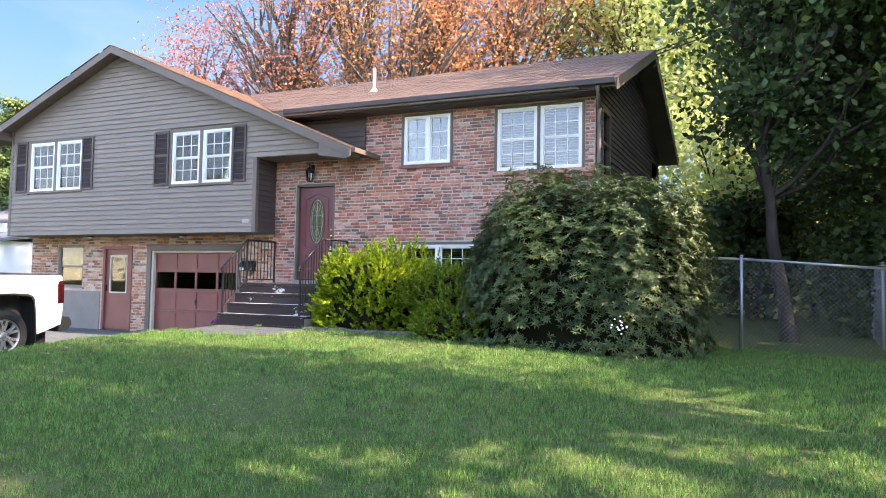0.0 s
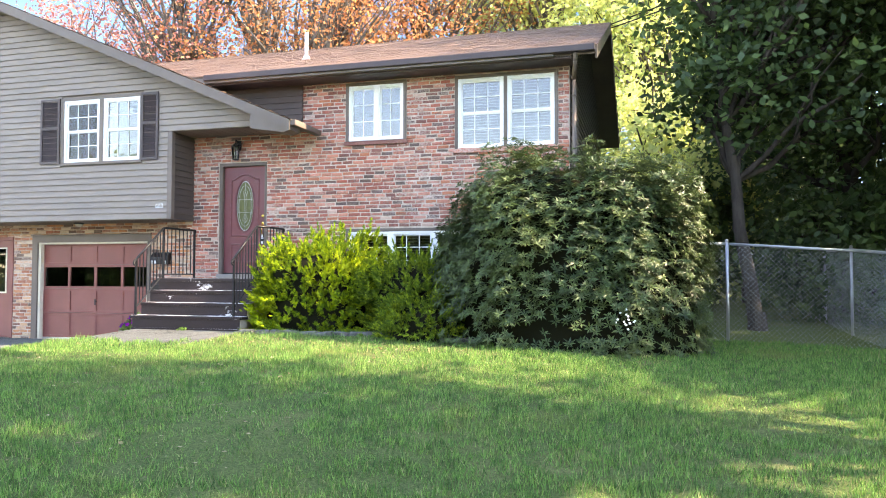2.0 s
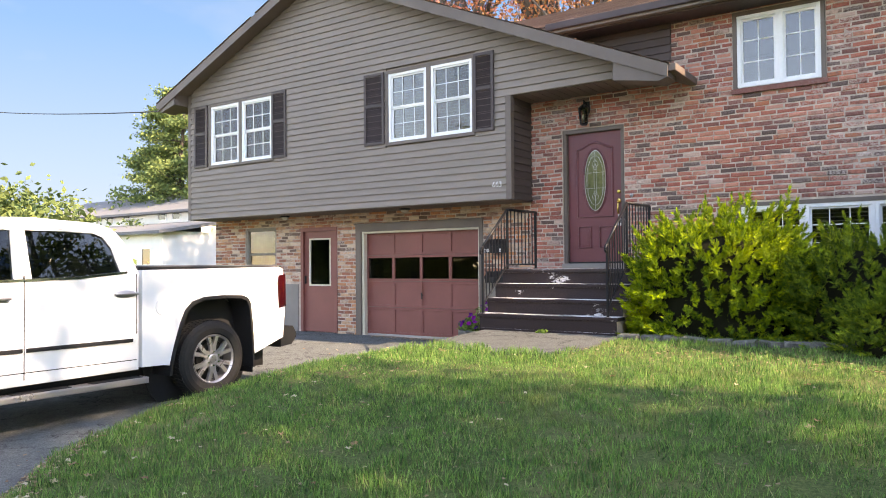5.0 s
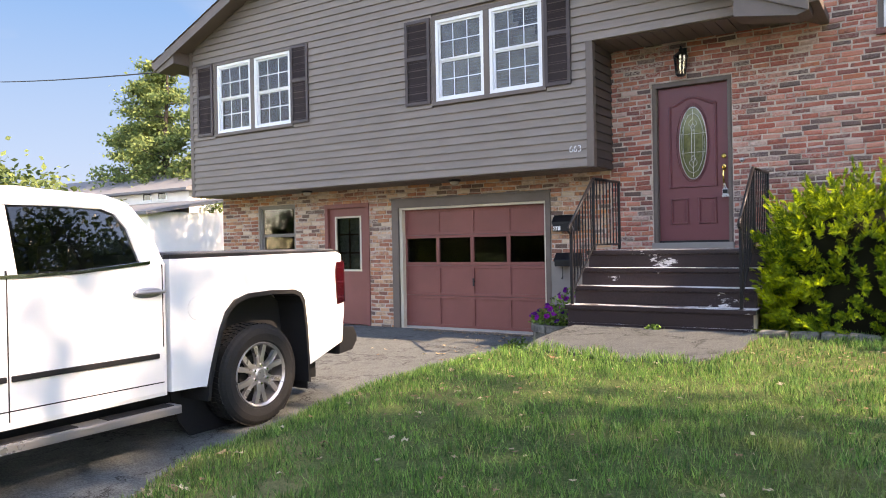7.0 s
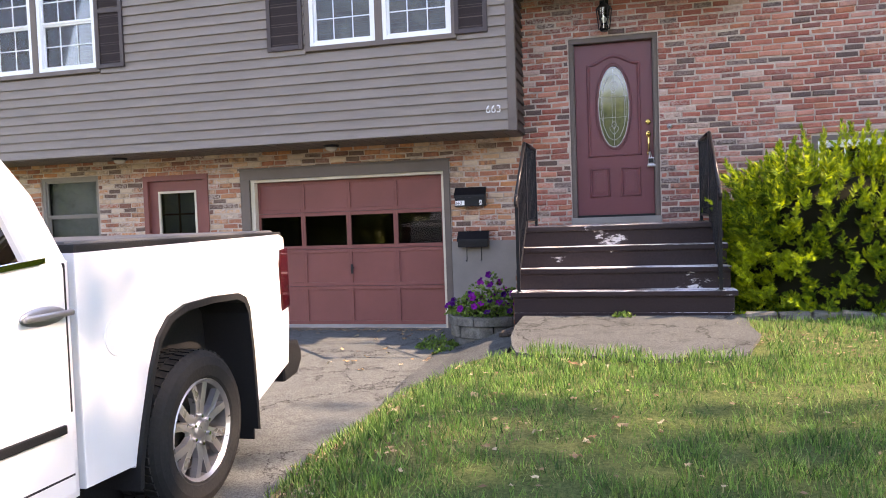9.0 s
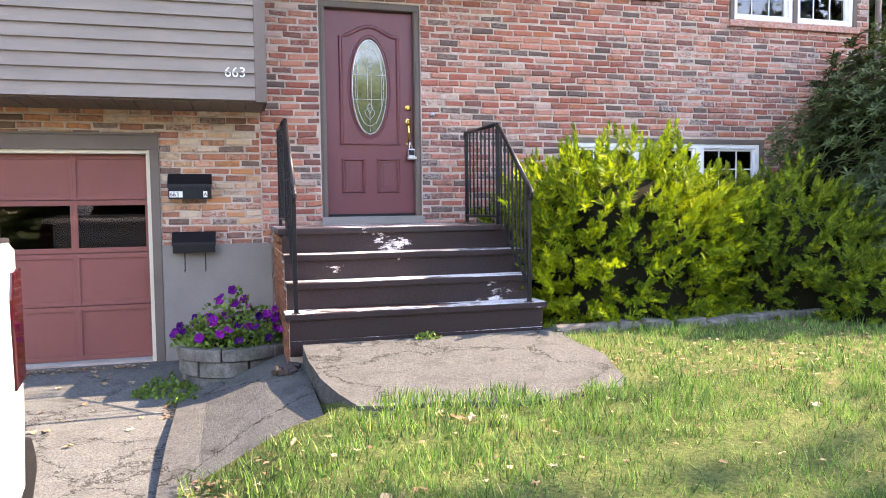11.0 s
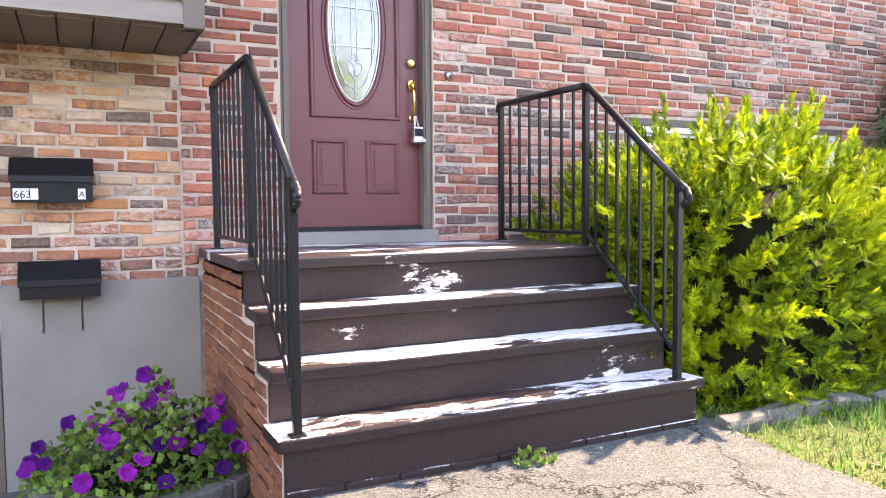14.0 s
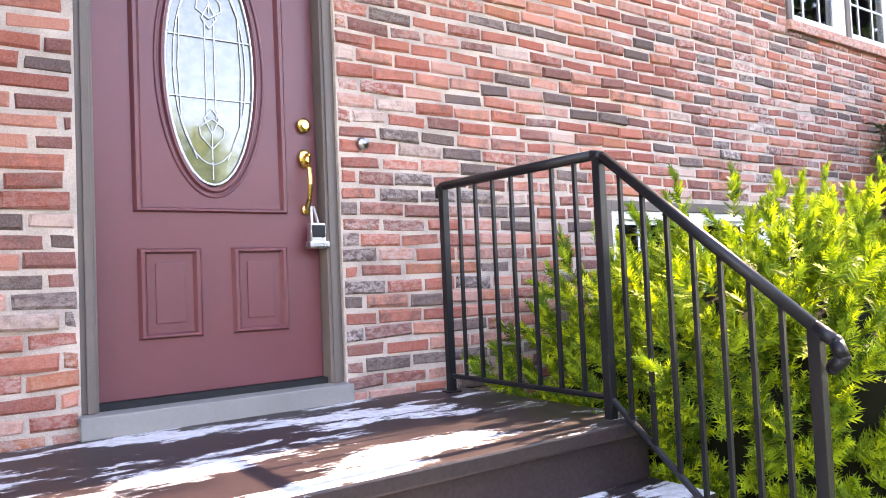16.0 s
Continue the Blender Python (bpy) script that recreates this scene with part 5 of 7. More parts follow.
def railing(x):
    r = thing("railing", (x, 12.9, TREAD[0]))
    yb, yk, ye = 13.70, 12.80, 12.10
    zt, zk, ze = 2.41, 2.40, 1.84
    low_b, low_e = TREAD[3] + 0.07, TREAD[0] + 0.12

    def top(y):
        return zt + (zk - zt) * (yb - y) / (yb - yk) if y > yk else zk + (ze - zk) * (yk - y) / (yk - ye)

    def low(y):
        return low_b if y > yk else low_b + (low_e - low_b) * (yk - y) / (yk - ye)
    bm = bmesh.new()
    pts = [(yb + 0.03, zt - 0.05), (yb + 0.03, zt - 0.01), (yb, zt), (yk + 0.02, zk), (yk - 0.02, zk - 0.012), (ye, ze), (ye - 0.05, ze - 0.035), (ye - 0.065, ze - 0.075), (ye - 0.04, ze - 0.10)]
    for (p, zp), (q, zq) in zip(pts[:-1], pts[1:]):
        tube(bm, (x, p, zp), (x, q, zq), 0.019, 0.019, 8)
        ball(bm, (x, q, zq), 0.019, (1, 1, 1), 8, 6)
    local(part("handrail", bm, IRON, r, "", True), r)
    bm = bmesh.new()
    tube(bm, (x, yb, low(yb)), (x, yk, low(yk)), 0.011, 0.011, 8)
    tube(bm, (x, yk, low(yk)), (x, ye, low(ye)), 0.011, 0.011, 8)
    local(part("bottom_rail", bm, IRON, r), r)
    foot = {yb: TREAD[3], yk: TREAD[3] - 0.02, ye: TREAD[0]}
    for y in (yb, yk, ye):
        bm = bmesh.new()
        box(bm, x - 0.016, x + 0.016, y - 0.016, y + 0.016, foot[y] - 0.005, top(y) - 0.005, 0.003)
        box(bm, x - 0.03, x + 0.03, y - 0.03, y + 0.03, foot[y] - 0.004, foot[y] + 0.006, 0.002)
        local(part("post", bm, IRON, r), r)
    ys = [yb - (yb - yk) * (i + 1) / 8 for i in range(7)] + [yk - (yk - ye) * (i + 1) / 8 for i in range(7)]
    for y in ys:
        bm = bmesh.new()
        box(bm, x - 0.0065, x + 0.0065, y - 0.0065, y + 0.0065, low(y), top(y) - 0.012)
        local(part("baluster", bm, IRON, r), r)
    tagged(r, "black wrought-iron railing on the porch steps", "railing", "railings of the porch steps")


railing(-8.19)
railing(-10.02)

# ---- walkway, edging, planter ----
walk_z = lambda x, y: float(np.interp(y, [10.2, 12.1], [0.622, 0.69]))
path_slab = slab("walkway", [(-9.98, 12.15), (-9.99, 11.6), (-9.96, 11.1), (-9.90, 10.75), (-9.83, 10.50), (-9.62, 10.44), (-9.38, 10.46), (-9.1, 10.36), (-8.78, 10.33), (-8.55, 10.42), (-8.32, 10.44), (-8.18, 10.62), (-8.12, 10.85), (-8.01, 11.2), (-8.03, 11.6), (-7.96, 12.15)], walk_z, 0.16, WALK_ASPHALT, 0.25)
tagged(path_slab, "cracked weathered asphalt walkway before the steps", "walkway", "", "structure")
ramp_slab = slab("ramp", [(-9.985, 12.1), (-10.1, 12.6), (-10.66, 12.6), (-10.86, 12.2), (-10.86, 11.2), (-10.84, 9.9), (-10.55, 9.35), (-10.2, 9.45), (-9.985, 10.5)], lambda x, y: 0.225 + 0.25 * smooth_step(-10.85, -9.9, x) + 0.08 * smooth_step(9.5, 11.5, y), 0.2, WALK_ASPHALT, 0.2)
tagged(ramp_slab, "sloping patched asphalt strip beside the walkway", "walkway", "", "structure")


def planter():
    p = thing("planter", (-10.46, 12.55, 0.3))
    tagged(p, "round planter of grey retaining blocks with purple petunias", "planter")
    cx, cy, r = -10.45, 12.97, 0.43
    for row, (z0, high, rad) in enumerate(((0.25, 0.125, 0.43), (0.378, 0.125, 0.45), (0.506, 0.095, 0.475))):
        for k in range(7):
            t0 = 2 * math.pi * (k + 0.5 * (row % 2)) / 7
            t1 = t0 + 2 * math.pi / 7 - 0.03
            bm = bmesh.new()
            n = 4
            outline = []
            for i in range(n + 1):
                t = t0 + (t1 - t0) * i / n
                outline.append((rad * math.cos(t), rad * math.sin(t)))
            for i in range(n + 1):
                t = t1 + (t0 - t1) * i / n
                outline.append(((rad - 0.13) * math.cos(t), (rad - 0.13) * math.sin(t)))
            f0 = [bm.verts.new((cx + a, cy + b, z0 + 0.003)) for a, b in outline]
            f1 = [bm.verts.new((cx + a, cy + b, z0 + high)) for a, b in outline]
            bm.faces.new(f0)
            bm.faces.new(f1[::-1])
            for i in range(len(outline)):
                j = (i + 1) % len(outline)
                bm.faces.new((f0[i], f0[j], f1[j], f1[i]))
            bmesh.ops.bevel(bm, geom=[e for e in bm.edges if e.calc_length() > 0.09], offset=0.006, segments=1, affect='EDGES')
            local(part("block", bm, BLOCK, p), p)
    bm = bmesh.new()
    tube(bm, (cx, cy, 0.3), (cx, cy, 0.56), r - 0.10, r - 0.10, 24)
    local(part("soil", bm, SHADE_AND_SOIL, p, "dark potting soil"), p)
    rnd = random.Random(12)
    V, F = [], []
    for i in range(1500):
        a, q = rnd.uniform(0, 6.28), math.sqrt(rnd.random())
        x, y = cx + 0.50 * q * math.cos(a) - 0.0, cy + 0.42 * q * math.sin(a)
        z = 0.56 + rnd.uniform(0.0, 0.42) * (1.15 - q) + 0.02
        d = Vector((rnd.uniform(-1, 1), rnd.uniform(-1, 1), rnd.uniform(-0.2, 1))).normalized() * rnd.uniform(0.03, 0.055)
        s = d.cross(Vector((rnd.uniform(-1, 1), rnd.uniform(-1, 1), 0.3))).normalized() * 0.016
        c = Vector((x, y, z))
        k = len(V)
        V += [tuple(c), tuple(c + d * 0.5 + s), tuple(c + d), tuple(c + d * 0.5 - s)]
        F.append((k, k + 1, k + 2, k + 3))
    local(raw("foliage", V, F, LEAF_WEED, None), p)
    for i in range(54):
        a, q = rnd.uniform(0, 6.28), math.sqrt(rnd.random())
        c = Vector((cx + 0.52 * q * math.cos(a), cy + 0.44 * q * math.sin(a), 0.66 + rnd.uniform(0.0, 0.36) * (1.2 - q)))
        nrm = Vector((rnd.uniform(-0.6, 0.4), rnd.uniform(-1.2, -0.2), rnd.uniform(0.2, 1))).normalized()
        m = Matrix.Translation(c) @ nrm.to_track_quat("Z", "Y").to_matrix().to_4x4()
        bm = bmesh.new()
        mid = bm.verts.new(m @ Vector((0, 0, -0.022)))
        big = rnd.uniform(0.030, 0.042)
        rings = []
        for k, (fr, dz) in enumerate(((0.35, -0.010), (0.8, 0.002), (1.0, 0.0))):
            rings.append([bm.verts.new(m @ Vector((big * fr * (1 + 0.07 * fr * math.cos(5 * t)) * math.cos(t), big * fr * (1 + 0.07 * fr * math.cos(5 * t)) * math.sin(t), dz + 0.005 * fr * math.cos(5 * t + 1.0)))) for t in [2 * math.pi * j / 20 for j in range(20)]])
        for j in range(20):
            h = (j + 1) % 20
            bm.faces.new((mid, rings[0][j], rings[0][h]))
            bm.faces.new((rings[0][j], rings[1][j], rings[1][h], rings[0][h]))
            bm.faces.new((rings[1][j], rings[2][j], rings[2][h], rings[1][h]))
        local(part("flower", bm, PETAL, p, "purple petunia bloom"), p)


planter()


# ---- fixtures on the walls ----
def mailbox(x0, x1, z0, z1, lid_open):
    b = thing("mailbox", ((x0 + x1) / 2, BR - 0.1, z0))
    y0, y1 = BR - 0.125, BR - 0.014
    bm = bmesh.new()
    prism(bm, [(y1, z0), (y1, z1), (y1 - 0.03, z1), (y0, z1 - 0.10), (y0, z0)], x0, x1, "x", 0.005)
    local(part("body", bm, IRON, b), b)
    bm = bmesh.new()
    prism(bm, [(y1, z1 + 0.008), (y1 - 0.03, z1 + 0.010), (y0 - 0.012, z1 - 0.085), (y0 - 0.014, z1 - 0.115), (y0 - 0.008, z1 - 0.115), (y0 - 0.006, z1 - 0.09), (y1 - 0.03, z1 + 0.003), (y1, z1 + 0.002)], x0 - 0.006, x1 + 0.006, "x")
    local(part("lid", bm, IRON, b), b)
    return b, y0


def lettering(text, size, m, mat, parent, name="number"):
    cu = bpy.data.curves.new(name, 'FONT')
    cu.body, cu.size, cu.extrude = text, size, 0.003
    tmp = bpy.data.objects.new(name, cu)
    scene.collection.objects.link(tmp)
    bpy.context.view_layer.update()
    me = bpy.data.meshes.new_from_object(tmp.evaluated_get(bpy.context.evaluated_depsgraph_get()))
    bpy.data.objects.remove(tmp)
    bpy.data.curves.remove(cu)
    me.materials.clear()
    me.materials.append(mat)
    me.transform(m)
    ob = new(name, me)
    if parent:
        local(ob, parent)
    return ob


mb, my = mailbox(-11.00, -10.63, 1.78, 2.0, False)
bm = bmesh.new()
for k in range(3):
    box(bm, -10.99 + k * 0.038, -10.955 + k * 0.038, my - 0.003, my, 1.795, 1.85)
local(part("sticker", bm, WHITE, mb, "white number stickers"), mb)
bm = bmesh.new()
box(bm, -10.70, -10.665, my - 0.003, my, 1.795, 1.85)
local(part("sticker", bm, WHITE, mb, "white letter sticker"), mb)
lettering("663", 0.052, pose(-10.987, my - 0.004, 1.804, 90), BLACK_PLASTIC, mb)
lettering("A", 0.045, pose(-10.697, my - 0.004, 1.806, 90), BLACK_PLASTIC, mb)
tagged(mb, "black metal wall mailbox with white number stickers", "mailbox")
mb2, my2 = mailbox(-10.98, -10.61, 1.29, 1.47, False)
for sx in (-10.88, -10.70):
    bm = bmesh.new()
    pts = [(my2 + 0.06, 1.29), (my2 + 0.05, 1.14), (my2 + 0.035, 1.115), (my2 + 0.0, 1.13)]
    for p, q in zip(pts[:-1], pts[1:]):
        tube(bm, (sx, *p), (sx, *q), 0.006, 0.006, 6)
    local(part("paper_hook", bm, IRON, mb2), mb2)
tagged(mb2, "black metal mailbox with two newspaper hooks below", "mailbox")
num = lettering("663", 0.118, pose(-10.482, OV - 0.022, 2.792, 90), WHITE, None, "house_number")
tagged(num, "white script house number 663 on the siding", "house number")


def lantern():
    l = thing("wall_lantern", (-9.19, BR, 3.7))
    x, y = -9.19, BR - 0.13
    bm = bmesh.new()
    box(bm, x - 0.05, x + 0.05, BR - 0.028, BR - 0.008, 3.90, 4.08, 0.006)
    tube(bm, (x, BR - 0.02, 4.04), (x, y, 4.08), 0.010)
    tube(bm, (x, y, 4.08), (x, y, 4.0), 0.008)
    local(part("bracket", bm, IRON, l), l)
    bm = bmesh.new()
    tube(bm, (x, y, 3.955), (x, y, 4.02), 0.095, 0.02, 6)
    tube(bm, (x, y, 3.70), (x, y, 3.725), 0.045, 0.06, 6)
    for k in range(6):
        t = math.pi * k / 3
        tube(bm, (x + 0.058 * math.cos(t), y + 0.058 * math.sin(t), 3.72), (x + 0.085 * math.cos(t), y + 0.085 * math.sin(t), 3.955), 0.006, 0.006, 6)
    local(part("cage", bm, IRON, l), l)
    bm = bmesh.new()
    tube(bm, (x, y, 3.725), (x, y, 3.955), 0.053, 0.079, 6)
    g = local(part("glass", bm, GLASS, l), l)
    bm = bmesh.new()
    ball(bm, (x, y, 3.83), 0.028, (1, 1, 1.4))
    local(part("bulb", bm, LAMP_GLASS, l), l)
    tagged(l, "black six-sided wall lantern above the front door", "wall lantern")


lantern()
for x in (-15.44, -12.46):
    l = thing("soffit_light", (x, 13.5, 2.58))
    bm = bmesh.new()
    tube(bm, (x, 13.5, 2.555), (x, 13.5, 2.583), 0.085, 0.10, 20)
    local(part("base", bm, IRON, l), l)
    bm = bmesh.new()
    ball(bm, (x, 13.5, 2.548), 0.075, (1, 1, 0.6))
    local(part("shade", bm, LAMP_GLASS, l, "frosted glass shade", True), l)
    tagged(l, "small round soffit light with frosted shade", "ceiling light", "lights under the overhang")
bm = bmesh.new()
tube(bm, (-8.50, BR - 0.035, 2.60), (-8.50, BR - 0.012, 2.60), 0.022, 0.03, 16)
tube(bm, (-8.50, BR - 0.040, 2.60), (-8.50, BR - 0.035, 2.60), 0.010, 0.010, 12)
o = finish("doorbell", bm, STEEL, None, "", True)
tagged(o, "small round doorbell on the brick wall", "doorbell")
# downpipe at the brick corner
dp = thing("downpipe", (-3.0, 13.6, 0.6))
bm = bmesh.new()
pts = [(-2.93, 13.36, 5.10), (-2.93, 13.40, 4.98), (-2.99, 13.80, 4.80), (-2.99, 13.80, 0.75), (-2.99, 13.55, 0.62)]
for p, q in zip(pts[:-1], pts[1:]):
    tube(bm, p, q, 0.036, 0.036, 10)
local(part("pipe", bm, TRIM, dp, "", True), dp)
bm = bmesh.new()
for z in (1.6, 3.2, 4.5):
    box(bm, -3.035, -2.945, 13.755, 13.85, z, z + 0.025)
local(part("strap", bm, TRIM, dp), dp)
tagged(dp, "brown metal downpipe at the house corner", "downpipe")


# ---- the pickup truck ----
def pickup():
    t = thing("pickup_truck", (-12.14, 7.0, 0.2))
    tagged(t, "white crew-cab pickup truck parked on the driveway", "pickup truck")
    xs, xo = -11.13, -13.15
    rear, front_y, wz = 8.42, 4.78, 0.61

    def arch(c, r, n=14):
        """Flat-topped wheel opening, raked on its leading side."""
        side = [(-0.55, 0.60), (-0.50, 0.80), (-0.43, 1.02), (-0.37, 1.15), (-0.28, 1.235), (-0.14, 1.275), (0.12, 1.285), (0.36, 1.275), (0.44, 1.245), (0.48, 1.18), (0.51, 0.95), (0.53, 0.60)]
        return [(c + y * r / 0.53, z) for y, z in side]
    bm = bmesh.new()
    cab = [(7.535, 0.60), (7.535, 1.545), (7.36, 1.535), (6.9, 1.492), (5.05, 1.452), (4.9, 1.44), (3.9, 1.38), (3.72, 1.2), (3.70, 0.72), (3.95, 0.60)]
    cab += [(y, z) for y, z in sorted(arch(front_y, 0.52), key=lambda p: p[0])]
    cab += [(front_y + 0.56, 0.58)]
    prism(bm, cab, xo, xs, "x", 0.035)
    local(part("cab_body", bm, CAR_WHITE, t, "glossy white lower cab and doors"), t)
    bm = bmesh.new()
    bed = [(9.40, 0.76), (9.43, 1.05), (9.40, 1.56), (9.34, 1.585), (7.565, 1.565), (7.565, 0.62), (7.86, 0.62)]
    bed += [(y, z) for y, z in sorted(arch(rear, 0.53), key=lambda p: p[0])]
    prism(bm, bed, xo + 0.01, xs - 0.005, "x", 0.04)
    local(part("bed", bm, CAR_WHITE, t, "glossy white pickup bed"), t)
    # dark wheel housing lips
    for c, r in ((rear, 0.53), (front_y, 0.52)):
        bm = bmesh.new()
        pts = sorted(arch(c, r, 24), key=lambda p: p[0])
        pts = [(pts[0][0] - 0.01, 0.50)] + pts + [(pts[-1][0] + 0.005, 0.46)]
        ctr = Vector((c, wz))
        inner = []
        for y, z in pts:
            d = (Vector((y, z)) - ctr)
            inner.append(ctr + d * 0.95)
        for (p0, q0), (p1, q1) in zip(zip(pts, inner), list(zip(pts, inner))[1:]):
            vs = []
            for x in (xs + 0.016, xs - 0.30):
                vs.append([bm.verts.new((x, p[0], p[1])) for p in (p0, p1, q1, q0)])
            bm.faces.new(vs[0])
            for i in range(4):
                bm.faces.new((vs[0][i], vs[1][i], vs[1][(i + 1) % 4], vs[0][(i + 1) % 4]))
        local(part("wheel_arch_trim", bm, BLACK_PLASTIC, t, "black wheel arch moulding"), t)
        bm = bmesh.new()
        tube(bm, (xs - 0.31, c, wz + 0.05), (xs - 0.285, c, wz + 0.05), 0.68, 0.68, 24)
        local(part("wheel_well", bm, BLACK_PLASTIC, t), t)
    # greenhouse: sides lean in towards the roof
    lean = lambda z: 0.15 * max(0, z - 1.53) / 0.47
    for side, x in ((1, xs), (-1, xo)):
        bm = bmesh.new()
        pil = [[(7.535, 1.52), (7.36, 1.52), (7.30, 1.78), (7.23, 1.88), (7.10, 1.93), (7.14, 1.995), (7.27, 1.985), (7.37, 1.93), (7.46, 1.79)], [(6.53, 1.46), (6.38, 1.46), (6.40, 1.92), (6.52, 1.92)], [(5.05, 1.44), (5.30, 1.44), (5.78, 1.92), (5.72, 1.97)],
               [(7.14, 1.995), (7.10, 1.928), (5.76, 1.92), (5.70, 1.985)]]
        for o in pil:
            prism(bm, o, x - side * 0.07, x - side * 0.012, "x")
        for v in bm.verts:
            v.co.x -= side * lean(v.co.z)
        local(part("pillar_frame", bm, CAR_WHITE, t, "white cab pillars"), t)
        for o in ([(7.365, 1.52), (6.53, 1.47), (6.52, 1.925), (7.10, 1.932), (7.235, 1.882), (7.305, 1.78)], [(6.38, 1.46), (5.28, 1.44), (5.76, 1.915), (6.40, 1.915)]):
            bm = bmesh.new()
            vs = [bm.verts.new((x - side * (0.035 + lean(z)), y, z)) for y, z in o]
            bm.faces.new(vs)
            g = local(part("side_window", bm, TINTED, t, "dark tinted side glass"), t)
        bm = bmesh.new()
        prism(bm, [(7.40, 1.535), (6.9, 1.490), (5.25, 1.452), (5.25, 1.474), (6.9, 1.512), (7.40, 1.556)], x - 0.016, x + 0.010, "x")
        local(part("window_trim", bm, CHROME, t, "chrome belt moulding"), t)
    bm = bmesh.new()
    prism(bm, [(7.39, 1.90), (7.34, 1.965), (7.18, 2.012), (6.6, 2.04), (5.95, 2.02), (5.68, 1.96)], xo + 0.135, xs - 0.135, "x", 0.03)
    local(part("cab_roof", bm, CAR_WHITE, t, "white cab roof"), t)
    bm = bmesh.new()
    for side, x in ((1, xs), (-1, xo)):
        k0 = len(bm.verts)
        prism(bm, [(7.53, 1.53), (7.46, 1.53), (7.33, 1.93), (7.37, 1.93), (7.46, 1.79)], x - side * 0.30, x - side * 0.06, "x")
        bm.verts.ensure_lookup_table()
        for v in bm.verts[k0:]:
            v.co.x -= side * lean(v.co.z)
    box(bm, xo + 0.1, xs - 0.1, 7.40, 7.50, 1.53, 1.60)
    local(part("rear_cab_wall", bm, CAR_WHITE, t), t)
    for nm, o in (("rear_window", (7.47, 1.60, 7.36, 1.92)), ("windscreen", (5.08, 1.53, 5.70, 1.97))):
        bm = bmesh.new()
        bm.faces.new([bm.verts.new(p) for p in ((xo + 0.12, o[0], o[1]), (xs - 0.12, o[0], o[1]), (xs - 0.25, o[2], o[3]), (xo + 0.25, o[2], o[3]))])
        local(part(nm, bm, TINTED, t), t)
    bm = bmesh.new()
    for x in (-11.65, -12.14, -12.63):
        box(bm, x - 0.20, x + 0.20, 7.0, 7.2, 1.45, 1.68, 0.04)
        box(bm, x - 0.11, x + 0.11, 7.05, 7.15, 1.68, 1.82, 0.03)
    for x in (-11.65, -12.63):
        box(bm, x - 0.22, x + 0.22, 6.2, 6.38, 1.45, 1.70, 0.04)
        box(bm, x - 0.12, x + 0.12, 6.24, 6.34, 1.71, 1.86, 0.03)
    local(part("seat_row", bm, TONNEAU, t, "dark seat backs and headrests"), t)
    # tonneau and its rails
    bm = bmesh.new()
    box(bm, xo + 0.05, xs - 0.06, 7.58, 9.36, 1.575, 1.612, 0.012)
    local(part("tonneau_cover", bm, TONNEAU, t, "black vinyl bed cover"), t)
    bm = bmesh.new()
    box(bm, xs - 0.085, xs - 0.012, 7.57, 9.38, 1.56, 1.60, 0.008)
    local(part("bed_rail_cap", bm, BLACK_PLASTIC, t, "black bed rail cap"), t)
    bm = bmesh.new()
    box(bm, xo + 0.02, xo + 0.09, 7.57, 9.38, 1.56, 1.60, 0.008)
    local(part("bed_rail_cap", bm, BLACK_PLASTIC, t, "black bed rail cap"), t)
    bm = bmesh.new()
    prism(bm, [(9.445, 1.12), (9.435, 1.50), (9.33, 1.49), (9.31, 1.40), (9.33, 1.10)], xs - 0.16, xs + 0.004, "x", 0.012)
    local(part("tail_light", bm, TAIL_RED, t, "dark red tail light"), t)
    bm = bmesh.new()
    prism(bm, [(9.445, 1.12), (9.435, 1.50), (9.33, 1.49), (9.31, 1.40), (9.33, 1.10)], xo - 0.004, xo + 0.16, "x", 0.012)
    local(part("tail_light", bm, TAIL_RED, t, "dark red tail light"), t)
    bm = bmesh.new()
    box(bm, xo + 0.2, xs - 0.2, 9.41, 9.445, 0.95, 1.53, 0.01)
    local(part("tailgate", bm, CAR_WHITE, t, "white tailgate"), t)
    bm = bmesh.new()
    prism(bm, [(9.38, 0.64), (9.56, 0.66), (9.63, 0.74), (9.63, 0.80), (9.58, 0.88), (9.38, 0.90)], xo + 0.03, xs - 0.02, "x", 0.02)
    local(part("rear_bumper", bm, BLACK_PLASTIC, t, "black rear bumper with corner step"), t)
    bm = bmesh.new()
    prism(bm, [(3.62, 0.55), (3.60, 0.82), (3.85, 0.86), (3.95, 0.55)], xo + 0.03, xs - 0.03, "x", 0.03)
    local(part("front_bumper", bm, CHROME, t), t)
    # door handles, mouldings, fuel door, seams
    for y in (7.385, 6.22):
        bm = bmesh.new()
        box(bm, xs + 0.018, xs + 0.040, y - 0.120, y + 0.120, 1.328, 1.352, 0.009)
        ball(bm, (xs + 0.001, y, 1.338), 0.05, (0.3, 2.3, 0.72), 20, 12)
        local(part("door_handle", bm, ALLOY, t, "silver door handle", True), t)
    for a, b in ((6.47, 7.46), (5.35, 6.44)):
        bm = bmesh.new()
        box(bm, xs - 0.004, xs + 0.014, a, b, 0.875, 0.91, 0.005)
        local(part("door_moulding", bm, BLACK_PLASTIC, t, "dark door moulding"), t)
    bm = bmesh.new()
    for y, z0, z1 in ((6.455, 0.64, 1.53), (5.32, 0.64, 1.53), (7.50, 0.95, 1.53)):
        box(bm, xs - 0.012, xs + 0.0015, y - 0.004, y + 0.004, z0, z1)
    box(bm, xs - 0.012, xs + 0.0015, 5.32, 7.50, 0.70, 0.708)
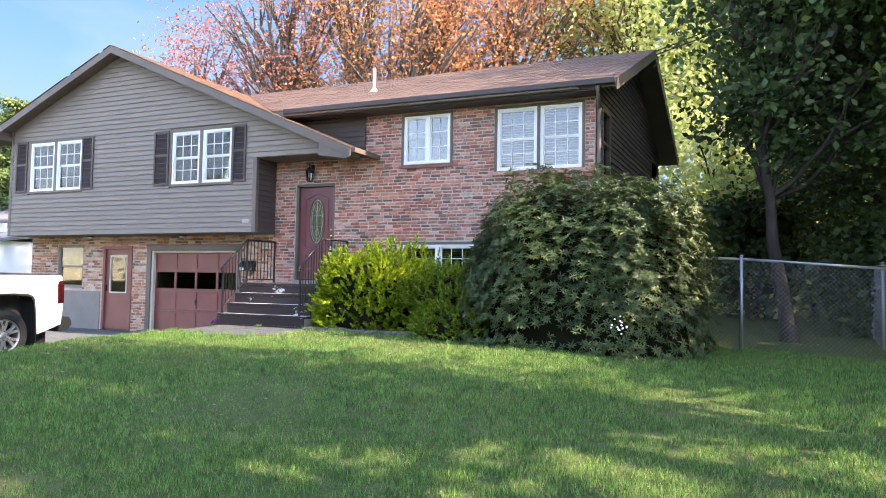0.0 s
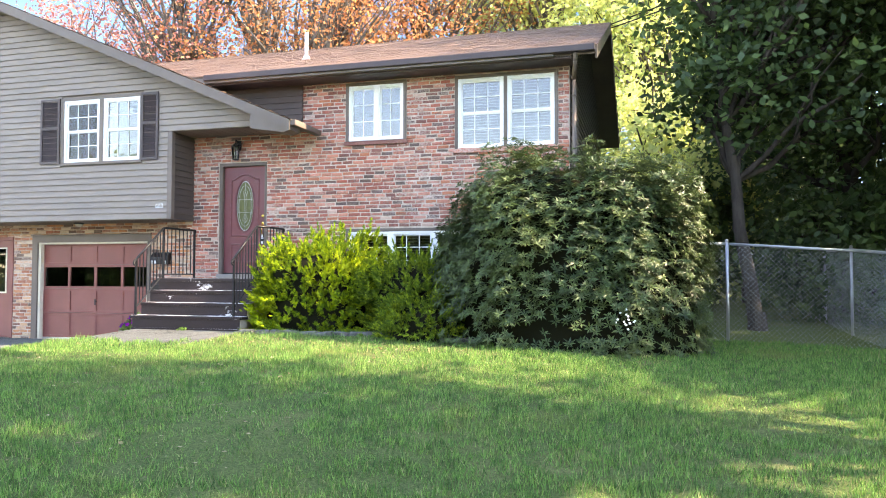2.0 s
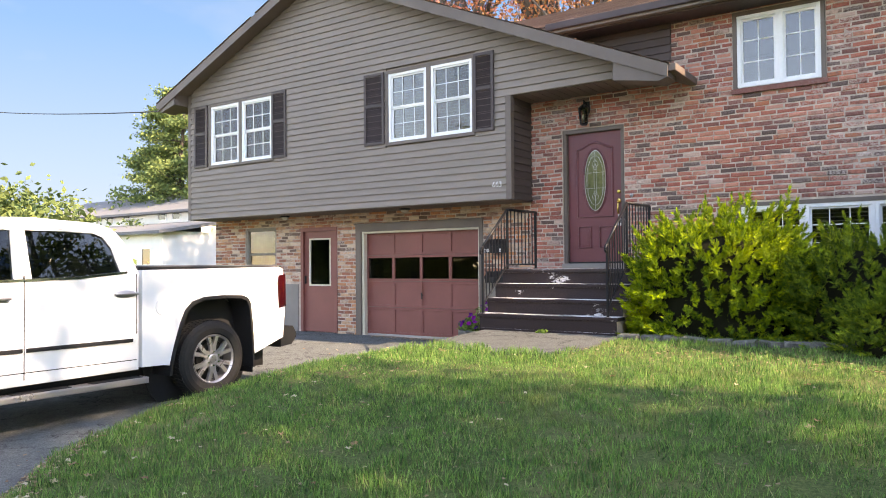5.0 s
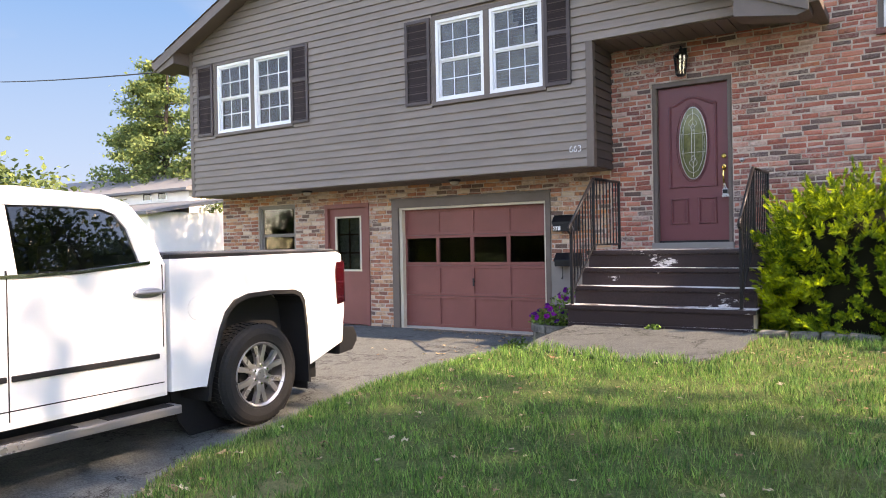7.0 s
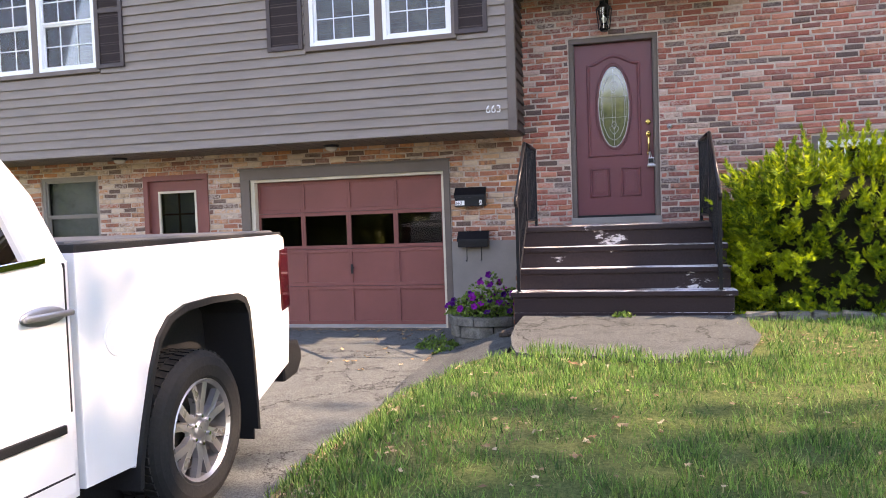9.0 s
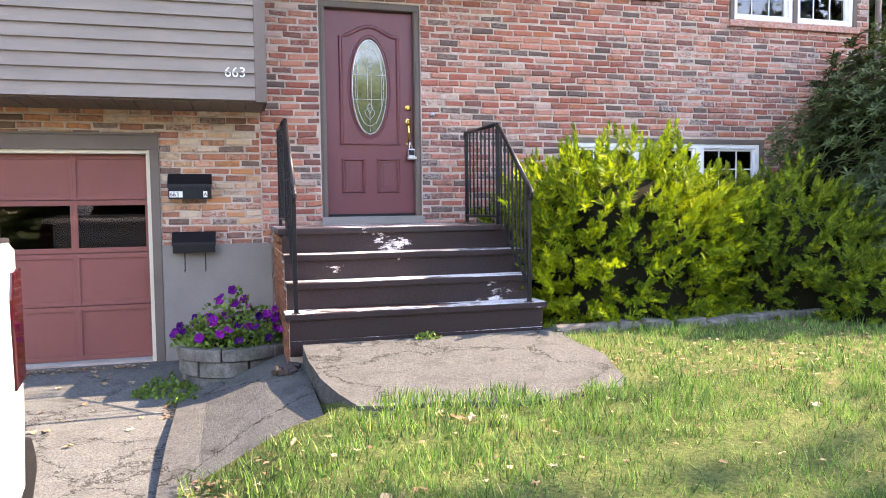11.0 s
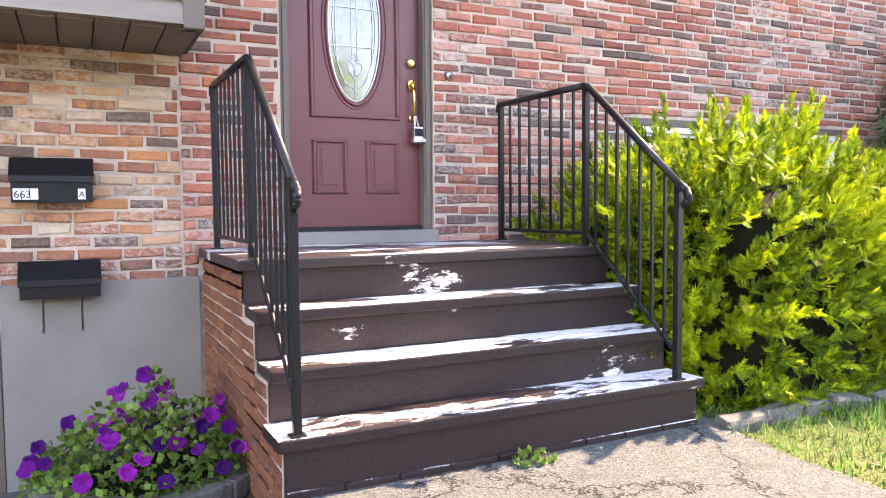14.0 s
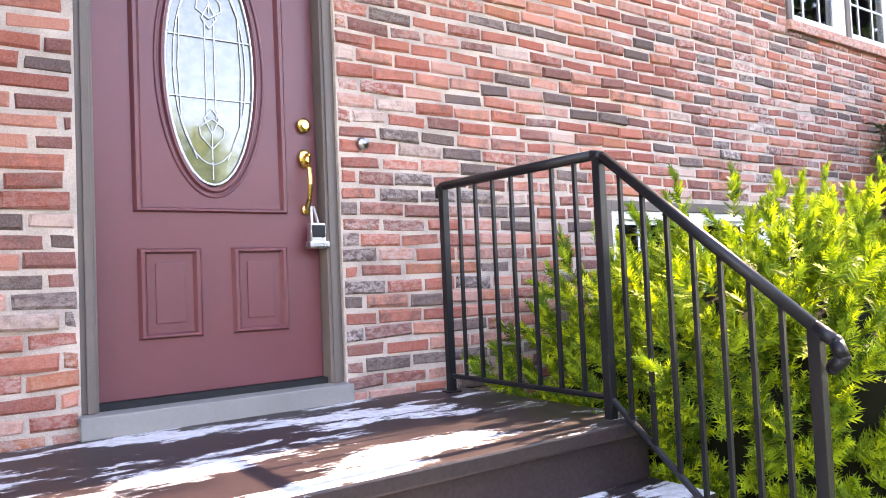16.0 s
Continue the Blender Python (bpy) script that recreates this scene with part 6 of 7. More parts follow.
    local(part("door_seam", bm, BLACK_PLASTIC, t, "dark shut line"), t)
    bm = bmesh.new()
    tube(bm, (xs - 0.02, 7.80, 1.20), (xs + 0.0, 7.80, 1.20), 0.092, 0.088, 28)
    local(part("fuel_door", bm, CAR_WHITE, t, "round white fuel door"), t)
    bm = bmesh.new()
    prism(bm, [(7.60, 0.47), (7.60, 0.53), (5.2, 0.53), (5.2, 0.47)], xs - 0.10, xs + 0.06, "x", 0.015)
    local(part("running_board", bm, ALLOY, t, "silver running board"), t)
    bm = bmesh.new()
    for y in (5.9, 6.6, 7.3):
        box(bm, xs - 0.075, xs + 0.035, y - 0.25, y + 0.25, 0.529, 0.537, 0.003)
    local(part("step_pad", bm, BLACK_PLASTIC, t), t)
    bm = bmesh.new()
    box(bm, xo + 0.3, xs - 0.3, 3.9, 9.35, 0.42, 0.62)
    tube(bm, (xo + 0.2, rear, wz), (xs - 0.2, rear, wz), 0.08)
    local(part("chassis", bm, BLACK_PLASTIC, t, "dark underbody"), t)
    for c in (rear, front_y):
        bm = bmesh.new()
        box(bm, xs - 0.28, xs - 0.02, c + 0.52, c + 0.535, 0.40, 0.72, 0.004)
        local(part("mud_flap", bm, BLACK_PLASTIC, t), t)
        for s, xw in ((1, xs + 0.0), (-1, xo + 0.0)):
            wheel(t, xw, c, wz, s)


def lathe(bm, prof, m, n=40):
    """Turns a profile of (radius, depth) round the local x axis at the pose m."""
    rows = []
    for i in range(n):
        a = 2 * math.pi * i / n
        rows.append([bm.verts.new(m @ Vector((d, r * math.cos(a), r * math.sin(a)))) for r, d in prof])
    for i in range(n):
        for k in range(len(prof) - 1):
            bm.faces.new((rows[i][k], rows[i][k + 1], rows[(i + 1) % n][k + 1], rows[(i + 1) % n][k]))


def wheel(t, x, y, z, s):
    m = Matrix.Translation((x, y, z)) @ Matrix.Diagonal((s, 1, 1, 1))
    R = 0.405
    bm = bmesh.new()
    lathe(bm, [(0.255, -0.03), (0.275, -0.008), (0.33, 0.0), (0.372, -0.012), (0.392, -0.03), (R, -0.05), (R, -0.24), (0.385, -0.262), (0.33, -0.275), (0.26, -0.26)], m, 48)
    w = thing("wheel", (x, y, z))
    w.parent = t
    w.matrix_parent_inverse = t.matrix_basis.inverted()
    local(finish("tyre", bm, RUBBER), w)
    bm = bmesh.new()
    for k in range(56):
        a = 2 * math.pi * k / 56
        for d0, d1, tw in ((-0.048, -0.11, 0.03), (-0.12, -0.175, -0.02), (-0.182, -0.24, 0.03)):
            mm = m @ Matrix.Rotation(a + (0.05 if d0 == -0.12 else 0), 4, 'X')
            c = [mm @ Vector((d, (R + h) * math.sin(w), (R + h) * math.cos(w))) for h in (-0.004, 0.007) for d, w in ((d0, 0.0), (d1, tw), (d1, tw + 0.075), (d0, 0.075))]
            v = [bm.verts.new(p) for p in c]
            bm.faces.new(v[4:8])
            for i in range(4):
                bm.faces.new((v[i], v[(i + 1) % 4], v[4 + (i + 1) % 4], v[4 + i]))
    tagged(local(finish("tread", bm, RUBBER), w), "blocky tyre tread", "", "", "stuff")
    bm = bmesh.new()
    lathe(bm, [(0.258, -0.20), (0.245, -0.06), (0.262, -0.02), (0.256, -0.012), (0.238, -0.03), (0.232, -0.19)], m, 48)
    for k in range(6):
        a0 = 2 * math.pi * k / 6
        for sp in (-1, 1):
            mm = m @ Matrix.Rotation(a0, 4, 'X')
            y0, y1 = sp * 0.014, sp * 0.056
            pts = [(0.045, y0 - 0.022), (0.045, y0 + 0.022), (0.135, sp * 0.018 + 0.022), (0.247, y1 + 0.022), (0.247, y1 - 0.022), (0.135, sp * 0.018 - 0.022)]
            f0 = [bm.verts.new(mm @ Vector((-0.028 - 0.012 * (r < 0.1), q, r))) for r, q in pts]
            f1 = [bm.verts.new(mm @ Vector((-0.062, q * 1.05, r))) for r, q in pts]
            bm.faces.new(f0)
            for i in range(6):
                bm.faces.new((f0[i], f0[(i + 1) % 6], f1[(i + 1) % 6], f1[i]))
    lathe(bm, [(0.0, -0.022), (0.04, -0.024), (0.052, -0.034), (0.092, -0.042), (0.10, -0.06)], m, 30)
    local(finish("rim", bm, ALLOY, None, "silver split-spoke alloy rim"), w)
    for k in range(6):
        bm = bmesh.new()
        a = 2 * math.pi * (k + 0.5) / 6
        p = m @ Vector((-0.040, 0.072 * math.cos(a), 0.072 * math.sin(a)))
        q = m @ Vector((-0.018, 0.072 * math.cos(a), 0.072 * math.sin(a)))
        tube(bm, p, q, 0.012, 0.010, 6)
        local(finish("lug_nut", bm, CHROME), w)
    # black discs behind the spokes, their colour standing in for shade in the gaps
    bm = bmesh.new()
    lathe(bm, [(0.0, -0.10), (0.16, -0.10), (0.165, -0.12)], m, 30)
    local(finish("brake_disc", bm, RUBBER), w)
    bm = bmesh.new()
    lathe(bm, [(0.0, -0.15), (0.232, -0.15)], m, 30)
    local(finish("hub_back", bm, BLACK_PLASTIC), w)


pickup()


# ---- shrubs ----
def lumpy(c, r, d, seed, amp=0.18, freq=1.6):
    """A point on an uneven dome in direction d."""
    n = noise.noise(Vector((d.x * freq + seed, d.y * freq, d.z * freq))) + 0.5 * noise.noise(Vector((d.x * freq * 2.7, d.y * freq * 2.7 + seed, d.z * freq * 2.7)))
    k = 1 + amp * n
    e = lambda v: math.copysign(abs(v) ** 0.72, v)
    return Vector((c[0] + r[0] * e(d.x) * k, c[1] + r[1] * e(d.y) * k, c[2] + r[2] * e(d.z) * k))


def direction(rnd, low=-0.2):
    while True:
        v = Vector((rnd.gauss(0, 1), rnd.gauss(0, 1), rnd.gauss(0, 1))).normalized()
        if v.z > low:
            return v


# a closed shell whose near-black colour stands in for shade between the fronds
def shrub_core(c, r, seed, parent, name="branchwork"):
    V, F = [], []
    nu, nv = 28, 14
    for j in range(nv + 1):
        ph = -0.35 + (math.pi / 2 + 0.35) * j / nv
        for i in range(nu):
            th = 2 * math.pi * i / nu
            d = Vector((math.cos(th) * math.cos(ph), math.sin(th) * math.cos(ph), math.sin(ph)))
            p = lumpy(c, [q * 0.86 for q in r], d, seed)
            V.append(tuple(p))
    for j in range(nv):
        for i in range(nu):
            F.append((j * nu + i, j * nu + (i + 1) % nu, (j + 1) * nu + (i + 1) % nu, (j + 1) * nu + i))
    local(raw(name, V, F, SHADE_AND_SOIL, None, True), parent)


def spray(V, F, inner, way, side, L, rnd):
    """One flat scaly frond: a thin spine with narrow side shoots that point forward."""
    nor = way.cross(side)
    seg = 4
    k0 = len(V)
    for a in range(seg + 1):
        f = a / seg
        V.append(tuple(inner + way * (L * f) - nor * (0.16 * L * f * f)))
    V.append(tuple(inner + side * (0.10 * L)))
    F.append((k0, k0 + seg, k0 + seg + 1))
    for a in range(seg):
        f = (a + 0.3) / seg
        reach = L * 0.42 * (1.0 - 0.70 * f) * rnd.uniform(0.7, 1.25)
        for sg in (-1, 1):
            m = len(V)
            V.append(tuple(inner + way * (L * (f + 0.38)) + side * (sg * reach) - nor * (0.20 * L * f)))
            F.append((k0 + a, k0 + a + 1, m) if sg > 0 else (k0 + a + 1, k0 + a, m))


def arborvitae(c, r, mat, n, seed, label):
    s = thing("arborvitae_shrub", (c[0], c[1], 0.6))
    tagged(s, label, "shrub", "evergreen foundation shrubs")
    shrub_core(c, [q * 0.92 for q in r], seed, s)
    rnd = random.Random(seed)
    V, F = [], []
    mid = Vector(c)
    for i in range(n // 30):
        d = direction(rnd, -0.75)
        if i % 3 == 0 and d.z > 0.2:
            d = Vector((d.x, d.y, -d.z * 0.7)).normalized()
        base = lumpy(c, r, d, seed, 0.20, 2.0)
        base = mid + (base - mid) * (1 + 0.26 * noise.noise(Vector((d.x * 6.5, d.y * 6.5 + seed, d.z * 6.5))))
        root = mid + (base - mid) * rnd.uniform(0.72, 1.0)
        axis = (d * 0.95 + Vector((rnd.uniform(-0.45, 0.45), rnd.uniform(-0.45, 0.45), rnd.uniform(0.0, 0.75)))).normalized()
        across = axis.orthogonal().normalized()
        reach = rnd.uniform(0.10, 0.24)
        for q in range(30):
            f = q / 29
            out = Matrix.Rotation(rnd.uniform(0, 6.28), 3, axis) @ across
            inner = root + axis * (reach * f)
            if inner.z < 0.62:
                continue
            way = (axis * (0.60 + 0.6 * f) + out * (0.80 - 0.45 * f)).normalized()
            side = way.cross(out if f < 0.3 else Vector((rnd.uniform(-1, 1), rnd.uniform(-1, 1), rnd.uniform(-1, 1)))).normalized()
            spray(V, F, inner, way, side, rnd.uniform(0.040, 0.070) * (1.15 - 0.4 * f), rnd)
    local(raw("foliage", V, F, mat, None), s)


arborvitae((-7.05, 12.88, 0.95), (1.12, 0.86, 1.19), LEAF_THUJA, 88000, 3, "bright golden-green arborvitae shrub against the brick wall")
arborvitae((-5.30, 12.80, 0.80), (0.85, 0.85, 1.14), LEAF_THUJA_DARK, 56000, 8, "dull green arborvitae shrub beside the golden one")
arborvitae((-4.95, 11.95, 0.68), (0.62, 0.45, 0.62), LEAF_THUJA_DARK, 18000, 9, "low green arborvitae growth at the lawn edge")


def rhododendron(c, r, n, seed):
    s = thing("rhododendron_bush", (c[0], c[1], 0.5))
    tagged(s, "large dark green rhododendron bush at the house corner", "shrub")
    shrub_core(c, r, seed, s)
    rnd = random.Random(seed)
    V, F = [], []
    for i in range(n):
        d = direction(rnd, -0.6)
        p = lumpy(c, r, d, seed, 0.17, 2.4)
        if p.z < 0.45 or p.y > 13.78 and p.x < -3.0:
            continue
        p = Vector(c) + (p - Vector(c)) * rnd.uniform(0.84, 1.05)
        axis = (d * 0.8 + Vector((rnd.uniform(-0.4, 0.4), rnd.uniform(-0.4, 0.4), rnd.uniform(0.2, 0.9)))).normalized()
        ref = axis.orthogonal().normalized()
        a0 = rnd.uniform(0, 6.28)
        m = rnd.randint(6, 9)
        for k in range(m):
            t = a0 + 2 * math.pi * k / m + rnd.uniform(-0.15, 0.15)
            out = (Matrix.Rotation(t, 3, axis) @ ref).normalized()
            tilt = rnd.uniform(0.05, 0.75)
            q = (out * math.cos(tilt) + axis * math.sin(tilt)).normalized()
            L, w = rnd.uniform(0.075, 0.115), rnd.uniform(0.011, 0.015)
            sd = q.cross(axis).normalized() * w
            dn = axis * (-0.02)
            j = len(V)
            V += [tuple(p), tuple(p + q * L * 0.45 + sd), tuple(p + q * L + dn), tuple(p + q * L * 0.45 - sd), tuple(p + q * L * 0.5 - axis * 0.006)]
            F += [(j, j + 1, j + 4), (j + 1, j + 2, j + 4), (j + 2, j + 3, j + 4), (j + 3, j, j + 4)]
    local(raw("foliage", V, F, LEAF_RHODO, None), s)
    bm = bmesh.new()
    for i in range(15):
        o = Vector((rnd.gauss(0, 0.07), rnd.gauss(0, 0.04), rnd.gauss(0, 0.06)))
        ball(bm, Vector((-2.08, 11.25, 1.0)) + o, 0.017, (1, 1, 0.8), 6, 5)
    local(part("blossom", bm, WHITE, s, "single pale late blossom"), s)


rhododendron((-2.95, 12.62, 0.85), (1.95, 1.30, 2.48), 15500, 21)


# ---- trees ----
def limb(bm, a, b, r0, r1, rnd, bend=0.08, n=4, sides=7):
    """A crooked tapering limb."""
    a, b = Vector(a), Vector(b)
    L = (b - a).length
    pts = [a]
    for i in range(1, n):
        pts.append(a.lerp(b, i / n) + Vector((rnd.uniform(-1, 1), rnd.uniform(-1, 1), rnd.uniform(-0.4, 0.6))) * L * bend)
    pts.append(b)
    for i in range(n):
        k0, k1 = r0 + (r1 - r0) * i / n, r0 + (r1 - r0) * (i + 1) / n
        d = (pts[i + 1] - pts[i]).normalized() * k0 * 0.3
        tube(bm, pts[i] - d, pts[i + 1], k0, k1, sides, False)
    return pts


def leaf_cloud(name, centres, spread, per, size, mat, parent, rs, flat=0.7):
    n = len(centres) * per
    c = np.repeat(np.array(centres, dtype=float), per, axis=0)
    p = c + rs.normal(0, 1, (n, 3)) * np.array(spread)
    d = rs.normal(0, 1, (n, 3))
    d[:, 2] *= flat
    d /= np.linalg.norm(d, axis=1, keepdims=True)
    e = np.cross(d, rs.normal(0, 1, (n, 3)))
    e /= np.linalg.norm(e, axis=1, keepdims=True)
    s = size * rs.uniform(0.6, 1.25, (n, 1))
    v = np.stack([p - d * s, p + e * s * 0.6 - d * s * 0.1, p + d * s, p - e * s * 0.6 - d * s * 0.1], axis=1).reshape(-1, 3)
    me = bpy.data.meshes.new(name)
    me.vertices.add(4 * n)
    me.vertices.foreach_set("co", v.ravel())
    me.loops.add(4 * n)
    me.loops.foreach_set("vertex_index", np.arange(4 * n))
    me.polygons.add(n)
    me.polygons.foreach_set("loop_start", np.arange(0, 4 * n, 4))
    me.update(calc_edges=True)
    me.validate()
    me.materials.append(mat)
    ob = new(name, me)
    local(ob, parent)
    return ob


def tree(at, height, blobs, mat, clumps, per, size, seed, label, trunk=0.2, bark=None, lean=(0, 0), group="", fork=0.3, spread=0.55, limbs=26, z0=None):
    """Trunk, limbs that reach into the crown's clumps, and leaves in clumps round their ends. blobs: centre offsets and radii."""
    rnd, rs = random.Random(seed), np.random.RandomState(seed)
    zb = ground_z(*at) - 0.15 if z0 is None else z0
    t = thing("tree", (at[0], at[1], zb))
    tagged(t, label, "tree", group)
    base = Vector((at[0], at[1], zb))
    bm = bmesh.new()
    top = base + Vector((lean[0], lean[1], height * 0.85))
    pts = limb(bm, base, top, trunk, trunk * 0.18, rnd, 0.025, 8, 10)
    tube(bm, base - Vector((0, 0, 0.1)), base + Vector((0, 0, 0.5)), trunk * 1.5, trunk * 0.98, 12, False)
    centres = []
    vol = [b[3] * b[4] * b[5] for b in blobs]
    for i in range(clumps):
        b = rnd.choices(blobs, vol)[0]
        d = Vector((rnd.gauss(0, 1), rnd.gauss(0, 1), rnd.gauss(0, 1))).normalized() * rnd.random() ** 0.42
        centres.append(base + Vector((b[0] + d.x * b[3], b[1] + d.y * b[4], b[2] + d.z * b[5])))
    local(part("trunk", bm, bark or BARK, t, "", True), t)
    bm = bmesh.new()
    ends = rnd.sample(centres, min(limbs, len(centres)))
    for e in ends:
        k = fork + (1 - fork) * 0.75 * min(1, max(0.05, (e.z - base.z - height * 0.15) / height))
        o = pts[min(7, max(1, int(k * 8)))]
        if o.z > e.z:
            o = pts[2]
        q = limb(bm, o, e, trunk * 0.42, 0.025, rnd, 0.07, 4, 6)
        near = sorted(centres, key=lambda c: (c - e).length)[1:4]
        for c in near:
            limb(bm, q[2], c, 0.03 + trunk * 0.06, 0.01, rnd, 0.08, 3, 5)
    local(part("branchwork", bm, bark or BARK, t, "", True), t)
    leaf_cloud("crown", [tuple(c) for c in centres], (spread, spread, spread * 0.65), per, size, mat, t, rs)
    return t


def pine(at, height, radius, seed, z0):
    rnd, rs = random.Random(seed), np.random.RandomState(seed)
    t = thing("pine_tree", (at[0], at[1], z0))
    tagged(t, "tall green white pine behind the neighbouring house", "tree", "pines beyond the driveway")
    base = Vector((at[0], at[1], z0))
    bm = bmesh.new()
    limb(bm, base, base + Vector((0.3, 0, height)), 0.34, 0.05, rnd, 0.012, 6, 10)
    local(part("trunk", bm, BARK_DARK, t, "", True), t)
    bm = bmesh.new()
    cs = []
    z = height * 0.22
    while z < height:
        k = z / height
        rr = radius * (1.1 - k) * (0.75 + 0.5 * rnd.random()) + 0.4
        for i in range(rnd.randint(4, 6)):
            a = rnd.uniform(0, 6.28)
            l = rr * rnd.uniform(0.6, 1.15)
            e = base + Vector((math.cos(a) * l, math.sin(a) * l, z + l * rnd.uniform(0.0, 0.3)))
            limb(bm, base + Vector((0, 0, z)), e, 0.05, 0.012, rnd, 0.05, 3, 5)
            for f in (0.45, 0.65, 0.85, 1.0):
                cs.append((base + Vector((0, 0, z))).lerp(e, f) + Vector((rnd.uniform(-0.3, 0.3), rnd.uniform(-0.3, 0.3), 0.1)))
        z += rnd.uniform(0.55, 0.95)
    tagged(local(part("branchwork", bm, BARK_DARK, t, "", True), t), "dark whorled branches", "", "", "stuff")
    leaf_cloud("crown", [tuple(c) for c in cs], (0.42, 0.42, 0.16), 46, 0.13, LEAF_PINE, t, rs, 0.8)


back = "autumn trees behind the house"
tree((-22.7, 30), 19, [(0, 0, 12.5, 6.0, 4.5, 5.5), (2, 0, 16, 4, 3, 3)], LEAF_PINK, 170, 44, 0.09, 31, "thin pink-orange maple in autumn leaf behind the house", 0.30, BARK, (0.8, 0), back, 0.32, 0.75, 44)
tree((-18.6, 31), 20, [(0, 0, 13, 5.5, 4.5, 5.5), (-1, 0, 17, 4, 3, 3.5)], LEAF_ORANGE, 170, 40, 0.09, 32, "orange maple with bare limbs showing behind the house", 0.28, BARK, (0.5, 0), back, 0.32, 0.75, 46)
tree((-17.0, 30), 18, [(1.5, 0, 12, 5.5, 4, 5), (4.5, 0, 13, 4, 3.5, 4)], LEAF_ORANGE, 180, 56, 0.09, 33, "orange maple leaning over the shingle roof", 0.30, BARK, (2.5, 0), back, 0.30, 0.7, 46)
tree((-11.5, 33), 18, [(0, 0, 11.5, 5.5, 4.5, 5.5), (1.5, 0, 15, 3.5, 3, 3)], LEAF_ORANGE, 180, 84, 0.095, 34, "dense orange maple behind the roof ridge", 0.32, BARK, (0, 0), back, 0.3, 0.75, 36)
tree((-27.2, 29.5), 16, [(0, 0, 9.5, 4.2, 4, 6.2)], LEAF_PINK, 130, 66, 0.095, 35, "pinkish red maple behind the gable", 0.26, BARK, (-0.4, 0), back, 0.3, 0.75, 30)
for i, (x, y, h) in enumerate(((-24.0, 36, 12), (-19.5, 37, 12.5), (-15.0, 38, 13), (-29.5, 38, 9))):
    tree((x, y), h, [(0, 0, h * 0.6, 3.4, 3, h * 0.38)], LEAF_GOLD, 110, 190, 0.14, 40 + i, "golden brown tree low behind the house", 0.2, BARK, (0, 0), back, 0.25, 0.8, 20)
right = "yellow-green trees past the gable end"
tree((-6.5, 36), 21, [(0, 0, 13, 5.0, 4.5, 7), (2, 0, 17, 4, 3.5, 4)], LEAF_YELLOW, 150, 150, 0.13, 51, "tall yellow-green tree behind the house", 0.30, BARK, (0, 0), right, 0.3, 0.85, 40)
tree((-1.8, 32), 17, [(0, 0, 9.0, 4.0, 4.0, 6.5), (1.0, 1, 13, 3.5, 3.5, 4)], LEAF_YELLOW, 140, 140, 0.12, 52, "yellow-green tree with pale forked trunks", 0.24, BARK, (0.8, 0), right, 0.25, 0.8, 40)
tree((1.5, 40), 18, [(0, 0, 9.5, 5.5, 4.5, 8)], LEAF_MID, 150, 140, 0.14, 53, "yellow-green tree in the wood's depth", 0.26, BARK, (0, 0), right, 0.3, 0.9, 24)
wood = "dark trees at the fenced side yard"
tree((0.15, 16.9), 9.5, [(0.9, 0.8, 6.2, 1.9, 2.0, 2.6), (1.4, 0.5, 8.0, 2.0, 2.2, 2.2), (-0.7, 0.3, 5.0, 1.0, 1.4, 1.7), (-1.0, 0.5, 7.2, 1.2, 1.6, 2.0), (-0.7, 0.5, 9.0, 1.5, 1.5, 1.5)], LEAF_GREEN, 230, 64, 0.10, 61, "slender dark tree beside the chain-link fence", 0.15, BARK_DARK, (-0.9, 0.4), wood, 0.3, 0.45, 30)
tree((5.2, 16.0), 15, [(0.0, 0.4, 8.0, 4.2, 3.5, 3.4), (-3.4, -1.0, 7.9, 2.4, 2.4, 2.4), (1.5, -1.6, 5.4, 3.5, 2.2, 2.2), (-1.0, 1, 9.0, 3.6, 3.0, 2.2)], LEAF_GREEN, 270, 72, 0.105, 62, "big dark green maple overhanging the lawn", 0.34, BARK_DARK, (-0.5, 0), wood, 0.25, 0.55, 50)
tree((3.0, 22.0), 14, [(0, 0, 7.5, 3.8, 3.2, 5.2)], LEAF_GREEN, 260, 160, 0.10, 63, "dark green tree in the side yard", 0.24, BARK_DARK, (0, 0), wood, 0.25, 0.6, 30)
tree((9.5, 20.5), 14, [(0, 0, 7.0, 4.2, 3.6, 5.5)], LEAF_GREEN, 260, 100, 0.13, 64, "dark green tree in the side yard", 0.26, BARK_DARK, (0, 0), wood, 0.25, 0.6, 30)
tree((10.5, 12.0), 10, [(0, 0, 5.6, 4.0, 4.0, 3.2)], LEAF_GREEN, 260, 100, 0.13, 65, "dark green maple at the lot line", 0.28, BARK_DARK, (0, 0), wood, 0.25, 0.6, 30)
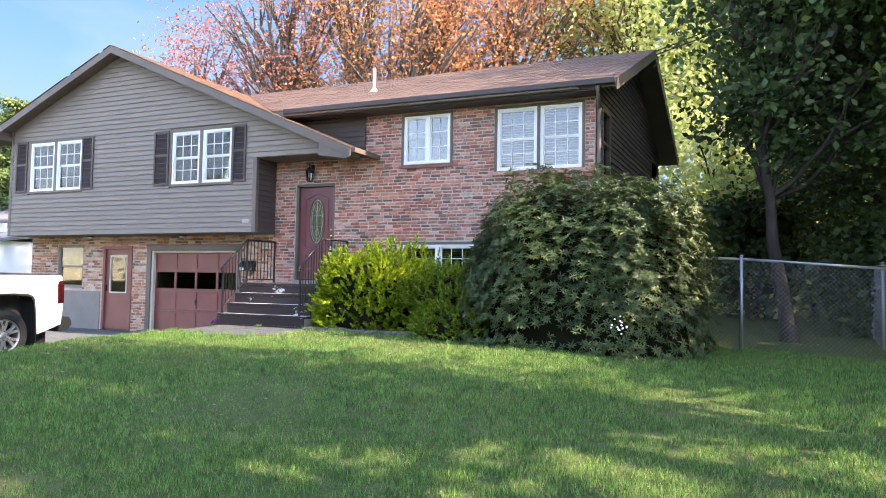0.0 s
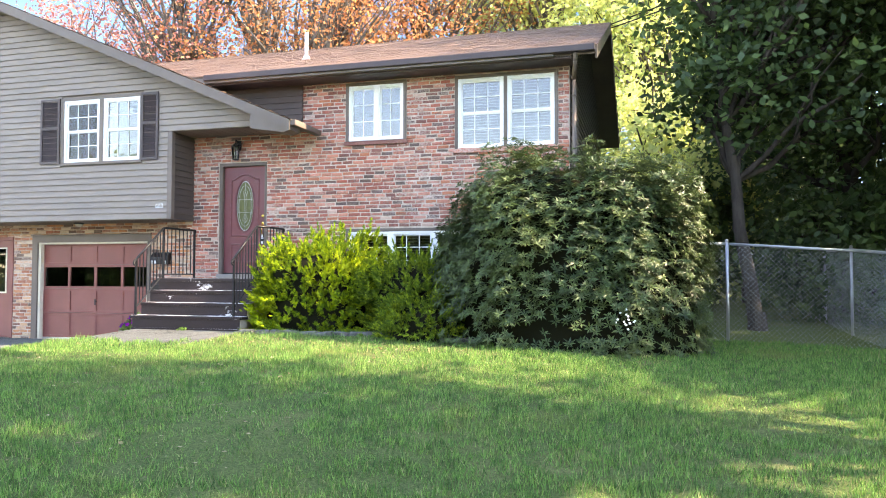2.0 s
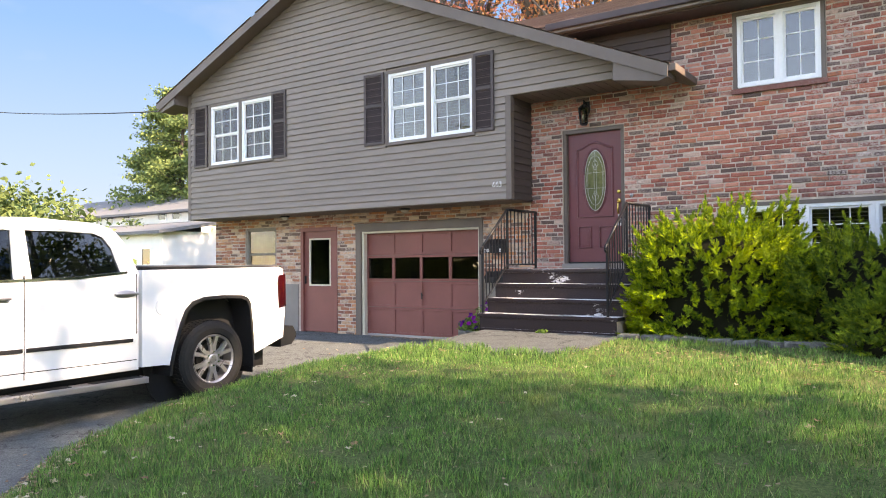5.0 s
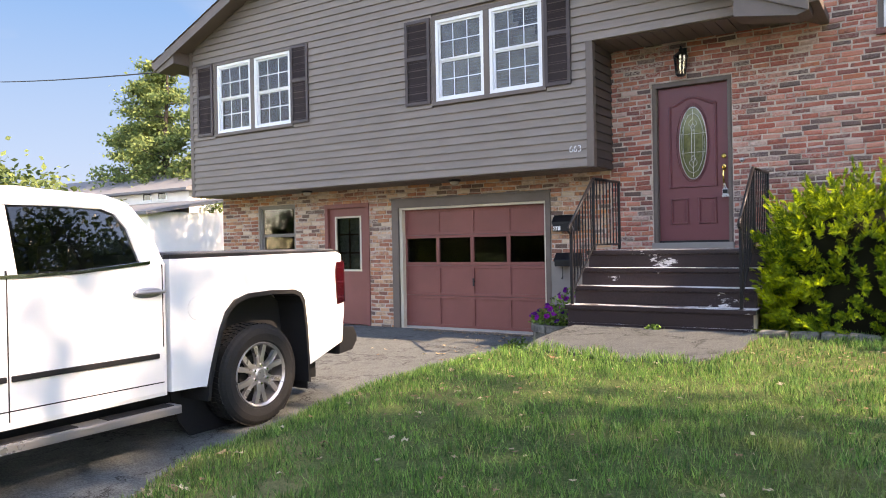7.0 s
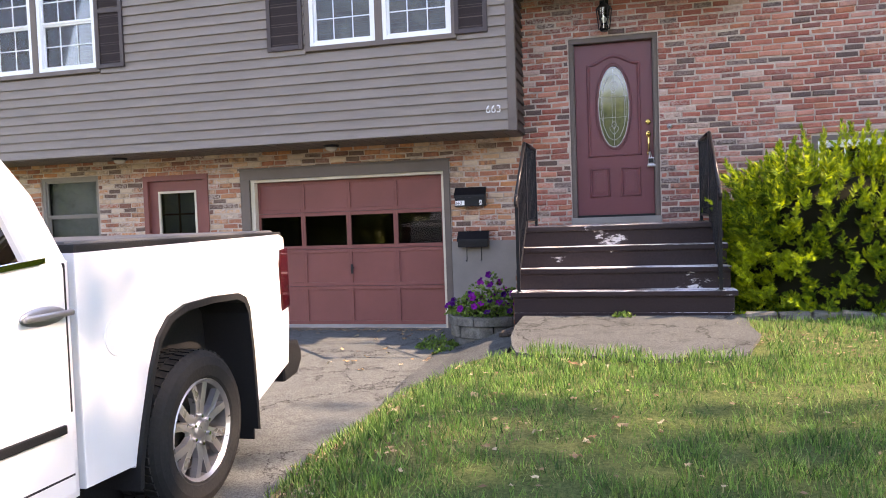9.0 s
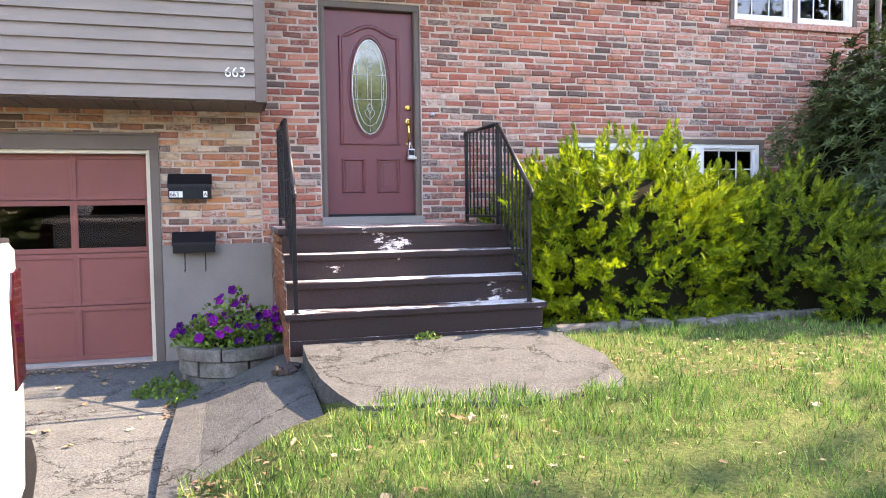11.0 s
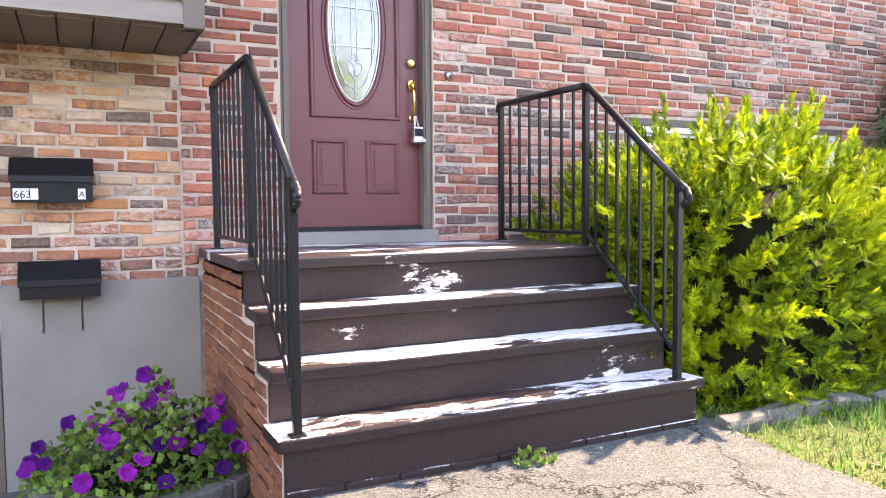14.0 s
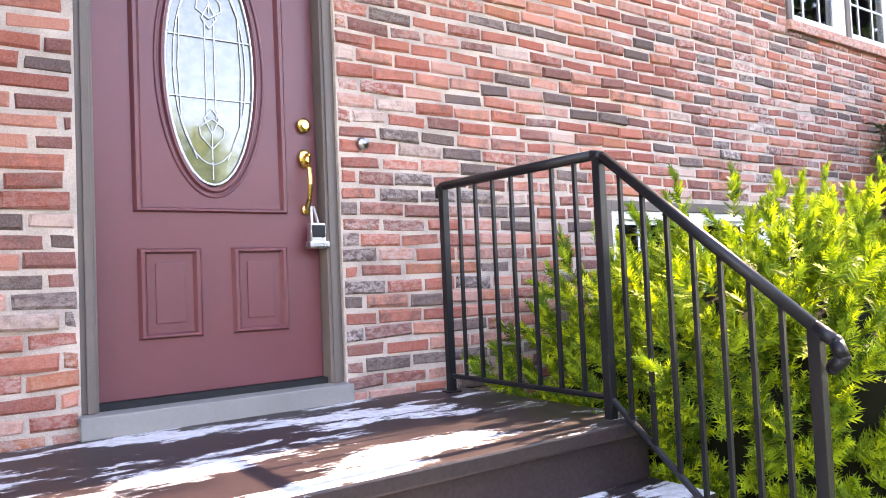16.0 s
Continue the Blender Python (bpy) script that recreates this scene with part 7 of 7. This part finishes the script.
for i, (x, y, h, m) in enumerate(((-1.3, 25.5, 8.0, LEAF_YELLOW), (-0.8, 24.0, 4.0, LEAF_GREEN), (-2.0, 29.0, 4.5, LEAF_YELLOW), (0.5, 31.0, 5.0, LEAF_GREEN), (2.2, 20.0, 3.2, LEAF_GREEN), (5.2, 21.0, 3.4, LEAF_YELLOW), (1.0, 26.0, 6.5, LEAF_GREEN), (6.5, 25.5, 7, LEAF_GREEN), (9.5, 27, 8, LEAF_GREEN), (13.5, 22, 8, LEAF_GREEN), (7.8, 18.0, 2.8, LEAF_YELLOW), (13, 30, 10, LEAF_GREEN), (4, 33, 10, LEAF_GREEN), (16, 17, 8, LEAF_GREEN))):
    tree((x, y), h, [(0, 0, h * 0.5, h * 0.36, h * 0.32, h * 0.5)], m, 75 + int(h * 8), 60, 0.12, 70 + i, "leafy understory shrub beyond the fence", 0.08, BARK_DARK, (0, 0), "understory beyond the fence", 0.1, 0.42, 20)
tree((-28.6, 14.9), 3.9, [(0, 0, 2.3, 2.6, 2.0, 1.5)], LEAF_PINE, 120, 80, 0.11, 90, "round green bush beyond the driveway", 0.12, BARK_DARK, (0, 0), "", 0.15, 0.45, 18)
# unseen street trees added on the sun's side, whose crowns shade lawn and truck
shade = "street trees that shade the lawn"
tree((8.2, 5.2), 19, [(0, 0, 10.8, 4.2, 3.2, 5.0), (-2.2, -1.4, 9.0, 2.6, 2.2, 2.6), (1.5, 2.4, 15.0, 3.2, 2.4, 2.8)], LEAF_GREEN, 190, 8, 0.17, 95, "tall unseen maple whose crown shades the lawn", 0.38, BARK_DARK, (0, 0), shade, 0.4, 0.62, 30)
tree((9.0, 7.9), 18, [(0, 0, 11.5, 3.6, 1.6, 4.4), (-3.2, 0.0, 8.2, 2.4, 1.9, 2.2)], LEAF_GREEN, 150, 9, 0.17, 99, "tall unseen maple added to shade the lawn", 0.34, BARK_DARK, (0, 0), shade, 0.4, 0.62, 26)
tree((10.5, 1.2), 16, [(0, 0, 9.0, 4.2, 2.8, 4.6)], LEAF_GREEN, 120, 14, 0.18, 96, "tall unseen street tree added for shade", 0.34, BARK_DARK, (0, 0), shade, 0.4, 0.7, 24)
tree((11.5, 6.6), 20, [(-1.0, 0, 16.3, 3.4, 3.8, 2.3)], LEAF_GREEN, 120, 13, 0.17, 94, "very tall unseen maple added to shade the truck", 0.36, BARK_DARK, (0, 0), shade, 0.5, 0.6, 24)
# unseen trees added to block sky, so that faces towards +x darken
for i, (x, y, h) in enumerate(((19.5, 3.0, 14), (21, 8.5, 15), (19.0, 14.5, 15), (23, 20, 16))):
    tree((x, y), h, [(0, 0, h * 0.5, 3.6, 3.4, h * 0.45)], LEAF_GREEN, 110, 46, 0.24, 180 + i, "unseen dark green tree added to block sky from the right", 0.26, BARK_DARK, (0, 0), "wood past the side yard", 0.2, 0.9, 14)
for i, (x, y, h) in enumerate(((-36, -17, 10), (-29, -19, 11), (-22, -18, 10), (-15, -19, 9.5), (-9, -18, 8.5))):
    tree((x, y), h, [(0, 0, h * 0.58, 4.0, 3.4, h * 0.4)], LEAF_MID, 120, 44, 0.24, 140 + i, "green tree across the street", 0.26, BARK_DARK, (0, 0), "trees across the street", 0.3, 0.9, 16)
tree((-3.0, -14.0), 9, [(0, 0, 5.5, 4, 4, 3.5)], LEAF_MID, 120, 50, 0.22, 97, "yellow-green street tree across the road", 0.3, BARK, (0, 0), shade, 0.3, 0.9, 26)
tree((9.0, -14.0), 8, [(0, 0, 5.0, 5, 4, 3)], LEAF_MID, 120, 50, 0.22, 98, "yellow-green street tree across the road", 0.3, BARK, (0, 0), shade, 0.3, 0.9, 26)
for i in range(13):
    x, y, h = -52 + 6.2 * i, -27 - 3 * (i % 2), 8 + 2 * ((i * 7) % 3)
    tree((x, y), h, [(0, 0, h * 0.46, 4.4, 3.4, h * 0.46)], LEAF_MID if i % 3 else LEAF_GREEN, 130, 40, 0.34, 160 + i, "green tree in the wood beyond the street", 0.26, BARK_DARK, (0, 0), "wood beyond the street", 0.2, 1.0, 12)
for i, (x, y, h) in enumerate(((-49.8, 36.0, 14), (-53.2, 37.0, 13.2), (-57.8, 39.0, 10.5), (-44.5, 36, 12))):
    pine((x, y), h, 4.3, 110 + i, 0.3)


# ---- the neighbouring house ----
nb = thing("neighbour_house", (-48, 33, 0.3))
tagged(nb, "white two-storey house with grey roof beyond the driveway", "house")
bm = bmesh.new()
box(bm, -62, -43.0, 32.5, 40, 0, 5.3)
local(part("wall", bm, NEIGHBOUR, nb), nb)
bm = bmesh.new()
box(bm, -62, -39.8, 27.5, 32.5, 0, 3.6)
local(part("wing", bm, NEIGHBOUR, nb, "white lower wing"), nb)
bm = bmesh.new()
prism(bm, [(31.9, 5.25), (36.2, 6.9), (40.6, 5.25), (40.6, 5.1), (31.9, 5.1)], -62.5, -42.5, "x")
local(part("roof", bm, GREY_ROOF, nb, "grey shingle roof"), nb)
bm = bmesh.new()
prism(bm, [(27.0, 3.6), (32.5, 4.5), (32.5, 4.3), (27.0, 3.42)], -62.5, -39.3, "x")
local(part("roof", bm, GREY_ROOF, nb, "grey lean-to roof"), nb)
for x, y, z in ((-45.5, 32.5, 4.65), (-47.0, 32.5, 4.65), (-51, 32.5, 4.65), (-53, 32.5, 4.65), (-41.2, 27.5, 1.7), (-44.5, 27.5, 1.9), (-50, 27.5, 1.9)):
    w = thing("window", (x, y, z))
    w.parent = nb
    w.matrix_parent_inverse = nb.matrix_basis.inverted()
    h = 0.5 if z > 4 else 1.0
    bm = bmesh.new()
    for a, b, c, d in ((x - 0.45, x - 0.38, z, z + h), (x + 0.38, x + 0.45, z, z + h), (x - 0.38, x + 0.38, z, z + 0.06), (x - 0.38, x + 0.38, z + h - 0.06, z + h)):
        box(bm, a, b, y - 0.05, y + 0.02, c, d)
    local(finish("frame", bm, WHITE), w)
    bm = bmesh.new()
    box(bm, x - 0.38, x + 0.38, y - 0.02, y - 0.01, z + 0.06, z + h - 0.06)
    local(finish("pane", bm, TINTED), w)

# ---- overhead cables ----
def cable(a, b, sag, label):
    a, b = Vector(a), Vector(b)
    bm = bmesh.new()
    n = 14
    P = [a.lerp(b, i / n) - Vector((0, 0, sag * 4 * (i / n) * (1 - i / n))) for i in range(n + 1)]
    for p, q in zip(P[:-1], P[1:]):
        tube(bm, p, q, 0.014, 0.014, 5)
    o = finish("cable", bm, BLACK_PLASTIC)
    tagged(o, label, "cable")


cable((-18.55, 13.1, 5.0), (-45.5, 18.4, 9.7), 0.25, "black service cable to the gable eave")
cable((-2.6, 17.8, 7.0), (14.0, 10.0, 10.2), 0.3, "thin overhead wire above the roof ridge")
cable((-2.6, 17.9, 6.95), (14.0, 9.6, 9.7), 0.3, "thin overhead wire above the roof ridge")
for x, y, h in ((-45.5, 18.4, 10.2), (14.1, 9.9, 10.8)):
    bm = bmesh.new()
    tube(bm, (x, y, -0.3), (x, y, h), 0.15, 0.11, 12)
    box(bm, x - 0.9, x + 0.9, y - 0.05, y + 0.05, h - 0.5, h - 0.38)
    o = finish("utility_pole", bm, BARK_DARK)
    tagged(o, "wooden utility pole with a crossarm", "utility pole")


# ---- chain-link fence ----
def fence():
    f = thing("chain_link_fence", (0.5, 14.3, 0.4))
    tagged(f, "galvanised chain-link fence with a top rail", "fence")
    yf = 14.28
    posts = [(-3.0, yf, 0.55), (-0.63, yf, 0.47), (1.66, yf, 0.31)]
    side = [(1.66, yf, 0.31), (1.75, 16.8, 0.45), (1.85, 19.4, 0.5), (1.95, 22.5, 0.6)]

    def post(p, r, cap):
        bm = bmesh.new()
        tube(bm, (p[0], p[1], p[2] - 0.2), (p[0], p[1], p[2] + 1.66), r, r, 10)
        ball(bm, (p[0], p[1], p[2] + 1.67), r * 1.25, (1, 1, 0.8), 10, 6)
        local(part("post", bm, GALV, f, "", True), f)
    for p in posts[:2] + side:
        post(p, 0.036 if p == posts[2] else 0.026, True)

    def run(line):
        bm = bmesh.new()
        for p, q in zip(line[:-1], line[1:]):
            tube(bm, (p[0], p[1], p[2] + 1.62), (q[0], q[1], q[2] + 1.62), 0.021, 0.021, 8)
        local(part("top_rail", bm, GALV, f, "", True), f)
        V, F = [], []
        d = 0.075
        for p, q in zip(line[:-1], line[1:]):
            a, b = Vector(p), Vector(q)
            L, H = (b - a).length, 1.56
            u = (b - a) / L
            nrm = Vector((-u.y, u.x, 0)).normalized() * 0.0014
            k = -H
            while k < L:
                for s in (0, 1):
                    s0, s1 = max(0, k), min(L, k + H)
                    h0, h1 = s0 - k, s1 - k
                    if s:
                        h0, h1 = H - h0, H - h1
                    A = a + u * s0 + Vector((0, 0, 0.04 + h0))
                    B = a + u * s1 + Vector((0, 0, 0.04 + h1))
                    w = Vector((0, 0, 0.0015))
                    j = len(V)
                    V += [tuple(A - w), tuple(A + w), tuple(B + w), tuple(B - w), tuple(A + nrm), tuple(B + nrm)]
                    F += [(j, j + 3, j + 5, j + 4), (j + 4, j + 5, j + 2, j + 1), (j, j + 1, j + 2, j + 3)]
                k += d
        o = local(raw("mesh", V, F, GALV, None), f)
        tagged(o, "woven wire mesh", "", "", "stuff")
    run(posts)
    run(side)


fence()

# low stone edging beside the shrubs
rnd = random.Random(77)
for i in range(20):
    x = -7.9 + i * 0.27 + rnd.uniform(-0.03, 0.03)
    y = 11.98 + 0.04 * math.sin(i) - (0.25 if x > -5.2 else 0)
    bm = bmesh.new()
    box(bm, -0.13, 0.13, -0.05, 0.05, -0.06, 0.035, 0.02)
    for v in bm.verts:
        v.co += Vector((rnd.uniform(-0.008, 0.008), rnd.uniform(-0.008, 0.008), rnd.uniform(-0.008, 0.008)))
    o = finish("edging_stone", bm, BLOCK)
    o.matrix_world = pose(x, y, ground_z(x, y) + 0.025, rnd.uniform(-6, 6), rnd.uniform(-6, 6), rnd.uniform(-12, 12))
    tagged(o, "rough grey edging stone along the shrub bed", "stone", "edging stones of the bed")


# ---- grass and fallen leaves ----
def inside_walk(x, y):
    return (-9.95 < x < -8.06 + 0.05 * math.sin(y * 9) and y > 10.47 - 0.08 * (x + 9 > 0) + 0.05 * math.sin(x * 11)) or (-10.62 < x < -9.9 and 10.35 < y < 12.1)


def grass():
    rs = np.random.RandomState(5)
    N = 520000
    # spread thicker on the side where the walk passes
    x = rs.uniform(-11.2, 4.0, N)
    y = 3.05 + (14.2 - 3.05) * rs.uniform(0, 1, N) ** 1.12
    V, F, keep = [], [], 0
    h = rs.uniform(0.028, 0.062, N)
    a = rs.uniform(0, 2 * np.pi, N)
    lean_x, lean_y = rs.normal(0, 0.022, N), rs.normal(0, 0.022, N)
    gz = {}
    for i in range(N):
        xi, yi = float(x[i]), float(y[i])
        if xi < edge_x_fast(yi) or inside_walk(xi, yi) or (yi > 12.3 and xi < -1.0):
            continue
        n1 = noise.noise(Vector((xi * 0.7, yi * 0.7, 3)))
        if n1 < -0.28 and (i & 1) or (xi > 0.5 and i & 1):
            continue
        n2 = noise.noise(Vector((xi * 4.5, yi * 4.5, 9)))
        if n2 < -0.22 and i % 3 or (yi > 10.55 - 0.4 * n2 and -8.4 < xi < -3.0 and n1 < 0.25 and i % 5 > 1):
            continue
        far = yi > 10.5 or xi > 0
        key = (int(xi * 12), int(yi * 12))
        if key not in gz:
            gz[key] = ground_z(key[0] / 12, key[1] / 12)
        z = gz[key]
        if -10.0 < xi < -7.9 and 9.95 < yi < 10.6:
            z += 0.06 * (yi - 9.95) / 0.5
        w = 0.0042 if not far else 0.006
        hh = h[i] * (1.1 + 0.5 * n1 + 0.7 * n2)
        c, s = math.cos(a[i]) * w, math.sin(a[i]) * w
        k = len(V)
        V += [(xi - c, yi - s, z - 0.01), (xi + c, yi + s, z - 0.01), (xi + lean_x[i], yi + lean_y[i], z + hh)]
        F.append((k, k + 1, k + 2))
    o = raw("grass", V, F, GRASS)
    tagged(o, "short green lawn grass with thin worn patches", "grass", "", "stuff")


EDGE = [edge_x(q / 20) for q in range(0, 400)]


def edge_x_fast(y):
    return EDGE[int(y * 20)] - 0.05 if y > 3.2 else -6.0


grass()
rnd = random.Random(9)
leaf_meshes = []
for k in range(4):
    bm = bmesh.new()
    mid = bm.verts.new((0, 0, 0.010))
    ring = []
    for j in range(10):
        t = 2 * math.pi * j / 10
        rr = (0.045 if j % 2 == 0 else 0.028) * (1 + 0.25 * rnd.uniform(-1, 1))
        ring.append(bm.verts.new((rr * math.cos(t), rr * 0.7 * math.sin(t), rnd.uniform(0, 0.022))))
    for j in range(10):
        bm.faces.new((mid, ring[j], ring[(j + 1) % 10]))
    me = bpy.data.meshes.new("fallen_leaf")
    bm.to_mesh(me)
    bm.free()
    me.materials.append(DEAD_LEAF)
    leaf_meshes.append(me)
for i in range(250):
    if i < 180:
        y = rnd.uniform(4.2, 11.5)
        x = edge_x(y) + abs(rnd.gauss(0, 1.2)) - 0.15
    elif i < 215:
        x, y = rnd.uniform(-10.7, -5.0), rnd.uniform(6, 11.8)
    else:
        x, y = rnd.uniform(-13.2, -10.2), rnd.uniform(12.9, 13.7) if i % 2 else rnd.uniform(11.5, 12.6)
        if x > -10.9:
            x -= 0.9
    on = drive_z(x, y) + 0.006 if x < edge_x(y) else ground_z(x, y) + 0.022
    if inside_walk(x, y):
        continue
    o = new("fallen_leaf", leaf_meshes[i % 4])
    o.matrix_world = pose(x, y, on, rnd.uniform(-14, 14), rnd.uniform(-14, 14), rnd.uniform(0, 360)) @ Matrix.Scale(rnd.uniform(0.5, 0.95), 4)
    tagged(o, "dry curled autumn leaf on the ground", "leaf", "fallen leaves")

# leaf litter along the lawn's edge
rs = np.random.RandomState(14)
V, F = [], []
for i in range(5600):
    y = float(rs.uniform(3.6, 11.2))
    x = edge_x(y) + float(abs(rs.normal(0, 0.20))) - 0.10
    if i > 3800:
        x, y = float(rs.uniform(-10.6, -4.5)), float(rs.uniform(5.5, 11.8))
    if i > 4700:
        x, y = float(rs.uniform(-8.2, -4.0)), float(rs.uniform(10.5, 11.95))
    if i % 9 == 0:
        x, y = float(rs.uniform(-10.95, -10.05)), float(rs.uniform(11.9, 12.3))
    if i % 11 == 0:
        x, y = float(rs.uniform(-13.4, -11.2)), float(13.75 - abs(rs.normal(0, 0.08)))
    elif inside_walk(x, y) and i % 9:
        continue
    z = (drive_z(x, y) + 0.004 if x < edge_x(y) - 0.02 or y > 11.5 else ground_z(x, y) + 0.012)
    a, s = rs.uniform(0, 6.28), rs.uniform(0.010, 0.026)
    c, d = math.cos(a) * s, math.sin(a) * s
    t = rs.uniform(-0.006, 0.010, 4)
    k = len(V)
    V += [(x - c, y - d, z + abs(t[0])), (x + d * 0.6, y - c * 0.6, z + abs(t[1])), (x + c, y + d, z + abs(t[2])), (x - d * 0.6, y + c * 0.6, z + abs(t[3]))]
    F.append((k, k + 1, k + 2, k + 3))
litter = raw("leaf_litter", V, F, LITTER)
tagged(litter, "brown crumbled leaf litter along the lawn edge", "leaf litter", "", "stuff")
tree((-40.5, 34.0), 3.0, [(0, 0, 1.6, 2.0, 1.6, 1.3)], LEAF_YELLOW, 60, 50, 0.12, 121, "low yellow-green bush by the neighbouring house", 0.08, BARK_DARK, (0, 0), "", 0.1, 0.4, 12)


# ---- weeds at the foot of planter and steps ----
def weed(x, y, z, r, n, seed):
    rnd = random.Random(seed)
    V, F = [], []
    for i in range(n):
        a, q = rnd.uniform(0, 6.28), r * math.sqrt(rnd.random())
        c = Vector((x + q * math.cos(a), y + q * 0.7 * math.sin(a), z + rnd.uniform(0, r * 0.7) * (1 - q / r)))
        d = Vector((rnd.uniform(-1, 1), rnd.uniform(-1, 1), rnd.uniform(0.1, 1.2))).normalized() * rnd.uniform(0.02, 0.048)
        s = d.cross(Vector((rnd.uniform(-1, 1), rnd.uniform(-1, 1), 0.2))).normalized() * 0.013
        k = len(V)
        V += [tuple(c), tuple(c + d * 0.5 + s), tuple(c + d), tuple(c + d * 0.5 - s)]
        F.append((k, k + 1, k + 2, k + 3))
    o = raw("weed", V, F, LEAF_WEED)
    tagged(o, "small green weed growing at the paving edge", "weed", "weeds at the paving edge")


weed(-10.98, 12.62, 0.275, 0.26, 420, 1)
for i in range(7):
    bm = bmesh.new()
    box(bm, -rnd.uniform(0.03, 0.06), 0.05, -0.035, rnd.uniform(0.02, 0.035), -0.022, 0.020, 0.006)
    o = finish("brick_fragment", bm, BARK_DARK)
    fx, fy = -10.10 + rnd.uniform(-0.12, 0.06), 11.97 + rnd.uniform(-0.12, 0.06)
    o.matrix_world = pose(fx, fy, 0.225 + 0.25 * smooth_step(-10.85, -9.9, fx) + 0.08 + 0.018, rnd.uniform(-15, 15), rnd.uniform(-15, 15), rnd.uniform(0, 180))
    tagged(o, "broken brown brick piece beside the planter", "brick", "brick rubble beside the planter")
weed(-10.80, 12.25, 0.275, 0.15, 120, 2)
weed(-9.05, 12.02, 0.685, 0.10, 60, 3)
weed(-10.12, 12.05, 0.40, 0.12, 90, 4)


# ---- cladding and bricks, piece by piece ----
clad_gable()
clad_side()
# the stretches of wall beside the front door that the camera comes closest to
door_zone = lambda x, z: -8.62 < x < -7.2 and 1.55 < z < 2.75
lay_bricks(front, X_G - 0.02, X_R - 0.002, 0.62, 5.06, BR, [DOOR, WIN_C, WIN_D, WIN_E, (-10.2, -7.9, 4.3, 5.2), (-10.09, -8.06, 0, 1.50)], door_zone, BRICK)
lay_bricks(front, X_L, X_G - 0.02, 0.27, 2.585, BR, [WIN_L, SIDE_DOOR, GARAGE, (GARAGE[1], -10.1, 0, 1.37), (-17.9, SIDE_DOOR[0], 0, 1.24)], lambda x, z: x > -11.1, BRICK_TAN)
